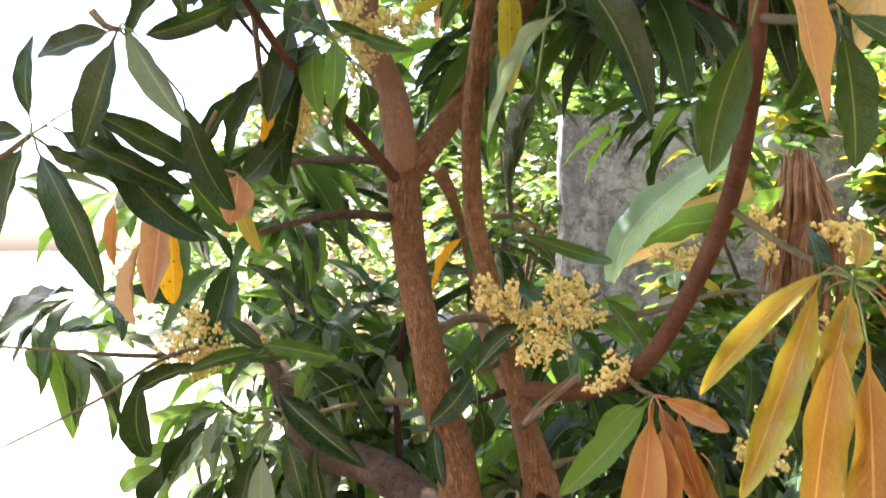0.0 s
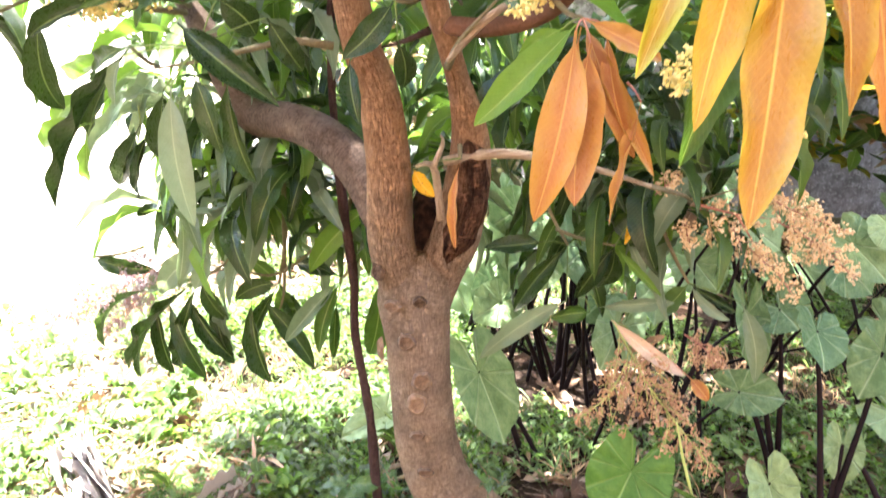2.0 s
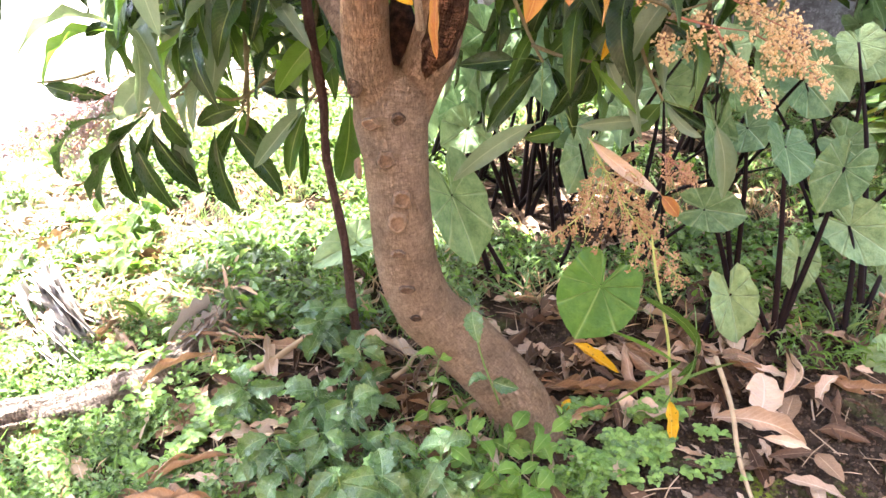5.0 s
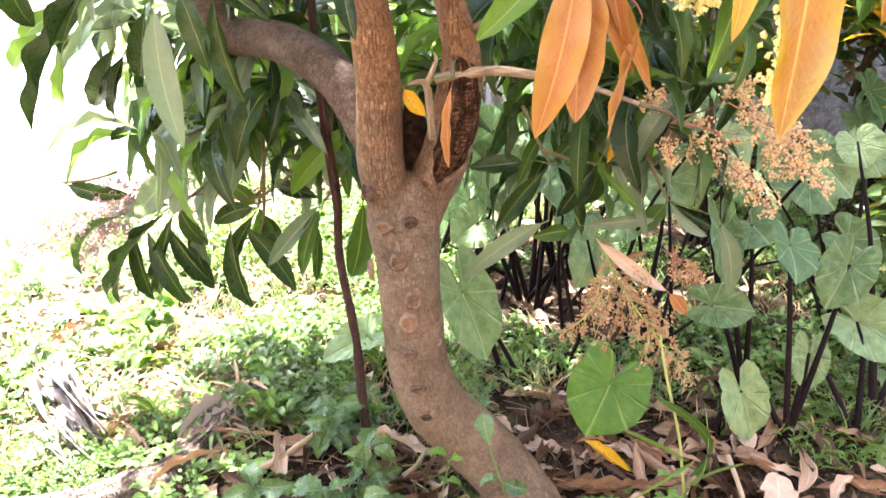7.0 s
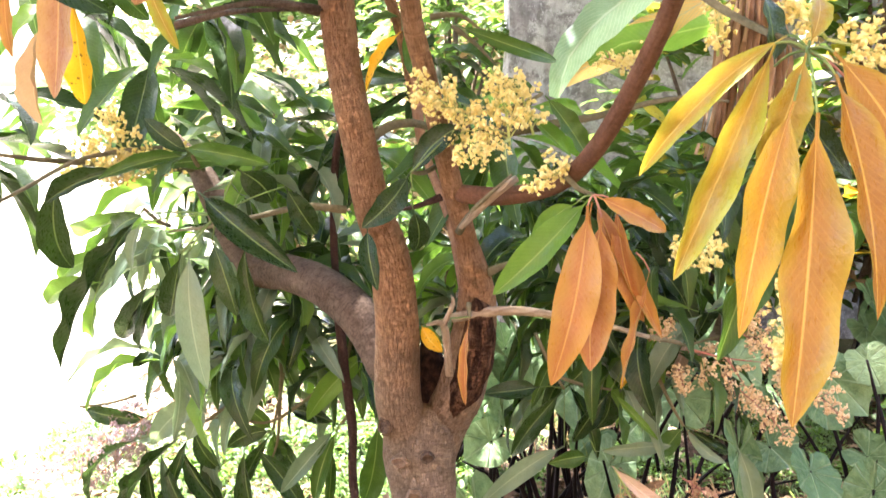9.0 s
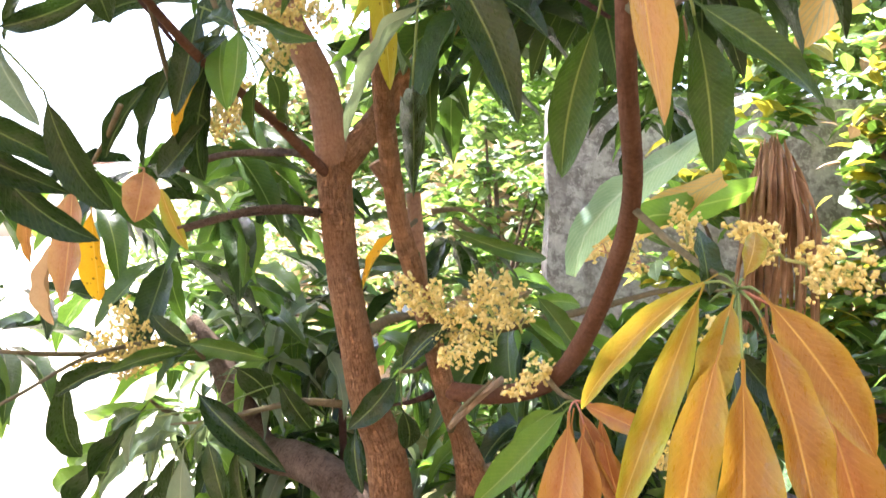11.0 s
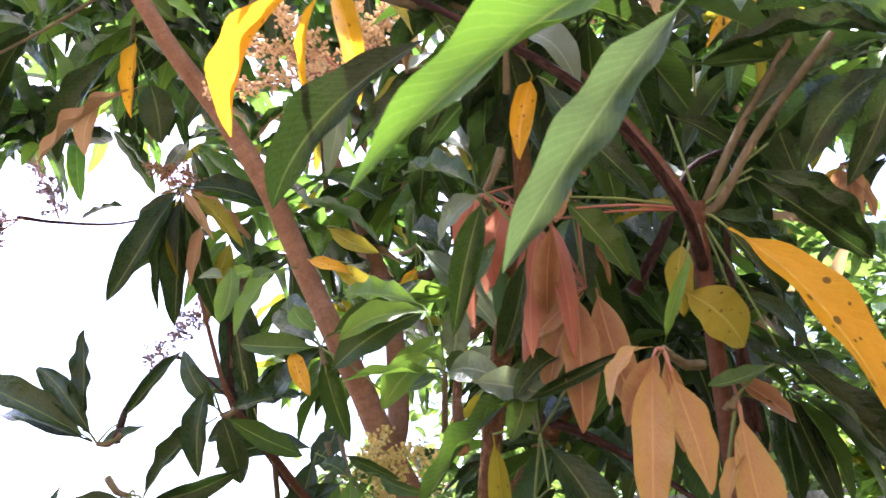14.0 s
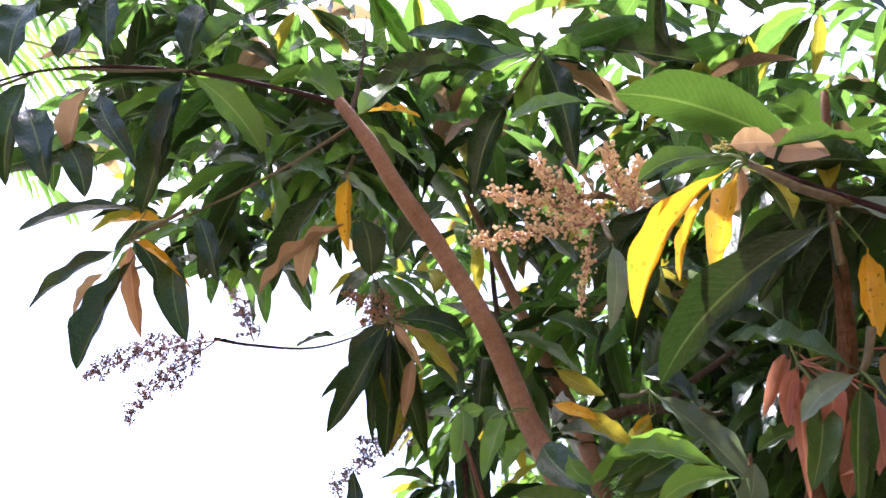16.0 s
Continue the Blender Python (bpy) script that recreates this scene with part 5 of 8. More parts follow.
whorl((-0.165, 0.950, 1.831), (-0.156, 0.950, 1.809),
      ("green", (-0.035, 0.930, 1.917), 0.040, 0.08, 10, (-0.158, 0.946, 1.846)),
      ("green", (-0.034, 0.950, 1.879), 0.053, 0.05, 10, (-0.155, 0.950, 1.794)),
      ("light", (-0.008, 0.950, 1.848), 0.046, 0.08, 0, (-0.082, 0.950, 1.774)),
      ("green", (-0.275, 0.950, 1.838), 0.034, 0.06, 0),
      ("yellow", (-0.166, 0.920, 1.761), 0.025, 0.03, 0, (-0.201, 0.944, 1.829)),
      ("grey", (0.018, 0.900, 1.876), 0.038, 0.10, 0, (0.007, 0.940, 1.808)),
      ("light", (-0.174, 0.950, 1.854), 0.033, 0.04, 0, (-0.208, 0.950, 1.894)),
      ("dark", (-0.238, 1.000, 1.776), 0.047, 0.10, 0),
      ("green", (-0.129, 1.000, 1.720), 0.039, 0.10, 0),
      ("dark", (-0.248, 1.050, 1.939), 0.053, 0.10, 0),
      ("grey", (0.071, 0.900, 1.811), 0.037, 0.10, 10, (0.003, 0.940, 1.794)))
whorl((0.098, 0.750, 1.732), (0.052, 0.800, 1.720),
      ("grey", (0.122, 0.750, 1.716), 0.040, 0.10, 0, (0.042, 0.750, 1.731)),
      ("dark", (0.049, 0.750, 1.682), 0.025, 0.10, 0),
      ("green", (0.081, 0.750, 1.672), 0.029, 0.10, 0),
      ("dark", (0.201, 0.700, 1.750), 0.017, 0.15, 20, (0.093, 0.740, 1.707)))
whorl((-0.587, 1.350, 2.304), (-0.691, 1.600, 2.467),
      ("dark", (-0.668, 1.300, 2.036), 0.053, 0.06, 0),
      ("dark", (-0.587, 1.350, 2.028), 0.039, 0.05, 0),
      ("yolive", (-0.432, 1.330, 2.154), 0.035, 0.12, 0, (-0.552, 1.346, 2.282)),
      ("tan", (-0.511, 1.370, 2.191), 0.027, 0.10, 0),
      ("tan", (-0.535, 1.350, 2.086), 0.029, 0.05, 0, (-0.532, 1.350, 2.220)),
      ("yolive", (-0.567, 1.370, 2.106), 0.040, 0.04, 0),
      ("dark", (-0.576, 1.400, 2.023), 0.050, 0.05, 0),
      ("dark", (-0.785, 1.350, 2.235), 0.042, 0.06, 20, (-0.694, 1.350, 2.260)),
      ("tan", (-0.437, 1.400, 2.192), 0.027, 0.05, 0),
      ("dark", (-0.664, 1.400, 2.194), 0.052, 0.10, 0),
      ("dark", (-0.439, 1.450, 2.309), 0.066, 0.10, 0),
      ("dark", (-0.502, 1.450, 2.041), 0.061, 0.05, 0))
whorl((-0.443, 0.950, 1.707), (-0.412, 0.950, 1.718),
      ("dark", (-0.631, 0.950, 1.792), 0.042, 0.06, 10),
      ("dark", (-0.558, 0.970, 1.814), 0.036, 0.05, 0),
      ("dark", (-0.506, 0.970, 1.867), 0.032, 0.04, 0, (-0.468, 0.954, 1.725)),
      ("dark", (-0.392, 0.970, 1.733), 0.024, 0.10, 0),
      ("dark", (-0.646, 1.050, 1.766), 0.037, 0.10, 0),
      ("dark", (-0.373, 1.000, 1.845), 0.025, 0.05, 20, (-0.426, 0.960, 1.734)))
whorl((-0.407, 1.200, 2.037), (-0.376, 1.200, 1.878),
      ("light", (-0.396, 1.170, 1.945), 0.042, 0.04, 0, (-0.398, 1.194, 2.055)),
      ("grey", (-0.457, 1.200, 2.037), 0.035, 0.10, 0),
      ("light", (-0.359, 1.200, 2.052), 0.035, 0.12, 0),
      ("dark", (-0.347, 1.250, 1.922), 0.061, 0.10, 0),
      ("dark", (-0.454, 1.220, 1.845), 0.050, 0.05, 10, (-0.345, 1.204, 1.842)),
      ("dark", (-0.398, 1.200, 1.760), 0.048, 0.05, 0, (-0.318, 1.200, 1.779)),
      ("dark", (-0.347, 1.250, 1.762), 0.057, 0.05, 0))
whorl((-0.724, 1.280, 2.626), (-0.678, 1.200, 2.619),
      ("yellow", (-0.673, 1.260, 2.413), 0.045, 0.02, 0, (-0.710, 1.276, 2.630)),
      ("tan", (-0.861, 1.280, 2.316), 0.037, 0.08, 10, (-0.676, 1.280, 2.505)),
      ("tan", (-0.765, 1.280, 2.340), 0.041, 0.05, 0, (-0.748, 1.280, 2.492)),
      ("dark", (-0.638, 1.330, 2.395), 0.075, 0.05, 0, (-0.671, 1.290, 2.526)),
      ("dark", (-0.853, 1.330, 2.358), 0.064, 0.05, 0),
      ("dark", (-1.001, 1.280, 2.359), 0.074, 0.06, 0, (-0.972, 1.280, 2.529)),
      ("dark", (-0.996, 1.280, 2.214), 0.061, 0.05, 0, (-1.098, 1.280, 2.431)))
whorl((-0.681, 1.150, 2.676), (-0.706, 1.120, 2.723),
      ("yellow", (-0.532, 1.170, 2.697), 0.037, 0.05, 0, (-0.655, 1.154, 2.703)),
      ("light", (-0.545, 1.250, 2.619), 0.067, 0.06, 0),
      ("green", (-0.842, 1.150, 2.644), 0.055, 0.08, 0),
      ("light", (-0.887, 1.250, 2.910), 0.075, 0.08, 0),
      ("green", (-0.864, 1.200, 2.607), 0.045, 0.12, 0),
      ("green", (-0.573, 1.170, 2.573), 0.042, 0.05, 0),
      ("light", (-0.942, 1.270, 2.599), 0.070, 0.05, 0),
      ("light", (-0.614, 1.300, 2.922), 0.087, 0.06, 0))
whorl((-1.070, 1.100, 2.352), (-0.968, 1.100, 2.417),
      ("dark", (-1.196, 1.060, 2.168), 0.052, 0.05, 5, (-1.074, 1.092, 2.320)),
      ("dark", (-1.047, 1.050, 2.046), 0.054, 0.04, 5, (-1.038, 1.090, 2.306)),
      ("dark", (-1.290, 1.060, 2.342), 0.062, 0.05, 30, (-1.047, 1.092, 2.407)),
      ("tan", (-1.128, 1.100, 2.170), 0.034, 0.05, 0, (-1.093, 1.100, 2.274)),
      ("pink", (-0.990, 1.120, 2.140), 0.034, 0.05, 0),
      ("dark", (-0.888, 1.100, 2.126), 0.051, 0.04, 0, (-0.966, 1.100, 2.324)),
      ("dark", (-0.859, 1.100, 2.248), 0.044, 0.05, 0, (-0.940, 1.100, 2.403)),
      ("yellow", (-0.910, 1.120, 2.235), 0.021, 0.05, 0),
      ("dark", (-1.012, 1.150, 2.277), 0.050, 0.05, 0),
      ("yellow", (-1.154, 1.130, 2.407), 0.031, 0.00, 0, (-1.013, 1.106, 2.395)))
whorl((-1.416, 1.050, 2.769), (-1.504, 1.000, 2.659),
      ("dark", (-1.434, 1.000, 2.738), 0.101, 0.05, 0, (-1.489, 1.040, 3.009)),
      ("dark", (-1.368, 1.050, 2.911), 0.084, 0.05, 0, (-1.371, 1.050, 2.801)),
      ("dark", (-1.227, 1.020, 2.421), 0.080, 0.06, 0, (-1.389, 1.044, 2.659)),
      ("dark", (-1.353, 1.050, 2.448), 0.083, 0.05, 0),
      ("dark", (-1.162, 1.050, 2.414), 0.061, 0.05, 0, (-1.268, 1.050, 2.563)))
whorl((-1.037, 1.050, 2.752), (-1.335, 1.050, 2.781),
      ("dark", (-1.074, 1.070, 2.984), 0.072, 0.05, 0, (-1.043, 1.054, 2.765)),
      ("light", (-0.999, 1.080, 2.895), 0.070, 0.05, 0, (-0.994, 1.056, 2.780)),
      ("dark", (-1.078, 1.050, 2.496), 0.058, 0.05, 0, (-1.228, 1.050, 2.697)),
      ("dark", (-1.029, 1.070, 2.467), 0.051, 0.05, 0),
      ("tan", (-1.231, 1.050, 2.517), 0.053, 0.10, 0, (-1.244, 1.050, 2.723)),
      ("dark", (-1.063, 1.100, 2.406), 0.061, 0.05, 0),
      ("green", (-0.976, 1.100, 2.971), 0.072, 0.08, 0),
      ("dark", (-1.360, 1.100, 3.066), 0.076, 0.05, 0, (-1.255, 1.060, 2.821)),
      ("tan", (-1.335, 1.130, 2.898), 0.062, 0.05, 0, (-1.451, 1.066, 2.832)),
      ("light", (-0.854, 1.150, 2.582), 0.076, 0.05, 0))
whorl((-0.286, 1.300, 3.014), (-0.394, 1.350, 2.864),
      ("dark", (-0.691, 1.250, 2.843), 0.096, 0.08, 0, (-0.392, 1.290, 2.936)),
      ("dark", (-0.635, 1.300, 3.101), 0.092, 0.08, 0, (-0.368, 1.300, 3.001)),
      ("dark", (0.080, 1.300, 2.950), 0.094, 0.10, 0, (-0.231, 1.300, 3.010)),
      ("green", (-0.042, 1.350, 3.028), 0.075, 0.10, 0, (-0.288, 1.310, 3.083)),
      ("green", (-0.511, 1.350, 2.944), 0.101, 0.08, 0),
      ("dark", (-0.204, 1.300, 2.646), 0.078, 0.05, 0),
      ("light", (-0.315, 1.400, 2.849), 0.087, 0.05, 0),
      ("light", (0.179, 1.400, 3.204), 0.091, 0.06, 0, (-0.092, 1.320, 3.179)),
      ("dark", (-0.432, 1.350, 2.612), 0.080, 0.05, 0, (-0.363, 1.310, 2.862)),
      ("dark", (-0.596, 1.350, 2.449), 0.089, 0.05, 0, (-0.476, 1.310, 2.584)))
whorl((-0.013, 0.620, 2.126), (0.129, 0.650, 2.069),
      ("tan", (0.080, 0.620, 2.127), 0.049, 0.25, 30, (0.001, 0.620, 2.142)),
      ("green", (-0.099, 0.620, 2.098), 0.026, 0.10, 0),
      ("green", (0.049, 0.650, 2.027), 0.038, 0.10, 0),
      ("dark", (0.064, 0.670, 2.147), 0.035, 0.10, 0),
      ("tan", (-0.020, 0.640, 2.028), 0.022, 0.05, 0))
whorl((0.639, 1.200, 2.230), (0.809, 1.300, 2.337),
      ("pink", (0.605, 1.200, 2.130), 0.028, 0.05, 0),
      ("pink", (0.644, 1.200, 2.098), 0.030, 0.05, 0, (0.650, 1.200, 2.214)),
      ("pink", (0.685, 1.220, 2.138), 0.024, 0.10, 0),
      ("pink", (0.643, 1.230, 2.166), 0.026, 0.10, 0),
      ("pink", (0.658, 1.180, 2.170), 0.022, 0.05, 0),
      ("olive", (0.603, 1.230, 2.178), 0.021, 0.10, 0))
whorl((0.253, 0.620, 1.852), (0.252, 0.620, 1.841),
      ("dark", (0.404, 0.640, 1.815), 0.035, 0.15, 20, (0.305, 0.624, 1.895)),
      ("dark", (0.221, 0.650, 1.874), 0.033, 0.08, 20, (0.113, 0.626, 2.008)),
      ("dark", (0.306, 0.660, 1.929), 0.020, 0.10, 20, (0.235, 0.628, 1.958)),
      ("green", (0.360, 0.620, 2.011), 0.034, 0.10, 20, (0.264, 0.620, 2.009)),
      ("dark", (0.441, 0.670, 2.024), 0.031, 0.12, 20, (0.325, 0.630, 1.925)),
      ("yolive", (0.182, 0.670, 1.862), 0.024, 0.10, 0),
      ("green", (0.192, 0.660, 1.805), 0.033, 0.10, 0, (0.131, 0.628, 1.872)),
      ("pink", (0.173, 0.670, 1.827), 0.011, 0.05, 0, (0.144, 0.630, 1.861)),
      ("pink", (0.128, 0.620, 1.845), 0.023, 0.12, 0, (0.122, 0.620, 1.903)),
      ("pink", (0.119, 0.720, 1.790), 0.025, 0.05, 0, (0.123, 0.640, 1.855)))
whorl((-0.146, 0.850, 2.170), (-0.157, 0.880, 2.221),
      ("grey", (-0.152, 0.850, 2.029), 0.030, 0.05, 0),
      ("green", (-0.128, 0.870, 2.091), 0.021, 0.05, 0))
whorl((-0.012, 1.100, 2.024), (0.037, 1.200, 2.057),
      ("yolive", (-0.111, 1.100, 1.958), 0.031, 0.10, 20, (-0.202, 1.100, 2.015)),
      ("yellow", (-0.157, 1.100, 1.996), 0.024, 0.15, 20, (-0.239, 1.100, 2.025)),
      ("green", (-0.049, 1.200, 2.109), 0.035, 0.10, 0),
      ("dark", (-0.088, 1.200, 2.120), 0.044, 0.10, 0),
      ("dark", (0.061, 1.200, 2.288), 0.055, 0.10, 0, (-0.057, 1.120, 2.287)),
      ("dark", (-0.020, 1.200, 2.186), 0.045, 0.05, 0, (-0.066, 1.120, 2.242)),
      ("grey", (0.052, 1.250, 2.294), 0.047, 0.08, 20, (-0.058, 1.130, 2.294)))
whorl((-0.029, 1.200, 2.493), (-0.116, 1.200, 2.455),
      ("dark", (-0.128, 1.250, 2.358), 0.059, 0.05, 0),
      ("dark", (-0.226, 1.300, 2.336), 0.061, 0.05, 0),
      ("green", (-0.008, 1.250, 2.600), 0.063, 0.10, 0),
      ("grey", (-0.108, 1.150, 2.420), 0.047, 0.06, 20, (-0.030, 1.190, 2.486)),
      ("dark", (-0.162, 1.300, 2.237), 0.058, 0.10, 0, (-0.264, 1.220, 2.243)),
      ("dark", (-0.097, 1.350, 2.238), 0.059, 0.10, 0))
whorl((-0.080, 1.200, 2.094), (-0.123, 1.300, 2.124),
      ("green", (-0.354, 1.200, 2.016), 0.043, 0.05, 0, (-0.317, 1.200, 2.048)),
      ("green", (-0.167, 1.170, 1.910), 0.048, 0.08, 10, (-0.017, 1.194, 2.015)),
      ("light", (-0.184, 1.180, 1.921), 0.048, 0.05, 10, (0.039, 1.196, 1.999)),
      ("yolive", (-0.118, 1.250, 2.002), 0.034, 0.10, 20, (-0.071, 1.210, 2.058)),
      ("yellow", (-0.090, 1.250, 2.013), 0.034, 0.05, 0, (-0.081, 1.210, 2.058)),
      ("grey", (0.072, 1.150, 1.907), 0.060, 0.10, 0),
      ("yolive", (-0.154, 1.250, 2.103), 0.036, 0.10, 20, (-0.242, 1.210, 2.137)),
      ("light", (-0.340, 1.100, 1.900), 0.039, 0.05, 0, (-0.324, 1.180, 2.035)))
whorl((0.090, 0.850, 1.982), (0.135, 0.850, 2.020),
      ("red", (0.024, 0.850, 1.915), 0.024, 0.20, 0, (0.067, 0.850, 2.004)),
      ("red", (0.070, 0.850, 1.842), 0.040, 0.05, 0, (0.082, 0.850, 1.989)),
      ("red", (0.060, 0.890, 1.888), 0.031, 0.05, 0),
      ("green", (0.009, 0.830, 1.866), 0.029, 0.08, 20, (0.072, 0.846, 1.901)),
      ("green", (0.069, 0.800, 1.806), 0.032, 0.03, 0, (0.127, 0.840, 1.985)),
      ("red", (0.103, 0.850, 1.822), 0.040, 0.04, 0, (0.136, 0.850, 1.946)),
      ("light", (0.097, 0.900, 2.053), 0.033, 0.08, 0),
      ("dark", (0.138, 0.850, 1.826), 0.045, 0.05, 0, (0.169, 0.850, 1.990)))
whorl((0.454, 0.600, 2.022), (0.523, 0.620, 2.062),
      ("dark", (0.266, 0.600, 1.998), 0.046, 0.12, 10),
      ("dark", (0.288, 0.600, 1.925), 0.032, 0.10, 20, (0.430, 0.600, 2.003)),
      ("dark", (0.347, 0.620, 1.890), 0.037, 0.10, 0, (0.445, 0.604, 1.993)),
      ("green", (0.387, 0.600, 2.080), 0.040, 0.10, 0),
      ("dark", (0.356, 0.660, 2.005), 0.041, 0.05, 0),
      ("dark", (0.392, 0.640, 1.883), 0.033, 0.08, 0),
      ("dark", (0.338, 0.650, 2.099), 0.042, 0.10, 0))
whorl((0.380, 0.750, 2.227), (0.388, 0.800, 2.361),
      ("dark", (0.272, 0.750, 2.155), 0.042, 0.10, 0),
      ("dark", (0.331, 0.750, 2.048), 0.040, 0.06, 0),
      ("green", (0.428, 0.770, 2.113), 0.036, 0.10, 0),
      ("dark", (0.231, 0.800, 2.244), 0.040, 0.10, 0),
      ("dark", (0.395, 0.800, 2.056), 0.042, 0.06, 0),
      ("yellow", (0.307, 0.720, 2.108), 0.032, 0.10, 10, (0.409, 0.744, 2.211)),
      ("yolive", (0.387, 0.810, 2.120), 0.031, 0.10, 0))

# ---- the rest of the crown: leafy shoots filling it and others added for shade, joined ----
SMALL_LEAF = leaf_data(0.10, 1.3, 12, 2, curl=0.5, bend=-0.12)
ARCHED_LEAF = leaf_data(0.26, 1.9, 14, 4, curl=0.6, bend=0.15)


def shoot(rnd, at, kinds, size=(0.16, 0.26), count=(6, 10), droop=(0.1, 1.3)):
    """Poses and kinds of the leaves of one shoot."""
    out = []
    for _ in range(rnd.randint(*count)):
        a = rnd.uniform(0, math.tau)
        d = Vector((math.cos(a), math.sin(a), -rnd.uniform(*droop))).normalized()
        length = rnd.uniform(*size)
        base = Vector(at) + d * 0.015
        out.append((leaf_pose(base, base + d * length, length * rnd.uniform(0.18, 0.25), rnd.uniform(-35, 35), (0, 0, 1)), rnd.choice(kinds)))
    return out


CROWN_LEAF = (0.18, 0.30)


def crown(name, boxes, parent, seed, data, size=CROWN_LEAF):
    rnd = random.Random(seed)
    poses, kinds = [], []
    for (x0, x1), (y0, y1), (z0, z1), n, mix, *droop in boxes:
        for _ in range(n):
            for m, k in shoot(rnd, (rnd.uniform(x0, x1), rnd.uniform(y0, y1), rnd.uniform(z0, z1)), mix, size, (5, 9), droop=droop[0] if droop else (0.1, 1.3)):
                poses.append([list(r) for r in m])
                kinds.append(k)
    return leaf_stuff(name, poses, kinds, data, parent)


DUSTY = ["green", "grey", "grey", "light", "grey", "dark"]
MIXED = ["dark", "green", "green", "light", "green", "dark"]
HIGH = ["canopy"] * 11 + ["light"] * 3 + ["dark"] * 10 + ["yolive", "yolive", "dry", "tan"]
HANGING = (0.1, 1.7)
crown("hanging_leaves", [
    ((-0.50, -0.10), (1.75, 2.3), (0.78, 1.22), 17, DUSTY, HANGING),
    ((-0.48, 0.02), (1.75, 2.3), (0.65, 0.95), 13, DUSTY, HANGING),
    ((-0.30, 0.30), (1.80, 2.15), (0.80, 1.22), 9, ["dark", "green", "light"], HANGING),
    ((0.25, 0.95), (1.65, 2.3), (0.75, 1.2), 30, ["dark", "green", "green"], HANGING),
    ((0.22, 0.80), (1.72, 2.05), (0.62, 0.86), 8, ["dark", "green", "light", "grey"], HANGING),
    ((-0.2, 1.2), (2.4, 3.2), (0.85, 1.15), 20, ["dark", "green", "dark"], HANGING),
    ((-0.32, 0.12), (1.75, 2.1), (0.62, 0.92), 12, DUSTY, HANGING),
], tree, 5, ARCHED_LEAF, (0.15, 0.25))
LOWER_CROWN = [
    ((0.02, 0.26), (1.7, 2.4), (1.15, 1.42), 6, MIXED),
    ((-1.0, -0.25), (1.5, 2.3), (1.2, 1.75), 21, MIXED),
    ((-0.35, 1.0), (1.5, 2.8), (1.8, 2.3), 18, MIXED),
    ((-0.70, 0.7), (1.5, 3.0), (2.3, 3.0), 95, HIGH),
    ((0.5, 1.4), (1.6, 3.0), (2.75, 3.2), 25, HIGH),
    ((-1.25, 0.35), (1.25, 2.6), (2.95, 3.7), 105, HIGH),
    ((0.35, 1.3), (1.5, 2.6), (3.1, 3.7), 30, HIGH),
    ((0.16, 0.40), (1.25, 1.7), (1.80, 2.05), 4, ["dark", "dark", "green"], (0.4, 1.8)),
]
UPPER_CROWN_AND_SHADE = [
    ((0.20, 0.70), (1.5, 2.1), (2.5, 3.0), 10, ["dark", "green", "dark"]),
    ((0.05, 0.75), (1.75, 2.4), (2.0, 2.9), 24, ["dark", "dark", "green", "dry", "yolive"]),
    ((0.15, 0.55), (1.2, 1.7), (1.85, 2.2), 6, ["dark", "green"]),
    # Three shoots added between the sun and the pink leaves below.
    ((0.08, 0.20), (0.68, 0.80), (2.12, 2.22), 3, ["dark", "green"]),
    ((0.14, 0.50), (1.05, 1.6), (2.00, 2.50), 13, ["dark", "dark", "green"]),
    ((0.3, 1.5), (2.2, 3.2), (3.3, 4.2), 55, HIGH),
    ((0.12, 0.40), (1.45, 2.2), (1.85, 2.5), 13, ["dark", "dark", "green", "canopy"]),
    ((-1.4, -0.65), (1.15, 1.7), (2.56, 3.0), 17, ["canopy", "canopy", "light", "dark"]),
    ((0.6, 1.5), (0.6, 1.3), (2.75, 3.4), 26, HIGH),
    ((-1.9, -0.8), (1.5, 2.3), (2.95, 3.6), 34, HIGH),
    # Rear shoots, added mainly to shade the ground behind the trunk.
    ((0.0, 0.95), (2.8, 4.2), (2.7, 3.6), 60, HIGH),
    # Shoots out of view on the right, added to darken the crown's inside.
    ((0.75, 1.7), (-0.4, 0.85), (1.7, 2.9), 60, HIGH),
    # Overhead shoots out of view, added to cut light from the sky.
    ((-1.2, 1.6), (-0.5, 1.2), (3.0, 3.8), 55, HIGH),
    ((-1.6, -1.0), (1.1, 1.7), (2.95, 3.5), 12, ["dark", "dark", "canopy"]),
]
crown("crown_leaves", LOWER_CROWN + UPPER_CROWN_AND_SHADE, tree, 6, SMALL_LEAF)


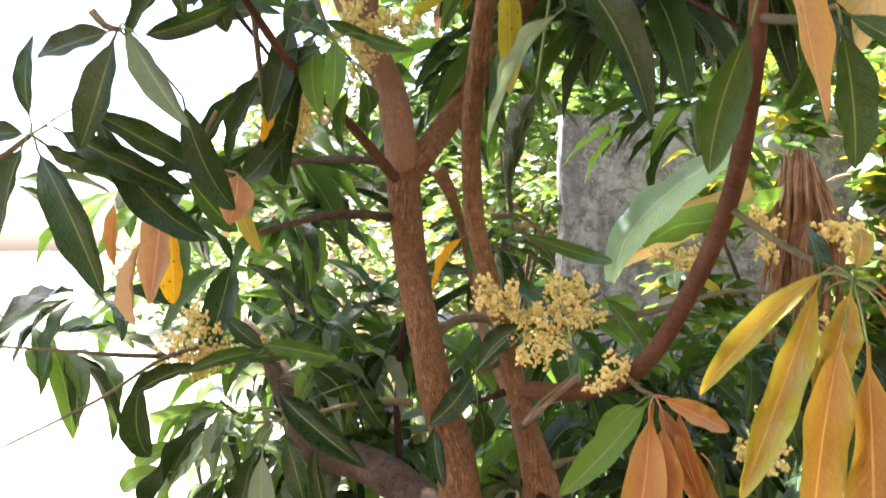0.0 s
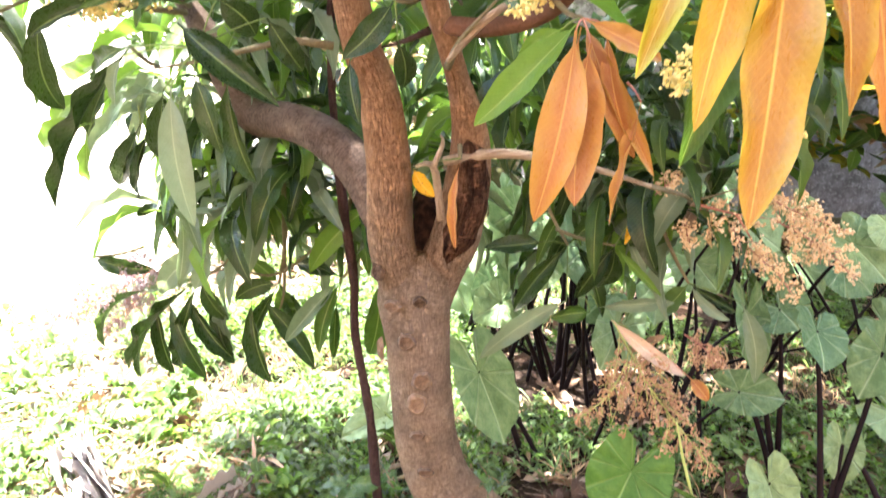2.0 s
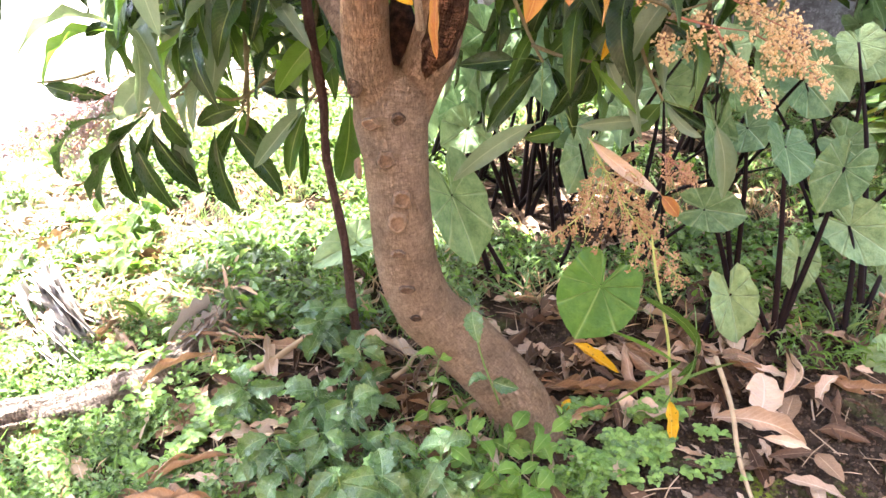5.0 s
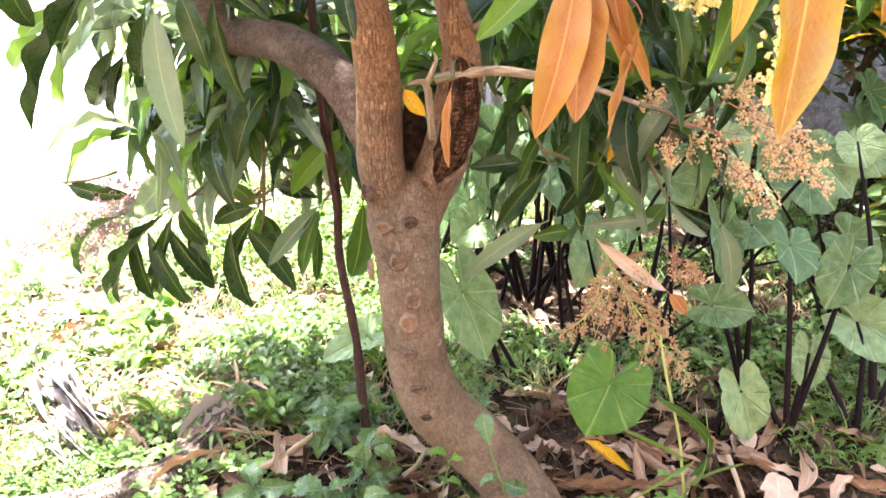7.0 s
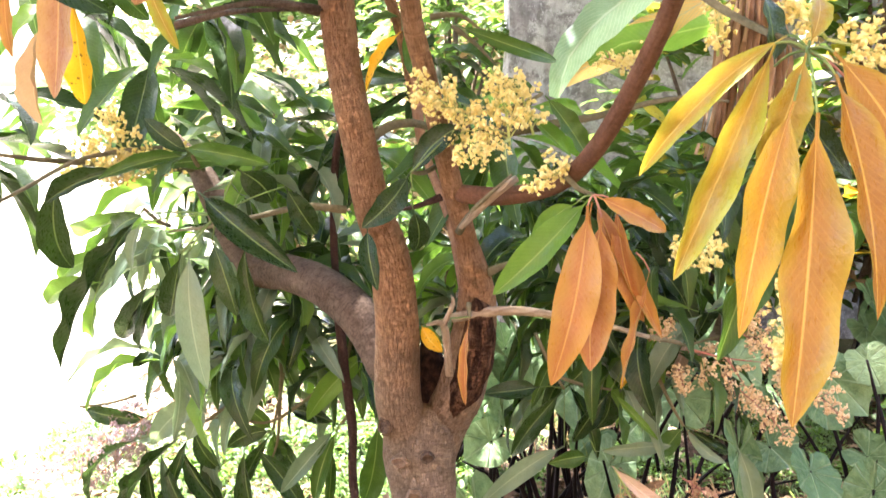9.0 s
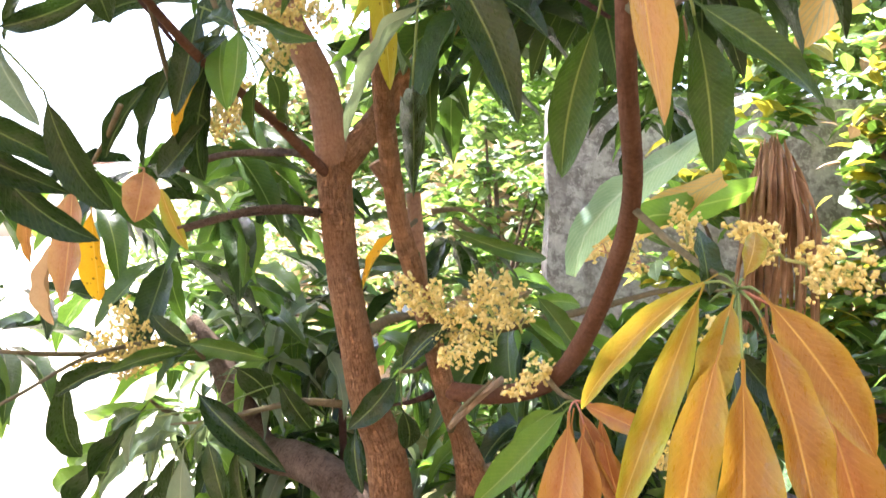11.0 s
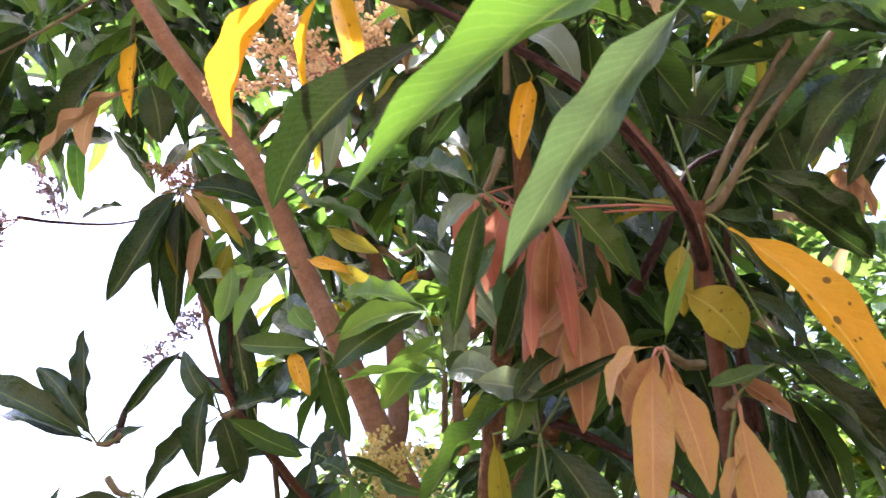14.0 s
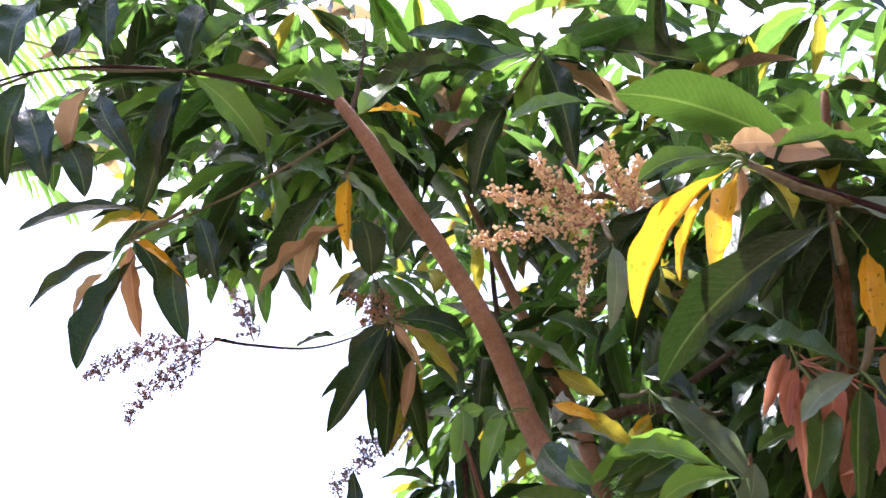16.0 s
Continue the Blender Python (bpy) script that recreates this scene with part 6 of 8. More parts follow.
# ---- flower panicles ----
def panicle(base, tip, spread, flower, stalk, label, parent, seed, size=0.0054, hang=0.0, gap=0.0085):
    """A flower panicle: a main stalk, forked side stalks and tight knots of florets strung along them."""
    rnd = random.Random(seed)

    def jitter(r):
        return Vector((rnd.gauss(0, r), rnd.gauss(0, r), rnd.gauss(0, r)))

    base, tip = Vector(base), Vector(tip)
    axis = tip - base
    length = axis.length
    t = axis.normalized()
    e1 = t.orthogonal().normalized()
    e2 = t.cross(e1)
    bend = Vector((rnd.uniform(-1, 1), rnd.uniform(-1, 1), rnd.uniform(-0.5, 0.5))) * length * 0.08
    stalks, knots = tube_bm([base, base.lerp(tip, 0.5) + bend, tip], [0.0022, 0.0018, 0.0008], 6, 0.02), []
    n = max(9, int(length / gap))
    for i in range(n):
        s = 0.10 + 0.90 * i / n
        p = base.lerp(tip, s) + bend * 4 * s * (1 - s)
        w = i * 2.4 + rnd.uniform(-0.5, 0.5)
        reach = spread * (1.15 - 0.85 * s) * rnd.uniform(0.55, 1.25)
        d = (e1 * math.cos(w) + e2 * math.sin(w) + t * 0.6).normalized()
        q = p + d * reach + Vector((0, 0, -hang * reach))
        mid = p.lerp(q, 0.5) + Vector((0, 0, 0.12 * reach)) + jitter(0.05 * reach)
        tube_bm([p, mid, q], [0.0011, 0.0009, 0.0006], 4, 0.03, bm=stalks)
        steps = max(3, int(reach / (size * 2.2)))
        for j in range(steps):
            f = 0.30 + 0.72 * (j + rnd.random() * 0.6) / steps
            c = (p.lerp(mid, 2 * f) if f < 0.5 else mid.lerp(q, 2 * f - 1)) + jitter(size * 0.9)
            knots.append((c, 1.1 - 0.35 * f))
            if rnd.random() < 0.35 and reach > 0.03:
                side = c + d.cross(t).normalized() * rnd.choice((-1, 1)) * reach * rnd.uniform(0.15, 0.35) + jitter(size)
                tube_bm([c, c.lerp(side, 0.5) + Vector((0, 0, 0.002)), side], [0.0006, 0.0005, 0.0004], 3, 0.03, bm=stalks)
                knots += [(c.lerp(side, 0.6), 0.8), (side, 0.8)]
    top = under(part("flower_panicle", stalks, stalk, None, label), parent)
    each = 5 if hang else 6
    star = [Vector(v) for v in ((1, 0, 0), (-1, 0, 0), (0, 1, 0), (0, -1, 0), (0, 0, 1), (0, 0, -1))]
    facets = ((0, 2, 4), (2, 1, 4), (1, 3, 4), (3, 0, 4), (2, 0, 5), (1, 2, 5), (3, 1, 5), (0, 3, 5))
    vs, fs = [], []
    for c, k in knots:
        for _ in range(max(2, round(each * k * rnd.uniform(0.6, 1.3)))):
            r = size * rnd.uniform(0.5, 1.0)
            turn = Euler((rnd.uniform(0, 3), rnd.uniform(0, 3), 0)).to_matrix()
            at, o = c + jitter(size * 0.95), len(vs)
            vs += [tuple(at + turn @ (v * r * rnd.uniform(0.55, 1.25))) for v in star]
            fs += [tuple(a + o for a in f) for f in facets]
    me = bpy.data.meshes.new("blossom")
    me.from_pydata(vs, [], fs)
    me.materials.append(flower)
    under(tagged(new("blossom", me), kind="stuff"), top)
    return top


YEL, PEACH, BROWN, PURPLE = "cream-yellow mango flowers", "peach-pink mango flowers", "dried brown mango flowers", "dried purple-brown mango flowers"
panicle((0.205, 1.300, 1.256), (0.058, 1.260, 1.338), 0.055, FLOWER_YELLOW, STALK_GREEN, YEL, tree, 1)
panicle((0.202, 1.280, 1.249), (0.169, 1.270, 1.365), 0.045, FLOWER_YELLOW, STALK_GREEN, YEL, tree, 2)
panicle((0.202, 1.280, 1.258), (0.118, 1.240, 1.228), 0.04, FLOWER_YELLOW, STALK_GREEN, YEL, tree, 3)
panicle((0.245, 1.320, 1.263), (0.210, 1.300, 1.351), 0.03, FLOWER_YELLOW, STALK_GREEN, YEL, tree, 33)
panicle((0.286, 1.220, 1.230), (0.219, 1.180, 1.195), 0.025, FLOWER_YELLOW, STALK_GREEN, YEL, tree, 4)
panicle((0.488, 1.500, 1.359), (0.394, 1.500, 1.391), 0.04, FLOWER_YELLOW, STALK_PINK, YEL, tree, 5)
panicle((0.504, 0.950, 1.391), (0.595, 0.920, 1.362), 0.035, FLOWER_YELLOW, STALK_GREEN, YEL, tree, 61)
panicle((0.504, 0.950, 1.391), (0.456, 0.970, 1.431), 0.025, FLOWER_YELLOW, STALK_GREEN, YEL, tree, 62)
panicle((0.442, 1.100, 1.378), (0.431, 1.100, 1.455), 0.035, FLOWER_YELLOW, STALK_GREEN, YEL, tree, 6)
panicle((0.458, 0.950, 1.310), (0.427, 0.950, 1.285), 0.05, FLOWER_YELLOW, STALK_GREEN, YEL, tree, 7)
panicle((0.452, 1.100, 1.156), (0.428, 1.100, 1.102), 0.05, FLOWER_YELLOW, STALK_GREEN, YEL, tree, 8)
panicle((0.463, 0.900, 1.139), (0.460, 0.900, 1.034), 0.03, FLOWER_YELLOW, STALK_GREEN, YEL, tree, 9)
panicle((-0.423, 1.500, 1.171), (-0.470, 1.500, 1.291), 0.05, FLOWER_YELLOW, STALK_GREEN, YEL, tree, 10)
panicle((-0.423, 1.500, 1.165), (-0.511, 1.480, 1.236), 0.035, FLOWER_YELLOW, STALK_GREEN, YEL, tree, 11)
panicle((-0.423, 1.500, 1.171), (-0.333, 1.520, 1.221), 0.035, FLOWER_YELLOW, STALK_GREEN, YEL, tree, 12)
panicle((-0.428, 1.500, 1.181), (-0.531, 1.480, 1.179), 0.02, FLOWER_YELLOW, STALK_GREEN, YEL, tree, 13)
panicle((-0.164, 1.280, 1.767), (-0.047, 1.240, 1.740), 0.05, FLOWER_YELLOW, STALK_GREEN, YEL, tree, 14)
panicle((-0.156, 1.280, 1.758), (-0.127, 1.260, 1.656), 0.05, FLOWER_YELLOW, STALK_GREEN, YEL, tree, 15)
panicle((-0.235, 1.500, 1.726), (-0.277, 1.500, 1.590), 0.06, FLOWER_YELLOW, STALK_PINK, YEL, tree, 16)
panicle((-0.227, 1.350, 1.733), (-0.254, 1.350, 1.579), 0.035, FLOWER_YELLOW, STALK_GREEN, YEL, tree, 17)
# peach and dried ones
for base, tip, spread, seed in (((0.763, 1.680, 0.830), (0.961, 1.620, 0.749), 0.060, 18), ((0.661, 1.680, 0.785), (0.816, 1.620, 0.666), 0.075, 19), ((0.825, 1.680, 0.759), (0.994, 1.620, 0.645), 0.070, 20),
                                ((0.798, 1.680, 0.696), (0.879, 1.620, 0.594), 0.055, 63), ((0.745, 1.680, 0.830), (0.787, 1.620, 0.894), 0.05, 64), ((0.573, 1.680, 0.810), (0.606, 1.640, 0.860), 0.04, 65), ((0.640, 1.680, 0.760), (0.651, 1.640, 0.705), 0.035, 66)):
    panicle(base, tip, spread, FLOWER_PINK, STALK_PINK, PEACH, tree, seed, 0.0048, 0.0, 0.0100)
twig([(0.510, 1.500, 0.875), (0.600, 1.590, 0.835), (0.661, 1.680, 0.800), (0.763, 1.680, 0.830)], 0.005, BARK_TWIG)
twig([(0.661, 1.680, 0.790), (0.745, 1.675, 0.770), (0.825, 1.680, 0.759)], 0.003, STALK_PINK)
twig([(0.745, 1.675, 0.770), (0.775, 1.678, 0.730), (0.798, 1.680, 0.696)], 0.0028, STALK_PINK)
panicle((0.488, 1.600, 0.560), (0.700, 1.500, 0.263), 0.11, FLOWER_BROWN, STALK_GREEN, BROWN, tree, 21, 0.0042, 0.5)
panicle((0.524, 1.600, 0.463), (0.413, 1.550, 0.354), 0.06, FLOWER_BROWN, STALK_GREEN, BROWN, tree, 22, 0.0042, 0.5)
panicle((0.657, 1.650, 0.506), (0.727, 1.600, 0.447), 0.05, FLOWER_BROWN, STALK_PINK, BROWN, tree, 23, 0.0042, 0.5)
panicle((-0.513, 1.900, 0.587), (-0.790, 1.780, 0.467), 0.07, FLOWER_PURPLE, STALK_PINK, PURPLE, tree, 24, 0.0045, 0.3)
panicle((-0.557, 1.900, 0.517), (-0.691, 1.850, 0.400), 0.05, FLOWER_PURPLE, STALK_PINK, PURPLE, tree, 25, 0.0045, 0.3)
panicle((-0.159, 0.890, 2.229), (-0.357, 0.890, 2.190), 0.032, FLOWER_PINK, STALK_PINK, PEACH, tree, 26, 0.0046)
panicle((-0.159, 0.890, 2.234), (-0.335, 0.890, 2.287), 0.032, FLOWER_PINK, STALK_PINK, PEACH, tree, 27, 0.0046)
panicle((-0.159, 0.890, 2.229), (-0.262, 0.890, 2.344), 0.03, FLOWER_PINK, STALK_PINK, PEACH, tree, 28, 0.0046)
panicle((-0.174, 0.890, 2.209), (-0.192, 0.890, 2.068), 0.02, FLOWER_PINK, STALK_PINK, PEACH, tree, 29, 0.003)
panicle((0.097, 0.800, 2.256), (-0.009, 0.800, 2.290), 0.035, FLOWER_YELLOW, STALK_GREEN, YEL, tree, 30, 0.0026)
panicle((0.104, 0.800, 2.255), (0.158, 0.800, 2.282), 0.035, FLOWER_YELLOW, STALK_GREEN, YEL, tree, 34, 0.0026)
panicle((-1.075, 1.600, 2.374), (-1.392, 1.550, 2.247), 0.055, FLOWER_PURPLE, STALK_PINK, PURPLE, tree, 31, 0.0045)
panicle((-1.104, 1.600, 2.366), (-1.244, 1.550, 2.136), 0.055, FLOWER_PURPLE, STALK_PINK, PURPLE, tree, 32, 0.0045)
panicle((-0.999, 1.600, 2.367), (-1.115, 1.600, 2.538), 0.05, FLOWER_PURPLE, STALK_PINK, PURPLE, tree, 35, 0.0045)
panicle((-0.537, 1.700, 2.292), (-0.767, 1.700, 2.035), 0.07, FLOWER_PURPLE, STALK_PINK, PURPLE, tree, 36, 0.0045)
panicle((-0.588, 1.500, 2.345), (-0.752, 1.500, 2.448), 0.06, FLOWER_BROWN, STALK_PINK, BROWN, tree, 37, 0.005)

panicle((-0.111, 0.890, 2.248), (-0.152, 0.890, 2.374), 0.028, FLOWER_PINK, STALK_PINK, PEACH, tree, 71)
panicle((-0.111, 0.890, 2.248), (-0.087, 0.900, 2.351), 0.024, FLOWER_PINK, STALK_PINK, PEACH, tree, 72)

# ---- vine beside the trunk ----
vine = limb("vine_stem", [(-0.032, 1.620, 1.318), (-0.081, 1.700, 1.239), (-0.098, 1.750, 1.046), (-0.088, 1.740, 0.852), (-0.076, 1.740, 0.715), (-0.062, 1.730, 0.596), (-0.060, 1.710, 0.474), (-0.029, 1.670, 0.298), (-0.017, 1.650, 0.126), (0.003, 1.620, -0.018)],
            [0.002, 0.006, 0.0085, 0.010, 0.0105, 0.0105, 0.0105, 0.0105, 0.011, 0.012], BARK_DARK, None, "", 10, 0.02, 0.30)
tagged(vine, "thin dark woody climber stem rising from the soil", "vine")


def spider_web(centre, n, size, seed):
    """A ragged dusty web between the top twigs."""
    r = random.Random(seed)
    c = Vector(centre)
    bm = bmesh.new()
    for _ in range(n):
        a = c + Vector((r.gauss(0, 1), r.gauss(0, 0.5), r.gauss(0, 1))) * size
        b = a + Vector((r.gauss(0, 1), r.gauss(0, 0.6), r.gauss(0, 1))) * size * 0.8
        tube_bm([a, a.lerp(b, 0.5) + Vector((0, 0, -0.006)), b], [0.0004, 0.0004, 0.0004], 3, 0.05, bm=bm)
    return tagged(part("spider_web", bm, WEB), "ragged dusty spider web among the top twigs", "spider web", kind="stuff")


spider_web((-0.689, 1.140, 2.870), 60, 0.035, 9)


# ---- taro plants ----
HEART = {k: leaf_mesh("blade", heart_data(a), LEAF[k]) for k, a in (("taro", 0.07), ("tarobright", 0.05))}


def blade(parent, kind, base, tip, width, roll=0.0, facing=(0.0, -1.0, 0.6)):
    ob = new("blade", HEART[kind])
    ob.matrix_basis = leaf_pose(base, tip, width, roll, facing)
    return under(ob, parent)


def taro(foot, leaves, label):
    """A taro: dark stalks from one foot, each with a heart-shaped blade (kind, base, tip, width, roll)."""
    plant = thing("taro_plant", foot, label, "plant", "taro plants behind the tree")
    foot = Vector(foot)
    for kind, base, tip, width, roll in leaves:
        b, t = Vector(base), Vector(tip)
        joint = b.lerp(t, 0.2)
        mid = foot.lerp(joint, 0.5) + Vector((0.12 * (joint.x - foot.x) + 0.01, 0.02, 0.06))
        st = limb("stalk", [foot, mid, joint], [0.009, 0.0065, 0.004], STALK_BLACK, plant, "dark purple stalk", 8, 0.03)
        blade(st, kind, b, t, width, roll)
    return plant


DARKSTALK = "taro with heart-shaped green leaves on dark stalks"
taro((0.361, 1.935, 0.000), [("taro", (0.202, 1.750, 0.412), (0.285, 1.700, 0.197), 0.15, -10)], "taro with one hanging dusty green leaf beside the trunk")
taro((0.549, 1.709, 0.000), [("tarobright", (0.582, 1.640, 0.207), (0.504, 1.580, 0.060), 0.205, 8)], "taro with one bright green heart-shaped leaf")
taro((1.018, 1.612, 0.000), [("taro", (0.866, 1.620, 0.183), (0.911, 1.580, 0.028), 0.13, 0), ("taro", (1.076, 1.700, 0.226), (1.065, 1.650, 0.117), 0.10, 10), ("taro", (0.962, 1.700, 0.516), (0.953, 1.600, 0.443), 0.15, -20), ("taro", (1.171, 1.750, 0.444), (1.095, 1.700, 0.319), 0.14, 20)], DARKSTALK)
taro((0.987, 1.792, 0.000), [("taro", (0.827, 1.800, 0.288), (0.969, 1.780, 0.272), 0.12, 0), ("taro", (0.960, 1.900, 0.473), (1.008, 1.850, 0.425), 0.16, 0), ("taro", (0.884, 1.900, 0.489), (0.921, 1.850, 0.294), 0.09, 0)], DARKSTALK)
taro((1.274, 1.673, 0.000), [("taro", (1.296, 1.900, 0.178), (1.483, 1.850, 0.113), 0.16, 20), ("taro", (1.369, 1.800, 0.074), (1.431, 1.780, -0.006), 0.10, 0), ("taro", (1.320, 2.100, 0.632), (1.347, 2.050, 0.556), 0.16, 0)], DARKSTALK)
taro((1.241, 1.364, 0.000), [("taro", (1.262, 1.500, 0.057), (1.221, 1.450, -0.038), 0.14, 40)], DARKSTALK)
taro((1.190, 1.600, 0.000), [("taro", (1.200, 1.780, 0.261), (1.342, 1.700, 0.179), 0.17, 0), ("taro", (1.053, 1.720, 0.202), (1.112, 1.680, 0.100), 0.10, 0)], DARKSTALK)
taro((0.831, 1.622, 0.000), [("tarobright", (0.868, 1.650, 0.013), (0.815, 1.600, -0.036), 0.06, 0)], "small bright green young taro")
taro((1.389, 2.084, 0.000), [("taro", (1.302, 2.300, 0.460), (1.412, 2.250, 0.354), 0.2, 0), ("taro", (1.506, 2.300, 0.545), (1.435, 2.250, 0.459), 0.18, 10), ("taro", (1.400, 2.200, 0.302), (1.524, 2.150, 0.213), 0.16, 0)], DARKSTALK)
taro((0.292, 2.198, 0.000), [("taro", (0.328, 2.200, 0.363), (0.229, 2.150, 0.316), 0.15, 0), ("taro", (0.377, 2.300, 0.607), (0.279, 2.250, 0.557), 0.17, 0), ("taro", (0.442, 2.250, 0.478), (0.376, 2.200, 0.379), 0.15, 10)], DARKSTALK)
taro((0.512, 2.263, 0.000), [("taro", (0.541, 2.300, 0.560), (0.444, 2.250, 0.445), 0.17, -10), ("taro", (0.620, 2.200, 0.378), (0.534, 2.150, 0.313), 0.14, 0)], DARKSTALK)
taro((-0.015, 2.108, 0.000), [("taro", (0.020, 2.000, 0.115), (-0.133, 1.950, 0.059), 0.12, 30)], DARKSTALK)
taro((0.796, 2.108, 0.000), [("taro", (0.869, 2.300, 0.461), (0.956, 2.250, 0.357), 0.18, 10), ("taro", (1.021, 2.300, 0.561), (1.117, 2.250, 0.493), 0.18, -10)], DARKSTALK)


def taro_stand(n, seed, xs=(0.6, 2.4), ys=(2.35, 3.5)):
    """The taro stand behind: plants with two to four leaves each."""
    r = random.Random(seed)
    for _ in range(n):
        x, y = r.uniform(*xs), r.uniform(*ys)
        leaves = []
        for _ in range(r.randint(2, 4)):
            b = Vector((x + r.uniform(-0.22, 0.22), y + r.uniform(-0.25, 0.1), r.uniform(0.30, 0.70)))
            a = r.uniform(-2.6, -0.5)
            ln = r.uniform(0.13, 0.2)
            leaves.append(("taro", b, b + Vector((math.cos(a) * 0.6, math.sin(a) * 0.6, -r.uniform(0.4, 0.9))).normalized() * ln, ln * r.uniform(0.8, 0.95), r.uniform(-25, 25)))
        taro((x, y, height(x, y)), leaves, DARKSTALK)


taro_stand(15, 31)
taro_stand(5, 37, (0.20, 0.65), (2.30, 2.75))


def bare_stalks(n, seed):
    """Leafless dark taro stalks, lying and standing."""
    rnd = random.Random(seed)
    for _ in range(n):
        x, y = rnd.uniform(0.3, 1.5), rnd.uniform(1.85, 2.6)
        top = Vector((x + rnd.uniform(-0.35, 0.35), y + rnd.uniform(-0.2, 0.2), rnd.uniform(0.2, 0.6)))
        ob = limb("taro_stalk", [(x, y, -0.01), ((x + top.x) / 2 + rnd.uniform(-0.04, 0.04), (y + top.y) / 2, top.z * 0.55), top], [0.007, 0.006, 0.003], STALK_BLACK, None, "", 7, 0.04)
        tagged(ob, "bare dark purple taro stalk standing in the soil", "plant stalk", "bare taro stalks")


bare_stalks(28, 8)

# long dusty mango leaves hanging low behind the trunk
whorl((0.410, 1.750, 0.676), (0.340, 1.750, 0.807), 
    ("grey", (0.217, 1.700, 0.421), 0.045, 0.08, 0, (0.409, 1.720, 0.553)), ("dark", (0.223, 1.720, 0.679), 0.045, 0.1, 20, (0.353, 1.740, 0.686)),
    ("green", (0.374, 1.720, 0.513), 0.05, 0.06, 0, (0.468, 1.740, 0.518)), ("grey", (0.645, 1.700, 0.559), 0.03, 0.12, 20, (0.480, 1.720, 0.539)),
    ("dark", (0.300, 1.780, 0.503), 0.05, 0.06, 0), ("green", (0.495, 1.780, 0.766), 0.05, 0.1, 0))
whorl((0.508, 1.720, 0.685), (0.377, 1.720, 0.722), 
    ("light", (0.611, 1.680, 0.579), 0.02, 0.08, 0), ("yellow", (0.523, 1.700, 0.694), 0.025, 0.05, 10, (0.566, 1.720, 0.798)), ("dark", (0.434, 1.750, 0.548), 0.05, 0.1, 0),
    ("dark", (0.496, 1.800, 0.556), 0.05, 0.06, 0), ("green", (0.622, 1.800, 0.700), 0.04, 0.1, 0), ("dark", (0.510, 1.820, 0.589), 0.05, 0.08, 0))
whorl((0.678, 1.720, 0.597), (0.608, 1.720, 0.722), 
    ("grey", (0.764, 1.680, 0.526), 0.022, 0.15, 20), ("green", (0.631, 1.740, 0.516), 0.05, 0.05, 30), ("dark", (0.805, 1.760, 0.514), 0.03, 0.1, 0), ("grey", (0.840, 1.680, 0.371), 0.05, 0.05, 0, (0.794, 1.700, 0.558)))
whorl((0.752, 1.800, 0.731), (0.662, 1.800, 0.774), ("drypale", (0.662, 1.760, 0.692), 0.03, 0.1, 0, (0.703, 1.780, 0.791)), ("dark", (0.622, 1.800, 0.700), 0.04, 0.06, 0))
whorl((0.561, 1.620, 0.506), (0.506, 1.620, 0.546), ("drypale", (0.638, 1.560, 0.453), 0.030, 0.12, 0, (0.483, 1.600, 0.563)), ("orange", (0.709, 1.600, 0.371), 0.03, 0.05, 0, (0.669, 1.620, 0.417)), ("dry", (0.601, 1.600, 0.527), 0.02, 0.1, 0))
whorl((0.154, 1.360, 0.957), (0.154, 1.380, 0.976), ("orange", (0.148, 1.340, 0.808), 0.016, 0.06, 30), ("yellow", (0.113, 1.420, 0.875), 0.03, 0.1, 0, (0.076, 1.440, 0.920)))


# ---- shrubs and seedlings on the ground ----
OVAL = {k: [leaf_mesh("leaf", leaf_data(a, 1.6, 14, 4, 0.12, "ovate", 0.12, 0.5, i, 0.4), LEAF[k]) for i, a in enumerate((0.06, 0.16, 0.24))] for k in ("light", "weed", "green")}
OVAL["variegated"] = [leaf_mesh("leaf", leaf_data(a, 2.2, 21, 4, 0.10, "toothed", 0.25, t, i, 0.7, b), LEAF["variegated"]) for i, (a, t, b) in enumerate(((0.10, 0.5, 0.08), (0.20, -0.7, -0.10), (0.28, 0.9, 0.05)))]


def sprig(name, foot, top, pairs, kind, size, label, category, seed, group=""):
    """A small plant: a thin stem with leaves up it."""
    rnd = random.Random(seed)
    foot, top = Vector(foot), Vector(top)
    plant = thing(name, foot, label, category, group)
    mid = foot.lerp(top, 0.5) + Vector((rnd.uniform(-0.02, 0.02), rnd.uniform(-0.02, 0.02), 0.01))
    limb("stem", [foot, mid, top], [0.0022, 0.0018, 0.001], STALK_LEAF, plant, "", 6, 0.03)
    for i in range(pairs):
        s = 0.25 + 0.75 * i / max(1, pairs - 1)
        p = foot.lerp(mid, s * 2) if s < 0.5 else mid.lerp(top, s * 2 - 1)
        for side in (0, 1):
            a = i * 1.9 + side * math.pi + rnd.uniform(-0.5, 0.5)
            d = Vector((math.cos(a), math.sin(a), rnd.uniform(-1.1, 0.2) if kind == "variegated" else rnd.uniform(-0.4, 0.5))).normalized()
            length = size * rnd.uniform(0.65, 1.15)
            ob = new("leaf", OVAL[kind][rnd.randint(0, 2)])
            ob.matrix_basis = leaf_pose(p, p + d * length, length * rnd.uniform(0.46, 0.62), rnd.uniform(-35, 35), (0, -0.5, 1))
            under(ob, plant)
    return plant


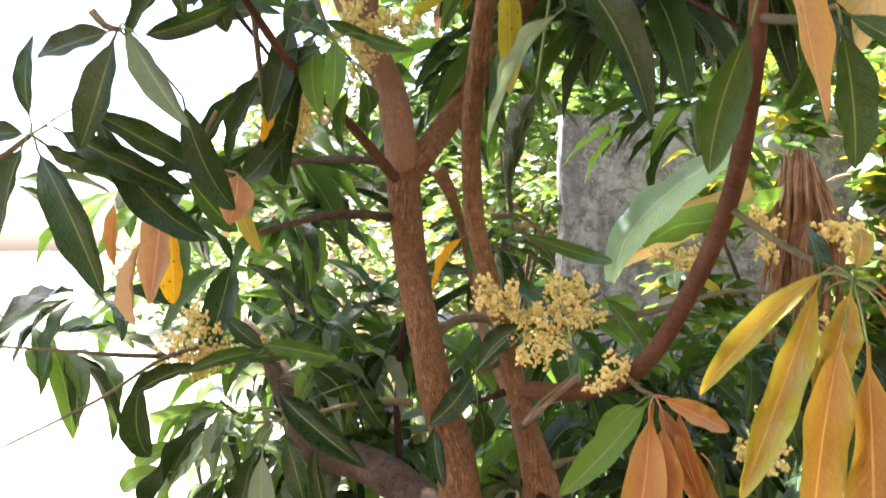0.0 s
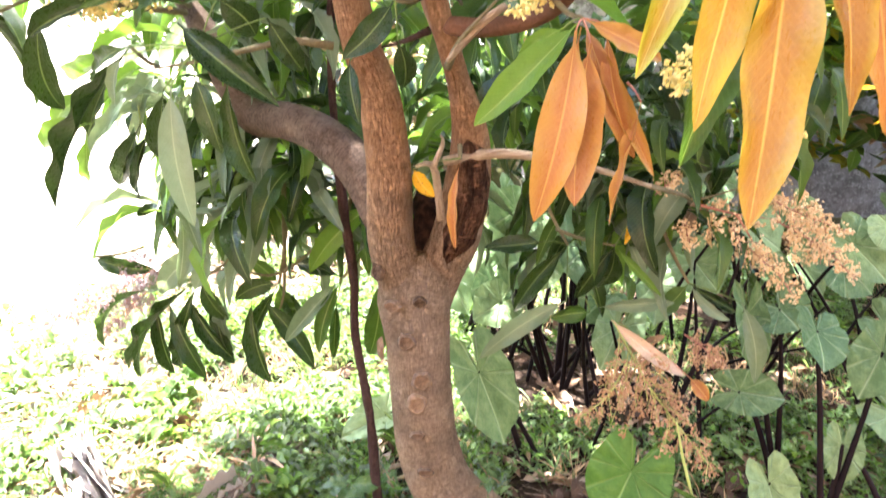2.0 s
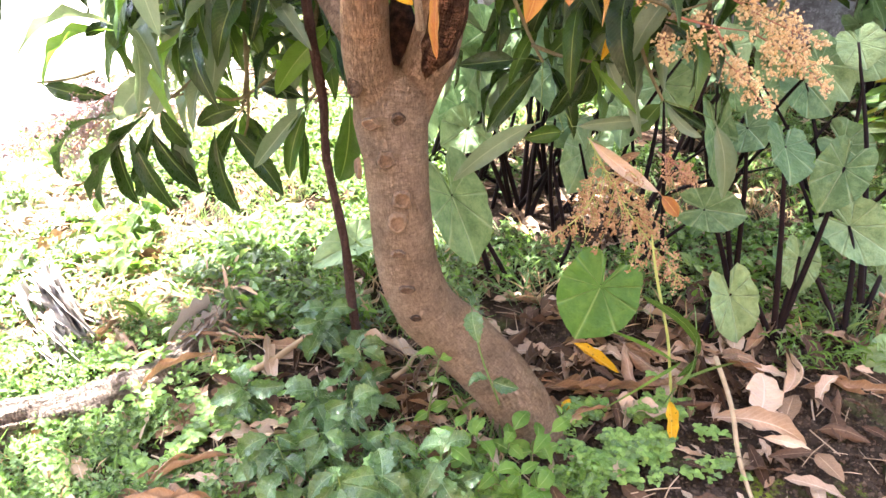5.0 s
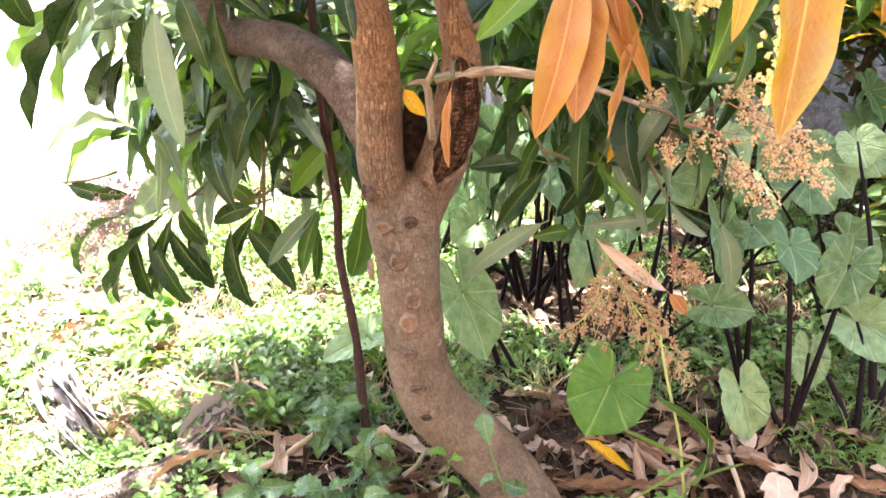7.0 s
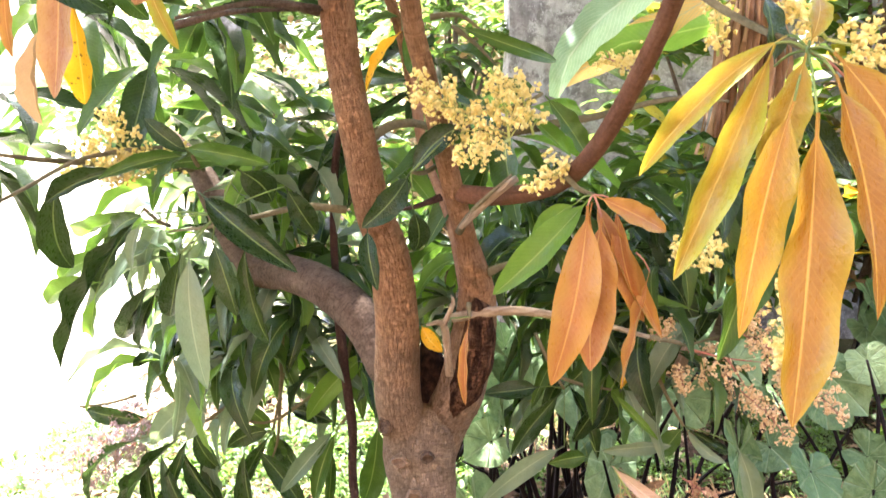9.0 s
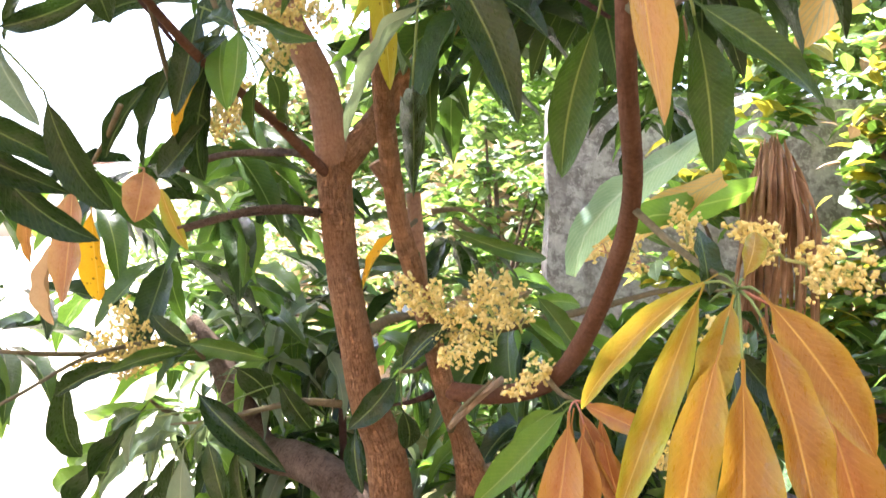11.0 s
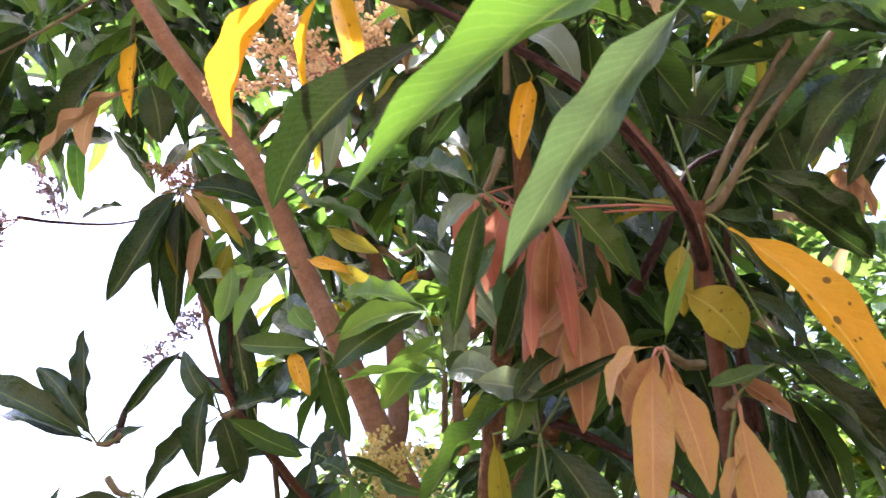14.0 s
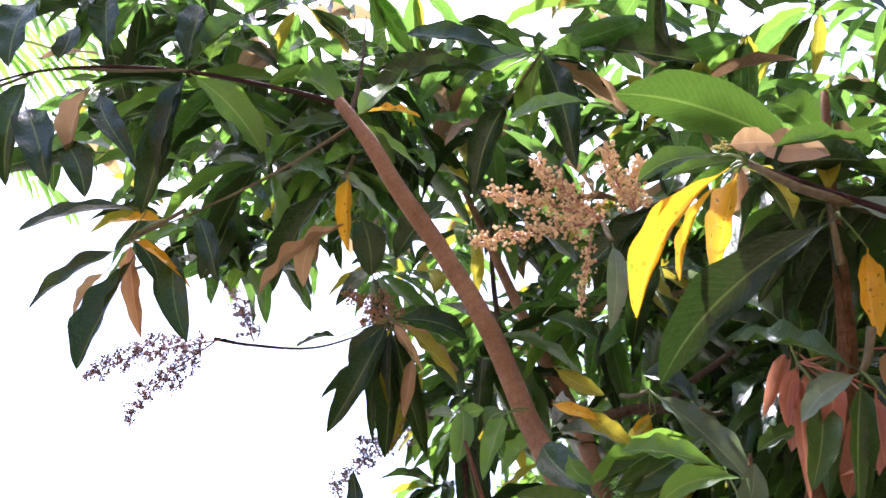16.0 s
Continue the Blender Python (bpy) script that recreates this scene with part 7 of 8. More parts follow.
VARI = "dark green variegated shrub shoot with pale flecks"
rnd = random.Random(21)
for gx, gy, h in ((-0.111, 1.150, 0.22), (-0.077, 1.332, 0.20), (-0.033, 1.436, 0.20), (0.017, 1.261, 0.25), (0.016, 1.114, 0.22), (0.082, 1.180, 0.22), (0.099, 1.069, 0.25), (-0.172, 1.226, 0.16), (-0.230, 1.447, 0.12), (-0.050, 1.218, 0.20), (0.041, 1.395, 0.20), (0.153, 1.106, 0.16), (0.067, 1.034, 0.30), (-0.004, 1.014, 0.26), (-0.083, 1.019, 0.22), (-0.116, 1.603, 0.15), (-0.038, 1.666, 0.15)):
    f = Vector((gx, gy, height(gx, gy)))
    sprig("variegated_shrub", f, f + Vector((rnd.uniform(-0.05, 0.05), rnd.uniform(-0.06, 0.03), h * 0.85)), 6, "variegated", rnd.uniform(0.055, 0.085), VARI, "shrub", int(gx * 977 + gy * 3331), "variegated shrub shoots")
sprig("variegated_shrub", (0.273, 1.260, 0.151), (0.205, 1.220, 0.405), 2, "variegated", 0.06, "variegated sprig leaning on the trunk", "shrub", 3, "variegated shrub shoots")
for gx, gy, h in ((0.317, 1.259, 0.09), (0.343, 1.241, 0.10), (0.137, 1.354, 0.20), (0.300, 1.152, 0.08), (0.258, 1.170, 0.07), (0.222, 1.248, 0.10), (0.331, 1.136, 0.06), (0.151, 1.221, 0.14)):
    f = Vector((gx, gy, height(gx, gy)))
    sprig("seedling", f, f + Vector((rnd.uniform(-0.03, 0.03), -0.02, h)), 3, "light", 0.055, "bright green broad-leaved seedling at the trunk's foot", "seedling", int(gx * 977), "bright seedlings")


def grass_tuft(foot, n, length, seed, width=0.007):
    rnd = random.Random(seed)
    plant = thing("grass_tuft", foot, "tuft of long slender green grass blades", "grass", "grass tufts")
    foot = Vector(foot)
    for _ in range(n):
        a, r = rnd.uniform(0, math.tau), rnd.uniform(0.15, 0.75)
        ln = length * rnd.uniform(0.5, 1.1)
        out = Vector((math.cos(a), math.sin(a), 0))
        base = foot + out * 0.008
        tip = base + (out * r + Vector((0, 0, 1.0))).normalized() * ln
        ob = new("blade", GRASS[rnd.randint(0, 2)])
        ob.matrix_basis = leaf_pose(base, tip, width * rnd.uniform(0.6, 1.2), rnd.uniform(-25, 25), out * -0.3 + Vector((0, 0, 1)))
        under(ob, plant)


GRASS = [leaf_mesh("blade", leaf_data(a, 0.3, 14, 2, 0.02, "blade", 0.02, t), LEAF[k]) for a, t, k in ((0.10, 0.5, "light"), (0.2, -0.6, "weed"), (0.28, 0.8, "green"))]


def sedge(foot, stalk, blades):
    """A tall grass: one yellow-green stalk and long arching blades (tip, width)."""
    plant = thing("tall_grass", foot, "tall grass with a yellow-green stalk and long arching blades", "grass")
    foot = Vector(foot)
    limb("stalk", [foot, foot.lerp(Vector(stalk[0]), 0.5), *stalk], [0.0034] * 2 + [0.003] * (len(stalk) - 1) + [0.0015], STALK_GREEN, plant, "yellow-green stalk", 7, 0.03)
    for i, (tip, width, rise) in enumerate(blades):
        ob = new("blade", GRASS[i % 3])
        ob.matrix_basis = leaf_pose(foot + Vector((0, -0.004, rise)), tip, width, 12 * (i % 3 - 1), (0, -0.6, 1))
        under(ob, plant)


sedge((0.695, 1.420, 0.0), ((0.650, 1.405, 0.190), (0.594, 1.390, 0.359), (0.570, 1.385, 0.450)),
      (((0.511, 1.370, 0.020), 0.0075, 0.11), ((0.685, 1.390, 0.285), 0.009, 0.05), ((0.570, 1.385, 0.310), 0.007, 0.07), ((0.522, 1.400, 0.215), 0.007, 0.10), ((0.790, 1.360, 0.150), 0.006, 0.04), ((0.640, 1.340, 0.060), 0.006, 0.02)))
grass_tuft((1.424, 1.950, 0.000), 22, 0.2, 2, 0.005)
grass_tuft((1.424, 2.154, 0.000), 22, 0.2, 3, 0.005)
grass_tuft((0.017, 1.951, 0.000), 22, 0.13, 5, 0.004)
grass_tuft((-0.530, 1.763, 0.000), 16, 0.12, 6, 0.004)


def weeds(name, n, area, size, mix, seed, clear=0.0, label="", slim=(0.45, 0.75), rise=(-0.3, 1.1), shape="oval", lift=0.05):
    """Low weeds: thousands of small leaves in patches."""
    rnd = random.Random(seed)
    (x0, x1), (y0, y1) = area
    poses, kinds = [], []
    while len(poses) < n:
        x, y = rnd.uniform(x0, x1), rnd.uniform(y0, y1)
        dense = noise.noise(Vector((x * 2.3, y * 2.3, seed))) + 0.35 * noise.noise(Vector((x * 9, y * 9, seed)))
        if dense < clear or (x < -0.35 and y > 1.9 and rnd.random() < min(0.82, (-0.35 - x) * 1.2 + (y - 1.9) * 0.3)):
            continue
        big = rnd.uniform(0.7, 1.0 + 1.2 * min(max(dense, 0.0), 0.6))
        tone = rnd.choice(mix)
        for _ in range(rnd.randint(3, 7)):
            a = rnd.uniform(0, math.tau)
            length = rnd.uniform(*size) * big
            p = Vector((x + rnd.gauss(0, 0.012), y + rnd.gauss(0, 0.012), height(x, y) + rnd.uniform(0.004, lift) * big))
            d = Vector((math.cos(a), math.sin(a), rnd.uniform(*rise))).normalized()
            poses.append([list(r) for r in leaf_pose(p, p + d * length, length * rnd.uniform(*slim), rnd.uniform(-30, 30), (0, 0, 1))])
            kinds.append(tone)
    ob = leaf_stuff(name, poses, kinds, leaf_data(0.12, 0.6, 3, 2, 0.05, shape, 0.5 if shape == "oval" else 0.0))
    return tagged(ob, label, "weeds", kind="stuff")


weeds("ground_weeds", 34000, ((-1.3, 0.3), (1.72, 3.6)), (0.014, 0.036), ["weed", "weed", "light", "bush", "grey"], 2.0, -0.16, "low green weeds covering the soil in patches", (0.28, 0.55))
weeds("ground_weeds", 15000, ((-0.95, 0.2), (0.95, 1.78)), (0.008, 0.02), ["weed", "weed", "light", "bush", "green"], 3.0, 0.02, "sparse small green weeds between dry litter", (0.3, 0.7))
weeds("grass_blades", 12000, ((-1.3, 0.3), (0.95, 3.6)), (0.025, 0.075), ["weed", "light", "bush", "tan"], 12.0, -0.02, "thin green grass blades among the weeds", (0.04, 0.09), (0.2, 1.6), "lance", 0.01)
weeds("ground_weeds", 24000, ((0.3, 2.6), (1.75, 4.1)), (0.012, 0.034), ["weed", "green", "light", "weed"], 6.0, 0.04, "low green weeds under the taro plants", (0.28, 0.55))
weeds("grass_blades", 6000, ((0.4, 2.4), (1.6, 3.6)), (0.03, 0.10), ["weed", "green", "tan"], 14.0, 0.0, "thin grass blades under the taro plants", (0.03, 0.07), (0.2, 1.6), "lance", 0.01)
weeds("ground_weeds", 2500, ((-2.2, -0.6), (1.5, 2.9)), (0.02, 0.05), ["weed", "light", "bush"], 7.0, 0.05, "low pale weeds in the sun")

weeds("dry_straw", 4200, ((-1.5, -0.30), (1.50, 3.3)), (0.04, 0.13), ["tan", "dry", "dry", "weed"], 16.0, -0.15, "pale dry straw lying among the weeds", (0.03, 0.10), (-0.12, 0.35), "lance", 0.03)

weeds("ground_weeds", 1500, ((0.42, 0.80), (1.12, 1.80)), (0.008, 0.022), ["weed", "light", "clover"], 21.0, 0.12, "sparse small weeds on the bare soil", (0.3, 0.6))

weeds("ground_weeds", 800, ((0.98, 1.34), (1.48, 1.80)), (0.018, 0.040), ["weed", "light"], 31.0, -0.1, "slender-leaved green weeds on the bare soil", (0.14, 0.24), (0.0, 0.8))


def clover(spots, seed, label):
    """Clover: three round leaflets on each thin stalk, in patches (place, radius, count)."""
    rnd = random.Random(seed)
    poses, kinds = [], []
    for (cx, cy, _), radius, n in spots:
        for _ in range(n):
            x, y = cx + rnd.gauss(0, radius), cy + rnd.gauss(0, radius)
            if noise.noise(Vector((x * 14, y * 14, seed))) < 0.0:
                continue
            c = Vector((x, y, height(x, y) + rnd.uniform(0.01, 0.035)))
            lean = Vector((rnd.uniform(-0.5, 0.5), rnd.uniform(-0.5, 0.3), 1))
            turn, size = rnd.uniform(0, math.tau), rnd.uniform(0.008, 0.0165)
            tone = "clover" if rnd.random() < 0.7 else "weed"
            for j in range(3):
                w = turn + j * math.tau / 3
                d = Vector((math.cos(w), math.sin(w), rnd.uniform(-0.25, 0.1)))
                poses.append([list(r) for r in leaf_pose(c, c + d * size, size * 0.95, rnd.uniform(-12, 12), lean)])
                kinds.append(tone)
    ob = leaf_stuff("clover", poses, kinds, leaf_data(0.04, 0.4, 4, 2, 0.03, "oval", 0.3))
    return tagged(ob, label, "clover", kind="stuff")


clover([((0.512, 1.280, 0.000), 0.05, 420), ((0.597, 1.363, 0.000), 0.04, 260), ((0.417, 1.175, 0.000), 0.04, 200), ((0.247, 1.170, 0.000), 0.05, 260), ((0.639, 1.256, 0.000), 0.03, 120), ((0.774, 1.390, 0.000), 0.02, 40), ((0.540, 1.300, 0.000), 0.06, 420), ((0.660, 1.330, 0.000), 0.05, 260), ((0.704, 1.235, 0.000), 0.03, 100), ((0.157, 1.147, 0.000), 0.05, 200)], 1, "bright green clover patch at the trunk's foot")
weeds("ground_weeds", 800, ((-0.98, -0.36), (1.30, 1.72)), (0.010, 0.022), ["weed", "light", "clover", "bush"], 23.0, -0.05, "low green weeds growing over the log", (0.3, 0.6), (-0.2, 1.2), "oval", 0.05)
clover([((-0.600, 1.290, 0.000), 0.07, 700), ((-0.480, 1.330, 0.000), 0.07, 750), ((-0.640, 1.240, 0.000), 0.06, 500), ((-0.380, 1.400, 0.000), 0.06, 500), ((-0.380, 1.230, 0.000), 0.06, 350), ((-0.260, 1.400, 0.000), 0.06, 300), ((-0.560, 1.620, 0.000), 0.06, 300), ((-0.300, 1.560, 0.000), 0.04, 160)], 2, "dull green clover patch beside the log")


# ---- litter ----
CURLED = [leaf_mesh("dry_leaf", leaf_data(a, w, 18, 8, 0.06, "lance", 0.0, t, n, c, b), LEAF[k]) for n, (a, t, c, b, w, k) in enumerate((
    (0.05, 0.7, 1.6, 0.25, 3.2, "dry"), (0.09, -1.1, -1.4, -0.30, 2.4, "dry"), (0.03, 0.4, 0.8, 0.10, 3.6, "drypale"), (-0.04, 0.9, 2.2, 0.30, 2.6, "drypale"), (0.10, 1.3, 2.6, -0.20, 2.2, "dry"),
    (-0.03, 0.7, 1.5, 0.25, 3.4, "drydark"), (0.07, -1.0, 1.2, -0.30, 2.8, "drypale"), (0.04, 0.9, 2.0, 0.10, 3.6, "drydark"), (-0.06, -1.2, 2.3, 0.20, 2.6, "dry"), (0.06, 0.7, -1.8, -0.20, 3.2, "drydark")))]
rnd = random.Random(77)


def dry_leaf(at, length, width, turn, n, tilt=0.0, label="curled dry brown leaf lying on the soil"):
    ob = new("dry_leaf", CURLED[n % len(CURLED)])
    d = Vector((math.cos(radians(turn)), math.sin(radians(turn)), tilt))
    p = Vector(at) + Vector((0, 0, 0.006)) - d * length / 2
    p.z = max(p.z, height(p.x, p.y) + 0.004)
    ob.matrix_basis = leaf_pose(p, p + d * length, width, rnd.uniform(-25, 25), (0, 0, 1))
    return tagged(ob, label, "dry leaf", "dry leaves on the ground")


for i in range(320):
    if i < 60:
        x, y = rnd.uniform(0.35, 1.0), rnd.uniform(1.34, 1.62)
    elif i < 150:
        x, y = rnd.uniform(0.35, 1.4), rnd.uniform(1.4, 2.1)
    elif i < 205:
        x, y = rnd.gauss(0.08, 0.14), rnd.gauss(1.42, 0.16)
    elif i < 245:
        x, y = rnd.uniform(-1.0, -0.45), rnd.uniform(1.3, 2.3)
    else:
        x, y = rnd.uniform(-0.6, 0.2), rnd.uniform(0.98, 1.7) if i < 285 else rnd.uniform(0.98, 1.3)
    if x > 0.78 and y < 1.52 and i % 6:
        continue
    big = rnd.choice((0.35, 0.5, 0.6, 0.7, 0.85, 1.1))
    dry_leaf((x, y, height(x, y) + rnd.uniform(0, 0.02)), 0.17 * big, rnd.uniform(0.028, 0.060) * big, rnd.uniform(0, 360), rnd.randint(0, 9), rnd.uniform(-0.15, 0.3))
PALE = "pale pinkish dry leaf, curled up"


def laid_leaf(a, b, width, n, roll=0.0, label=PALE):
    """A dry leaf that lies from a to b, a little above the soil."""
    ob = new("dry_leaf", CURLED[n])
    a, b = (Vector((x, y, height(x, y) + z)) for x, y, z in (a, b))
    ob.matrix_basis = leaf_pose(a, b, width, roll, (0, -0.2, 1))
    return tagged(ob, label, "dry leaf", "dry leaves on the ground")


LONG = "long brown dry leaf lying flat on the litter"
CRUMPLED = "crumpled grey-brown dry leaf on bare soil"
laid_leaf((0.856, 1.335, 0.020), (0.910, 1.455, 0.040), 0.085, 2, 8, "broad pale round dry leaf on the litter")
laid_leaf((0.944, 1.410, 0.012), (0.985, 1.500, 0.060), 0.080, 3, -20, "folded orange-tan dry leaf standing on edge")
laid_leaf((0.740, 1.338, 0.030), (0.930, 1.258, 0.010), 0.050, 6, 15)
laid_leaf((0.770, 1.580, 0.020), (0.800, 1.338, 0.018), 0.062, 7, 10, LONG)
laid_leaf((0.420, 1.460, 0.026), (0.664, 1.438, 0.022), 0.042, 0, 12, LONG)
laid_leaf((1.050, 1.462, 0.020), (1.215, 1.400, 0.020), 0.070, 8, 10, LONG)
laid_leaf((0.842, 1.548, 0.022), (0.935, 1.480, 0.014), 0.040, 1, 0, LONG)
laid_leaf((0.596, 1.596, 0.022), (0.705, 1.520, 0.020), 0.045, 4, 0, LONG)
laid_leaf((0.744, 1.656, 0.020), (0.842, 1.622, 0.022), 0.040, 0, 0)
laid_leaf((0.459, 1.455, 0.020), (0.474, 1.582, 0.035), 0.040, 8, 30)
laid_leaf((0.428, 1.346, 0.018), (0.545, 1.378, 0.024), 0.032, 4, 0, LONG)
laid_leaf((0.656, 1.275, 0.014), (0.710, 1.236, 0.012), 0.030, 3)
laid_leaf((0.970, 1.298, 0.012), (1.060, 1.244, 0.020), 0.060, 9, 20, CRUMPLED)
laid_leaf((1.064, 1.400, 0.030), (1.014, 1.305, 0.010), 0.038, 9, -25, CRUMPLED)
laid_leaf((0.986, 1.422, 0.020), (1.096, 1.442, 0.030), 0.040, 8, 20, CRUMPLED)
laid_leaf((1.000, 1.352, 0.012), (1.078, 1.424, 0.040), 0.030, 6, -30)
dry_leaf((0.410, 1.847, 0.000), 0.14, 0.04, 10, 2, 0.0, PALE)
dry_leaf((-0.773, 1.597, 0.030), 0.10, 0.075, 100, 2, 0.35, PALE)
dry_leaf((-0.405, 1.520, 0.052), 0.17, 0.045, 32, 4, 0.15, "curled brown dry leaf lying over the log")
dry_leaf((-0.395, 1.420, 0.020), 0.09, 0.05, 20, 0, 0.2, "curled brown dry leaf beside the log")
yl = new("fallen_leaf", leaf_variant("yellow", 0.12, 1))
yl.matrix_basis = leaf_pose((0.503, 1.606, 0.034), (0.590, 1.492, 0.026), 0.026, 10, (0, -0.3, 1))
tagged(yl, "fallen yellow leaf lying on dry litter", "fallen leaf", "fallen yellow leaves")
for a, b in (((0.430, 1.387, 0.020), (0.471, 1.403, 0.020)), ((0.670, 1.380, 0.040), (0.634, 1.250, 0.014))):
    yl = new("fallen_leaf", leaf_variant("yellow", 0.12, 2))
    yl.matrix_basis = leaf_pose(a, b, 0.028, 0, (0, -0.5, 1))
    tagged(yl, "fallen yellow leaf on the ground", "fallen leaf", "fallen yellow leaves")


def litter_stuff():
    r = random.Random(5)
    poses, kinds = [], []
    for _ in range(2600):
        x, y = r.uniform(-1.1, 2.2), r.uniform(0.9, 4.0)
        if x > 0.95 and y < 1.45 and r.random() < 0.7:
            continue
        a = r.uniform(0, math.tau)
        length = r.uniform(0.03, 0.12)
        p = Vector((x, y, height(x, y) + r.uniform(0.003, 0.02)))
        d = Vector((math.cos(a), math.sin(a), r.uniform(-0.1, 0.25)))
        poses.append([list(q) for q in leaf_pose(p, p + d * length, length * r.uniform(0.2, 0.5), r.uniform(-30, 30), (0, 0, 1))])
        kinds.append(r.choice(["dry", "drydark", "drydark", "drypale"]))
    ob = leaf_stuff("leaf_litter", poses, kinds, leaf_data(0.06, 2.4, 8, 4, 0.03, "lance", 0.0, 0.5, 3, 0.6))
    return tagged(ob, "scattered small dry leaves and chips", "leaf litter", kind="stuff")


litter_stuff()


def soil_crumbs(n, area, seed):
    """Clods and crumbs lying on the bare soil."""
    r = random.Random(seed)
    base = [Vector(v) for v in ((1, 0, 0), (-1, 0, 0), (0, 1, 0), (0, -1, 0), (0, 0, 1), (0, 0, -1))]
    facets = ((0, 2, 4), (2, 1, 4), (1, 3, 4), (3, 0, 4), (2, 0, 5), (1, 2, 5), (3, 1, 5), (0, 3, 5))
    vs, fs = [], []
    (x0, x1), (y0, y1) = area
    for _ in range(n):
        x, y = r.uniform(x0, x1), r.uniform(y0, y1)
        size = 0.0016 + 0.0055 * r.random() ** 3
        turn, o = Euler((r.uniform(0, 3), r.uniform(0, 3), 0)).to_matrix(), len(vs)
        c = Vector((x, y, height(x, y) + size * 0.3))
        vs += [tuple(c + turn @ (v * size * r.uniform(0.6, 1.3))) for v in base]
        fs += [tuple(a + o for a in f) for f in facets]
    me = bpy.data.meshes.new("soil_crumbs")
    me.from_pydata(vs, [], fs)
    me.materials.append(CRUMB)
    return tagged(new("soil_crumbs", me), "brown crumbs and clods of soil", "soil", kind="stuff")


CRUMB = plain("soil_crumb", (0.016, 0.011, 0.008), (0.13, 0.092, 0.064), 60.0, 0.95, 0.6, 0.0, 0.04)
soil_crumbs(9000, ((0.45, 1.45), (1.0, 1.75)), 3)
soil_crumbs(4000, ((-0.5, 0.45), (1.0, 1.7)), 4)


def twig_bits(n, area, seed):
    """Short broken bits of twig and straw strewn over the litter."""
    r = random.Random(seed)
    (x0, x1), (y0, y1) = area
    bm = bmesh.new()
    for _ in range(n):
        x, y, a, ln = r.uniform(x0, x1), r.uniform(y0, y1), r.uniform(0, math.tau), r.uniform(0.02, 0.11)
        p = Vector((x, y, height(x, y) + r.uniform(0.003, 0.022)))
        q = p + Vector((math.cos(a), math.sin(a), r.uniform(-0.1, 0.2))) * ln
        tube_bm([p, p.lerp(q, 0.5) + Vector((r.uniform(-1, 1), r.uniform(-1, 1), 0.5)) * ln * 0.05, q], [r.uniform(0.0008, 0.0022)] * 3, 4, 0.05, bm=bm)
    return tagged(part("twig_bits", bm, TWIG_BITS), "short broken bits of dry twig on the ground", "twigs", kind="stuff")


TWIG_BITS = plain("dry_twig_bits", (0.09, 0.058, 0.036), (0.56, 0.43, 0.29), 12.0, 0.85, 0.4, 0.0, 0.1)
twig_bits(420, ((-0.9, 1.4), (1.0, 2.1)), 6)
twig_bits(260, ((-0.35, 0.35), (1.0, 1.8)), 8)


def stick(a, b, r, mat, label, sag=0.0):
    a, b = Vector(a), Vector(b)
    ob = limb("stick", [a, a.lerp(b, 0.35) + Vector((0.006, 0, sag)), a.lerp(b, 0.7) + Vector((-0.006, 0.004, sag)), b], [r, r * 0.95, r * 0.85, r * 0.6], mat, None, "", 8, 0.03, 0.1)
    return tagged(ob, label, "stick", "sticks on the ground")


stick((0.814, 1.493, 0.060), (0.745, 1.080, 0.010), 0.006, STRAW, "pale straight dry stick leaning on litter")
stick((-0.267, 1.533, 0.025), (-0.073, 1.681, 0.050), 0.0085, STRAW, "pale dry stick lying across the weeds")
stick((-0.095, 1.756, 0.020), (0.030, 1.862, 0.035), 0.010, BARK_PALE, "brown dry stick lying in litter")
stick((-0.080, 1.722, 0.020), (0.042, 1.818, 0.030), 0.007, STRAW, "pale dry stick lying in litter")
stick((-0.870, 1.745, 0.030), (-0.677, 1.630, 0.035), 0.011, BARK_LOG, "grey weathered stick lying over the dry sheaths")
stick((-0.290, 1.180, 0.020), (-0.215, 1.215, 0.030), 0.008, BARK_PALE, "orange-brown dry stick under the shrub")
stick((-0.505, 1.820, 0.020), (-0.399, 1.777, 0.020), 0.008, BARK_PALE, "short brown stick among the weeds")
stick((-0.383, 1.163, 0.012), (-0.284, 1.192, 0.015), 0.009, BARK_PALE, "short orange-brown stick among weeds")
stick((1.127, 1.285, 0.010), (1.018, 1.084, 0.010), 0.007, STRAW, "pale dry stick on bare soil")
stick((0.073, 1.514, 0.020), (0.150, 1.590, 0.035), 0.006, STRAW, "thin pale stick on the litter")
stick((0.076, 1.318, 0.020), (0.151, 1.391, 0.030), 0.006, BARK_PALE, "thin brown stick on the litter")
stick((0.428, 1.347, 0.015), (0.509, 1.373, 0.020), 0.009, STRAW, "short pale stick beside the trunk")

LOG = "grey-brown weathered log half sunk among weeds"
log = part("log", tube_bm([(-0.95, 1.320, 0.018), (-0.83, 1.358, 0.026), (-0.74, 1.395, 0.028), (-0.64, 1.430, 0.028), (-0.53, 1.490, 0.024), (-0.450, 1.560, 0.016), (-0.405, 1.655, 0.014), (-0.335, 1.790, 0.026), (-0.275, 1.900, 0.028), (-0.245, 1.950, 0.020)],
                          [0.056, 0.056, 0.052, 0.048, 0.045, 0.042, 0.041, 0.043, 0.042, 0.030], 44, 0.010, 0.22, seed=3.0, ridge=0.30), BARK_LOG)
tagged(log, LOG, "log")


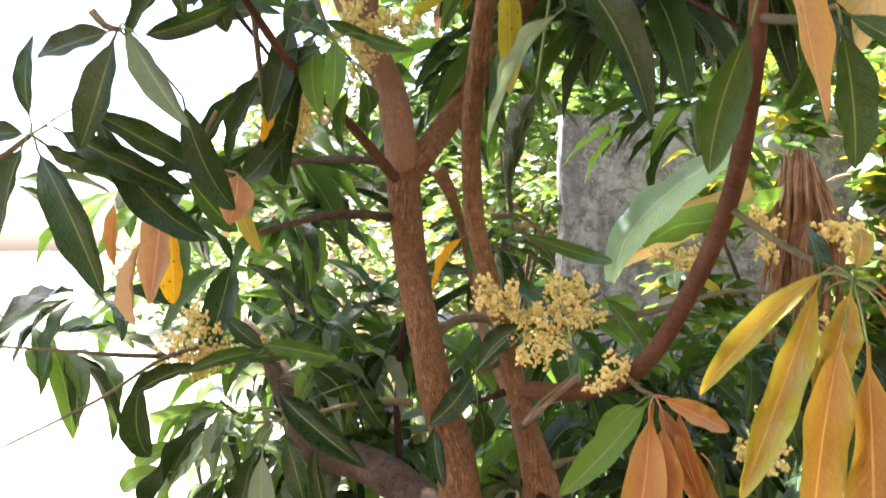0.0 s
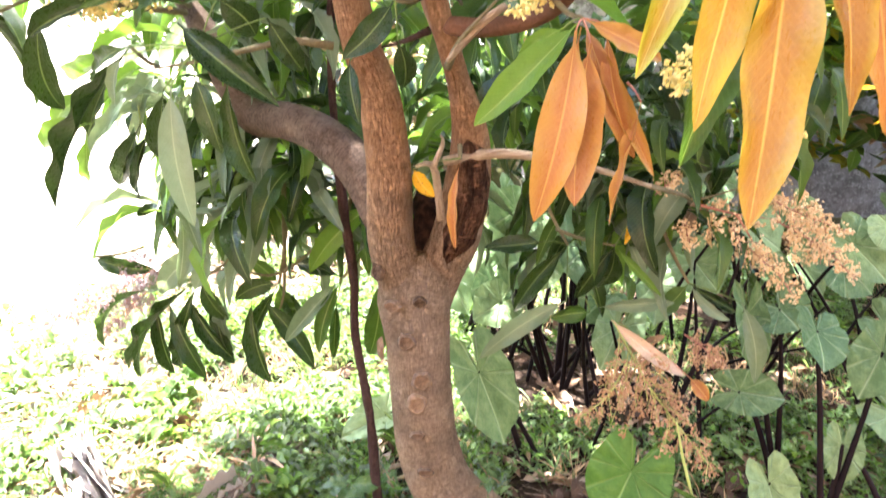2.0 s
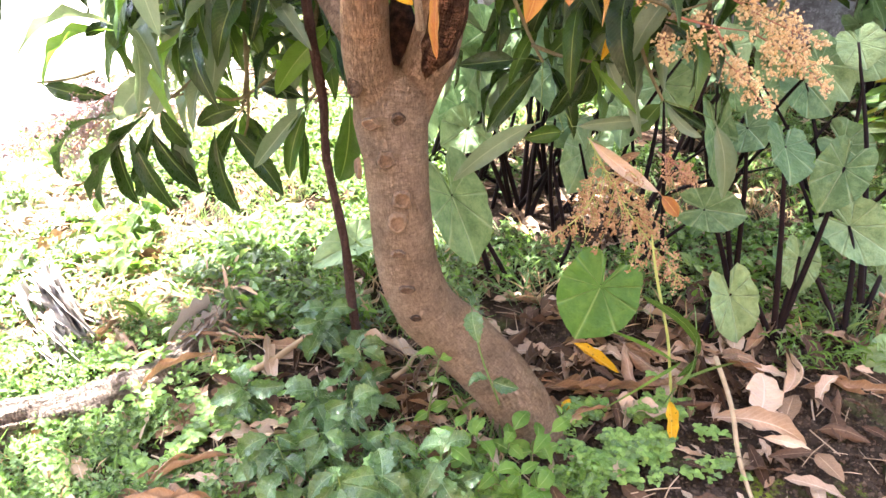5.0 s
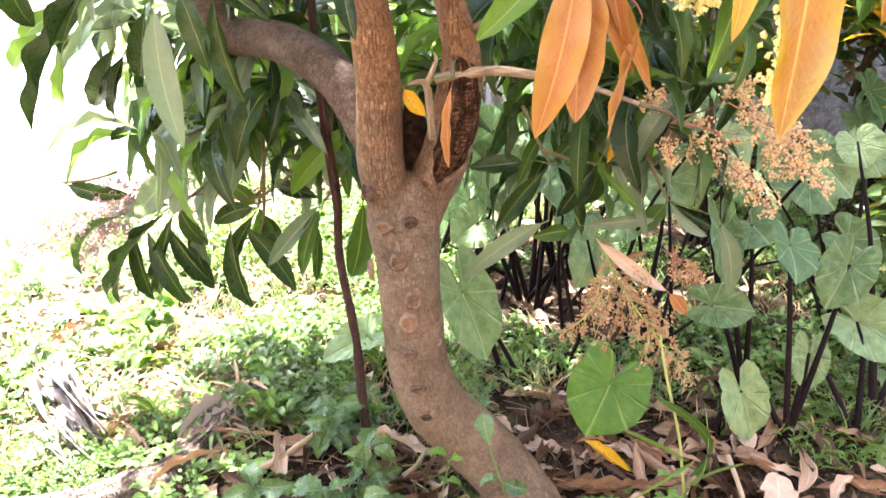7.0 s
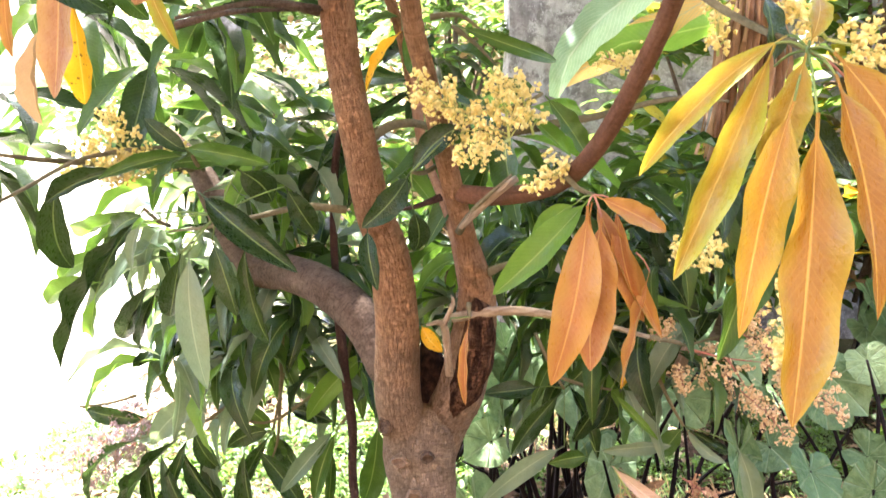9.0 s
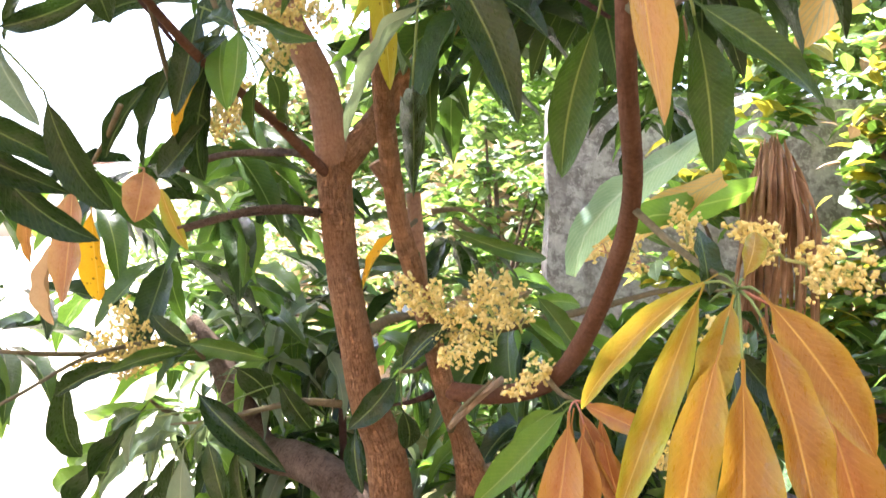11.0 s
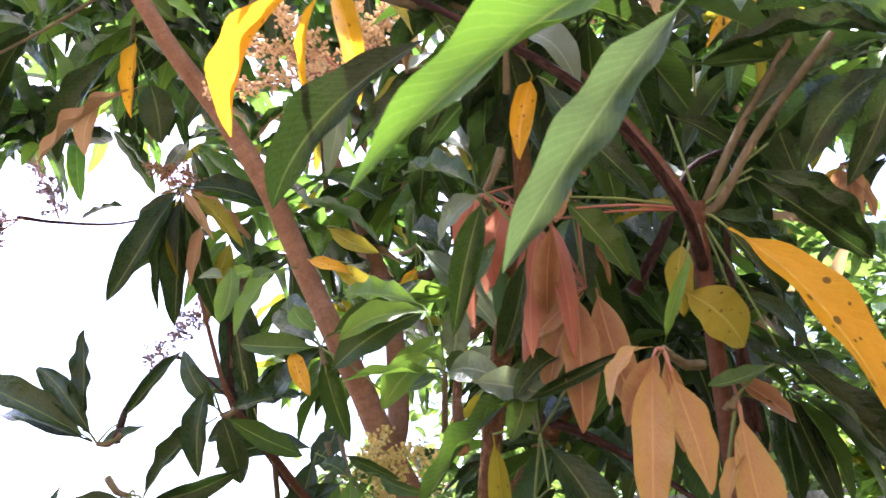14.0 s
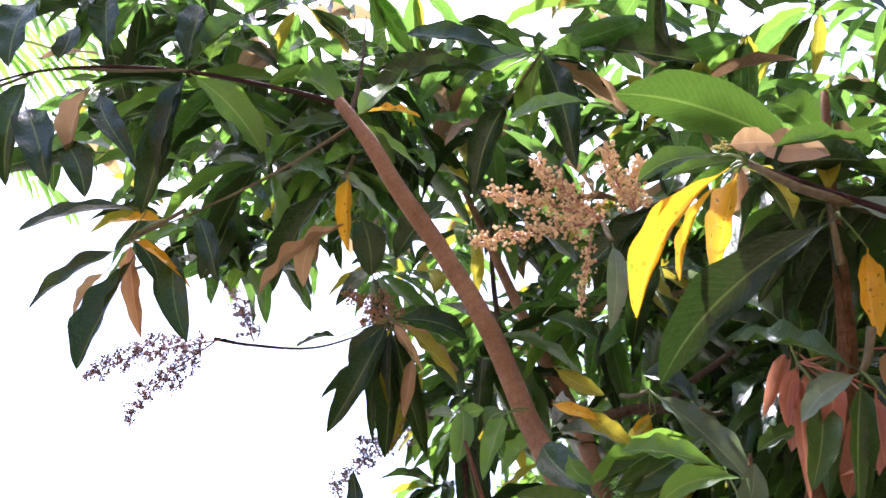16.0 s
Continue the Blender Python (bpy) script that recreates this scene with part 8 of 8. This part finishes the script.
STRIPS = [leaf_mesh("strip", leaf_data(a, 4.0, 22, 4, 0.01, "blade", f, t, n, 0.9, b), HUSK) for n, (a, f, t, b) in enumerate(((0.10, 0.5, 0.6, 0.3), (0.06, -0.4, -0.9, -0.4), (0.14, 0.8, 0.4, 0.2), (0.03, 0.3, 1.2, -0.3)))]


def husk(top, end, n, seed, width=0.026, spread=0.055):
    """A dried leaf sheath split into curled, ragged strips that lie side by side."""
    r = random.Random(seed)
    top, end = Vector(top), Vector(end)
    ob = thing("dry_sheath", top.lerp(end, 0.5), "grey-white dry leaf sheath split into ragged strips", "dry sheath", "dry leaf sheaths")
    across = (end - top).cross(Vector((0, 0, 1))).normalized()
    for i in range(n):
        s = 2 * i / (n - 1) - 1
        a = top + across * s * spread * 0.7 + Vector((0, 0, r.uniform(-0.006, 0.016))) + (end - top) * r.uniform(-0.05, 0.25)
        b = end + across * (s * spread + r.uniform(-0.02, 0.02)) + Vector((0, 0, r.uniform(-0.004, 0.008))) - (end - top) * r.uniform(-0.1, 0.35)
        strip = new("strip", STRIPS[r.randint(0, 3)])
        strip.matrix_basis = leaf_pose(a, b, width * r.uniform(0.35, 1.2), r.uniform(-45, 45), (0, -0.2, 1))
        under(strip, ob)


husk((-0.815, 1.920, 0.030), (-0.640, 1.670, 0.018), 22, 3)
husk((-0.760, 1.760, 0.020), (-0.640, 1.580, 0.018), 8, 4, 0.018, 0.04)
husk((-0.345, 1.780, 0.046), (-0.430, 1.640, 0.034), 9, 5, 0.012, 0.028)


def stone(at, size, seed, label):
    """A rough lump, half sunk."""
    bm = bmesh.new()
    bmesh.ops.create_icosphere(bm, subdivisions=3, radius=1.0)
    for v in bm.verts:
        k = 1 + 0.35 * noise.noise(v.co * 1.4 + Vector((seed, 0, 0))) + 0.12 * noise.noise(v.co * 4.5)
        v.co = Vector((v.co.x * size, v.co.y * size * 0.7, v.co.z * size * 0.45)) * k
    ob = part("stone", bm, HUSK, smooth=False)
    ob.location = at
    return tagged(ob, label, "stone", "pale lumps on the soil")


for at, size, seed in (((0.673, 1.107, 0.005), 0.022, 1), ((0.620, 1.100, 0.004), 0.012, 2), ((-0.771, 1.567, 0.006), 0.03, 3)):
    stone(at, size, seed, "pale grey-white lump half sunk in the soil")


# ---- banana plant by the wall ----
def ribbon(points, widths, material, fold=0.25, name="leaf", cols=6, facing=(0, -1, 0.3), fray=0.0, seed=1):
    """A long blade along a line: folded at its midrib, with an uneven edge."""
    r = random.Random(seed)
    line = spline(points, widths, 0.05)
    bm = bmesh.new()
    uvl = bm.loops.layers.uv.verify()
    rows = []
    for i, (p, w) in enumerate(line):
        t = (line[min(i + 1, len(line) - 1)][0] - line[max(0, i - 1)][0]).normalized()
        z = Vector(facing)
        z = (z - t * z.dot(t)).normalized()
        x = t.cross(z)
        k = 1 - fray * r.random()
        rows.append([bm.verts.new(p + x * (2 * j / cols - 1) * w * k + z * (-abs(2 * j / cols - 1) * w * fold + 0.01 * math.sin(i * 1.7 + j))) for j in range(cols + 1)])
    n = len(rows) - 1
    for i in range(n):
        for j in range(cols):
            f = bm.faces.new((rows[i][j], rows[i][j + 1], rows[i + 1][j + 1], rows[i + 1][j]))
            for loop, (a, b) in zip(f.loops, ((j, i), (j + 1, i), (j + 1, i + 1), (j, i + 1))):
                loop[uvl].uv = (a / cols, b / n)
    return part(name, bm, material)


banana = thing("banana_plant", (1.966, 2.417, 0.000), "banana plant with grey-green leaves and hanging dry brown ones", "plant")
bx, by = banana.location.x, banana.location.y
limb("pseudostem", [(bx, by, -0.02), (bx, by, 0.8), (bx - 0.03, by - 0.02, 1.6), (bx - 0.05, by, 2.3)], [0.11, 0.10, 0.085, 0.06], DRY_BANANA, banana, "brown sheathed stem", 16, 0.06, 0.2)
under(ribbon([(0.915, 2.400, 1.754), (0.716, 2.250, 1.622), (0.565, 2.150, 1.522), (0.471, 2.100, 1.416), (0.441, 2.100, 1.313)], [0.02, 0.048, 0.056, 0.048, 0.015], LEAF["banana"], fold=0.55, facing=(0.5, -1, 0.9), fray=0.2), banana)
under(ribbon([(0.915, 2.400, 1.586), (0.796, 2.500, 1.506), (0.626, 2.450, 1.419), (0.479, 2.400, 1.335)], [0.03, 0.06, 0.05, 0.01], LEAF["bananayellow"], facing=(0, -1, 0.2), fray=0.3), banana)
under(ribbon([(1.179, 1.900, 2.343), (1.038, 1.800, 2.132), (0.930, 1.750, 1.946), (0.846, 1.720, 1.803)], [0.06, 0.10, 0.08, 0.02], LEAF["bananayellow"], facing=(-0.3, -1, 0.2), fray=0.35), banana)
under(ribbon([(1.146, 2.600, 1.582), (0.882, 2.500, 1.503), (0.684, 2.400, 1.462), (0.588, 2.400, 1.413)], [0.04, 0.06, 0.05, 0.02], LEAF["light"], facing=(0, -1, -0.4), fray=0.2), banana)
rnd = random.Random(12)
skirt = Vector((1.138, 2.600, 1.597))
for i in range(72):
    fan = rnd.uniform(-1, 1)
    x, y, z = skirt.x + fan * 0.05, skirt.y + rnd.uniform(-0.06, 0.06), skirt.z + 0.1 * (1 - fan * fan) + rnd.uniform(-0.04, 0.04)
    ln = rnd.uniform(0.3, 0.85)
    ob = ribbon([(x, y, z), (x + fan * 0.05, y - 0.06, z - ln * 0.3), (x + fan * 0.09 + rnd.uniform(-0.03, 0.03), y - 0.02, z - ln)], [0.004, 0.009 * rnd.uniform(0.5, 1.8), 0.002], DRY_BANANA, fold=1.1, name="dry_leaf", cols=2, fray=0.5, seed=i)
    under(ob, banana)
for i in range(16):
    x, y, z = bx + rnd.uniform(-0.35, 0.3), by + rnd.uniform(-0.35, 0.0), rnd.uniform(0.9, 2.3)
    ob = ribbon([(x, y, z), (x + 0.06, y - 0.08, z - 0.12), (x + rnd.uniform(-0.1, 0.12), y - 0.1, z - rnd.uniform(0.3, 0.6))], [0.03, 0.07, 0.015], DRY_BANANA, fold=0.7, name="dry_leaf", cols=5, fray=0.5, seed=50 + i)
    under(ob, banana)


# ---- palm behind ----
def palm_frond(parent, base, tip, leaflet, seed):
    r = random.Random(seed)
    base, tip = Vector(base), Vector(tip)
    mid = base.lerp(tip, 0.5) + Vector((0, 0, 0.10 * (tip - base).length))
    rib = limb("frond", [base, mid, tip], [0.02, 0.014, 0.005], STALK_GREEN, parent, "", 6, 0.1)
    line = spline([base, mid, tip], [1, 1, 1], (tip - base).length / 36)
    poses = []
    for i, (p, _) in enumerate(line):
        t = (line[min(i + 1, len(line) - 1)][0] - line[max(i - 1, 0)][0]).normalized()
        s = t.cross(Vector((0, 0, 1))).normalized()
        ln = leaflet * (0.45 + 0.9 * math.sin(math.pi * min(1, (i + 3) / (len(line) + 3))))
        for side in (-1, 1):
            q = p + (s * side + t * 0.45 + Vector((0, 0, -0.35 + r.uniform(-0.1, 0.1)))).normalized() * ln
            ob = new("leaflet", PALM_LEAFLET)
            ob.matrix_basis = leaf_pose(p, q, 0.05, r.uniform(-15, 15), (0, 0, 1))
            under(ob, rib)


PALM_LEAFLET = leaf_mesh("leaflet", leaf_data(0.08, 0.2, 5, 2, 0.02, "lance"), LEAF["palm"])
palm_top = Vector((-6.876, 3.600, 6.076))
palm = thing("palm_tree", (palm_top.x, palm_top.y, 0), "palm tree with arching green fronds", "tree")
limb("trunk", [(palm_top.x, palm_top.y, -0.05), (palm_top.x + 0.05, palm_top.y, palm_top.z * 0.5), palm_top], [0.13, 0.11, 0.09], BARK_GREY, palm, "", 12, 0.2, 0.05)
for i, tip in enumerate(((-2.546, 3.900, 5.096), (-3.591, 3.900, 6.131), (-3.406, 3.400, 4.259))):
    palm_frond(palm, palm_top, tip, 0.6, i)
for i, (dx, dy, dz) in enumerate(((-1.5, -0.6, -0.2), (-0.9, -0.8, 0.7), (-0.4, 1.9, 0.4), (-1.6, 0.7, 0.2), (0.4, -1.9, 0.3))):
    palm_frond(palm, palm_top, palm_top + Vector((dx, dy, dz)), 0.55, 10 + i)


# ---- bushes and trees beyond ----
BUSH_LEAF = leaf_data(0.08, 0.6, 3, 2, 0.05, "oval")


def bush(name, at, size, leaves, mix, label, category, seed, leaf=(0.08, 0.16), trunk_r=0.0):
    """A bush or tree: stems and a ragged crown of loose leaves in clumps."""
    r = random.Random(seed)
    at = Vector(at)
    ob = thing(name, at, label, category, "trees and bushes beyond")
    w, h = size
    z0 = h * (0.45 if trunk_r else 0.1)
    poses, kinds = [], []
    clumps = []
    for _ in range(max(10, int(leaves / 60))):
        a, q = r.uniform(0, math.tau), r.random() ** 0.5
        z = r.random()
        k = math.sin(math.pi * (0.15 + 0.8 * z)) * w * 0.5
        clumps.append(at + Vector((math.cos(a) * q * k, math.sin(a) * q * k, z0 + (h - z0) * z)))
    for c in clumps:
        for _ in range(60):
            p = c + Vector((r.gauss(0, 1), r.gauss(0, 1), r.gauss(0, 0.8))) * w * 0.085
            p.z = max(p.z, 0.02)
            a = r.uniform(0, math.tau)
            d = Vector((math.cos(a), math.sin(a), r.uniform(-0.9, 0.5))).normalized()
            ln = r.uniform(*leaf)
            poses.append([list(v) for v in leaf_pose(p, p + d * ln, ln * r.uniform(0.35, 0.55), r.uniform(-40, 40), (0, 0, 1))])
            kinds.append(r.choice(mix))
    tr = trunk_r or 0.03
    limb("trunk", [at - Vector((0, 0, 0.05)), at + Vector((0.05, 0, z0 * 0.6 + 0.1)), at + Vector((0, 0.03, h * 0.7))], [tr, tr * 0.8, tr * 0.4], BARK_GREY, ob, "", 9, 0.2, 0.08)
    for i in range(6):
        c = clumps[i * len(clumps) // 6]
        s = at + Vector((0, 0, z0 + (c.z - at.z - z0) * 0.3))
        limb("branch", [s, s.lerp(c, 0.5) + Vector((0, 0, 0.05 * h)), c], [tr * 0.5, tr * 0.35, tr * 0.15], BARK_GREY, ob, "", 6, 0.3)
    leaf_stuff("leaves", poses, kinds, BUSH_LEAF, ob)
    return ob


FAR = ["bush", "bush", "light", "weed"]
bush("tree", (-1.7, 10.5, 0), (3.0, 3.3), 3000, ["bush", "weed", "bush", "tan"], "pale green tree standing in hazy sun", "tree", 21, (0.14, 0.26), 0.07)
bush("tree", (-0.1, 9.0, 0), (2.2, 3.0), 2400, ["bush", "weed", "bush", "light"], "pale green tree standing in hazy sun", "tree", 22, (0.12, 0.24), 0.06)
GREEN_BUSH, GREEN_TREE = "leafy green bush standing in bright sun", "broad-leaved green tree beyond the wall"
bush("bush", (-0.5, 6.0, 0), (1.6, 1.5), 2600, FAR + ["drypale", "tan"], "leafy green bush with dry pinkish tips in bright sun", "bush", 1)
bush("bush", (0.35, 5.2, 0), (1.5, 1.9), 2600, FAR + ["drypale", "green", "tan", "drypale"], "leafy green bush with dry brown twigs in sun", "bush", 2)
bush("bush", (-1.3, 8.5, 0), (2.0, 1.5), 2000, ["bush", "drypale", "light", "tan"], "bush with dry pinkish tips in bright sun", "bush", 3)
bush("bush", (0.7, 7.5, 0), (2.4, 3.2), 3500, FAR, GREEN_BUSH, "bush", 4, (0.1, 0.2))
bush("bush", (0.36, 4.35, 0), (0.75, 2.5), 1300, ["bush", "green", "light", "bush"], "slender leafy bush at the end of the grey wall", "bush", 14, (0.06, 0.12))
bush("tree", (2.2, 6.5, 0), (3.2, 4.6), 5200, FAR, GREEN_TREE, "tree", 5, (0.12, 0.24), 0.09)
bush("tree", (4.6, 6.8, 0), (3.4, 5.2), 5000, FAR, GREEN_TREE, "tree", 6, (0.12, 0.24), 0.1)
bush("tree", (0.4, 11.0, 0), (4.5, 6.0), 4500, FAR, GREEN_TREE, "tree", 7, (0.16, 0.3), 0.14)
bush("tree", (6.0, 3.2, 0), (3.4, 4.6), 4500, FAR, GREEN_TREE, "tree", 8, (0.14, 0.26), 0.1)
bush("bush", (2.9, 3.0, 0), (1.5, 2.0), 2200, FAR, GREEN_BUSH, "bush", 9, (0.08, 0.16))
bush("bush", (-3.6, 14.0, 0), (5.0, 2.2), 2200, FAR, GREEN_BUSH, "bush", 10, (0.16, 0.3))
bush("bush", (1.883, 2.558, 0.000), (0.7, 1.75), 900, ["light", "yolive", "bush", "yellow", "green"], "leggy shrub with yellowing broad leaves before the wall", "bush", 11, (0.08, 0.15))
bush("bush", (1.45, 3.5, 0), (0.9, 2.3), 1500, ["light", "bush", "green", "light", "yolive"], "tall leafy shrub before the grey wall", "bush", 12, (0.09, 0.18))
bush("bush", (2.2, 3.6, 0), (1.1, 2.7), 1600, ["light", "bush", "green", "yolive", "dry"], "tall leafy shrub before the grey wall", "bush", 13, (0.09, 0.18))
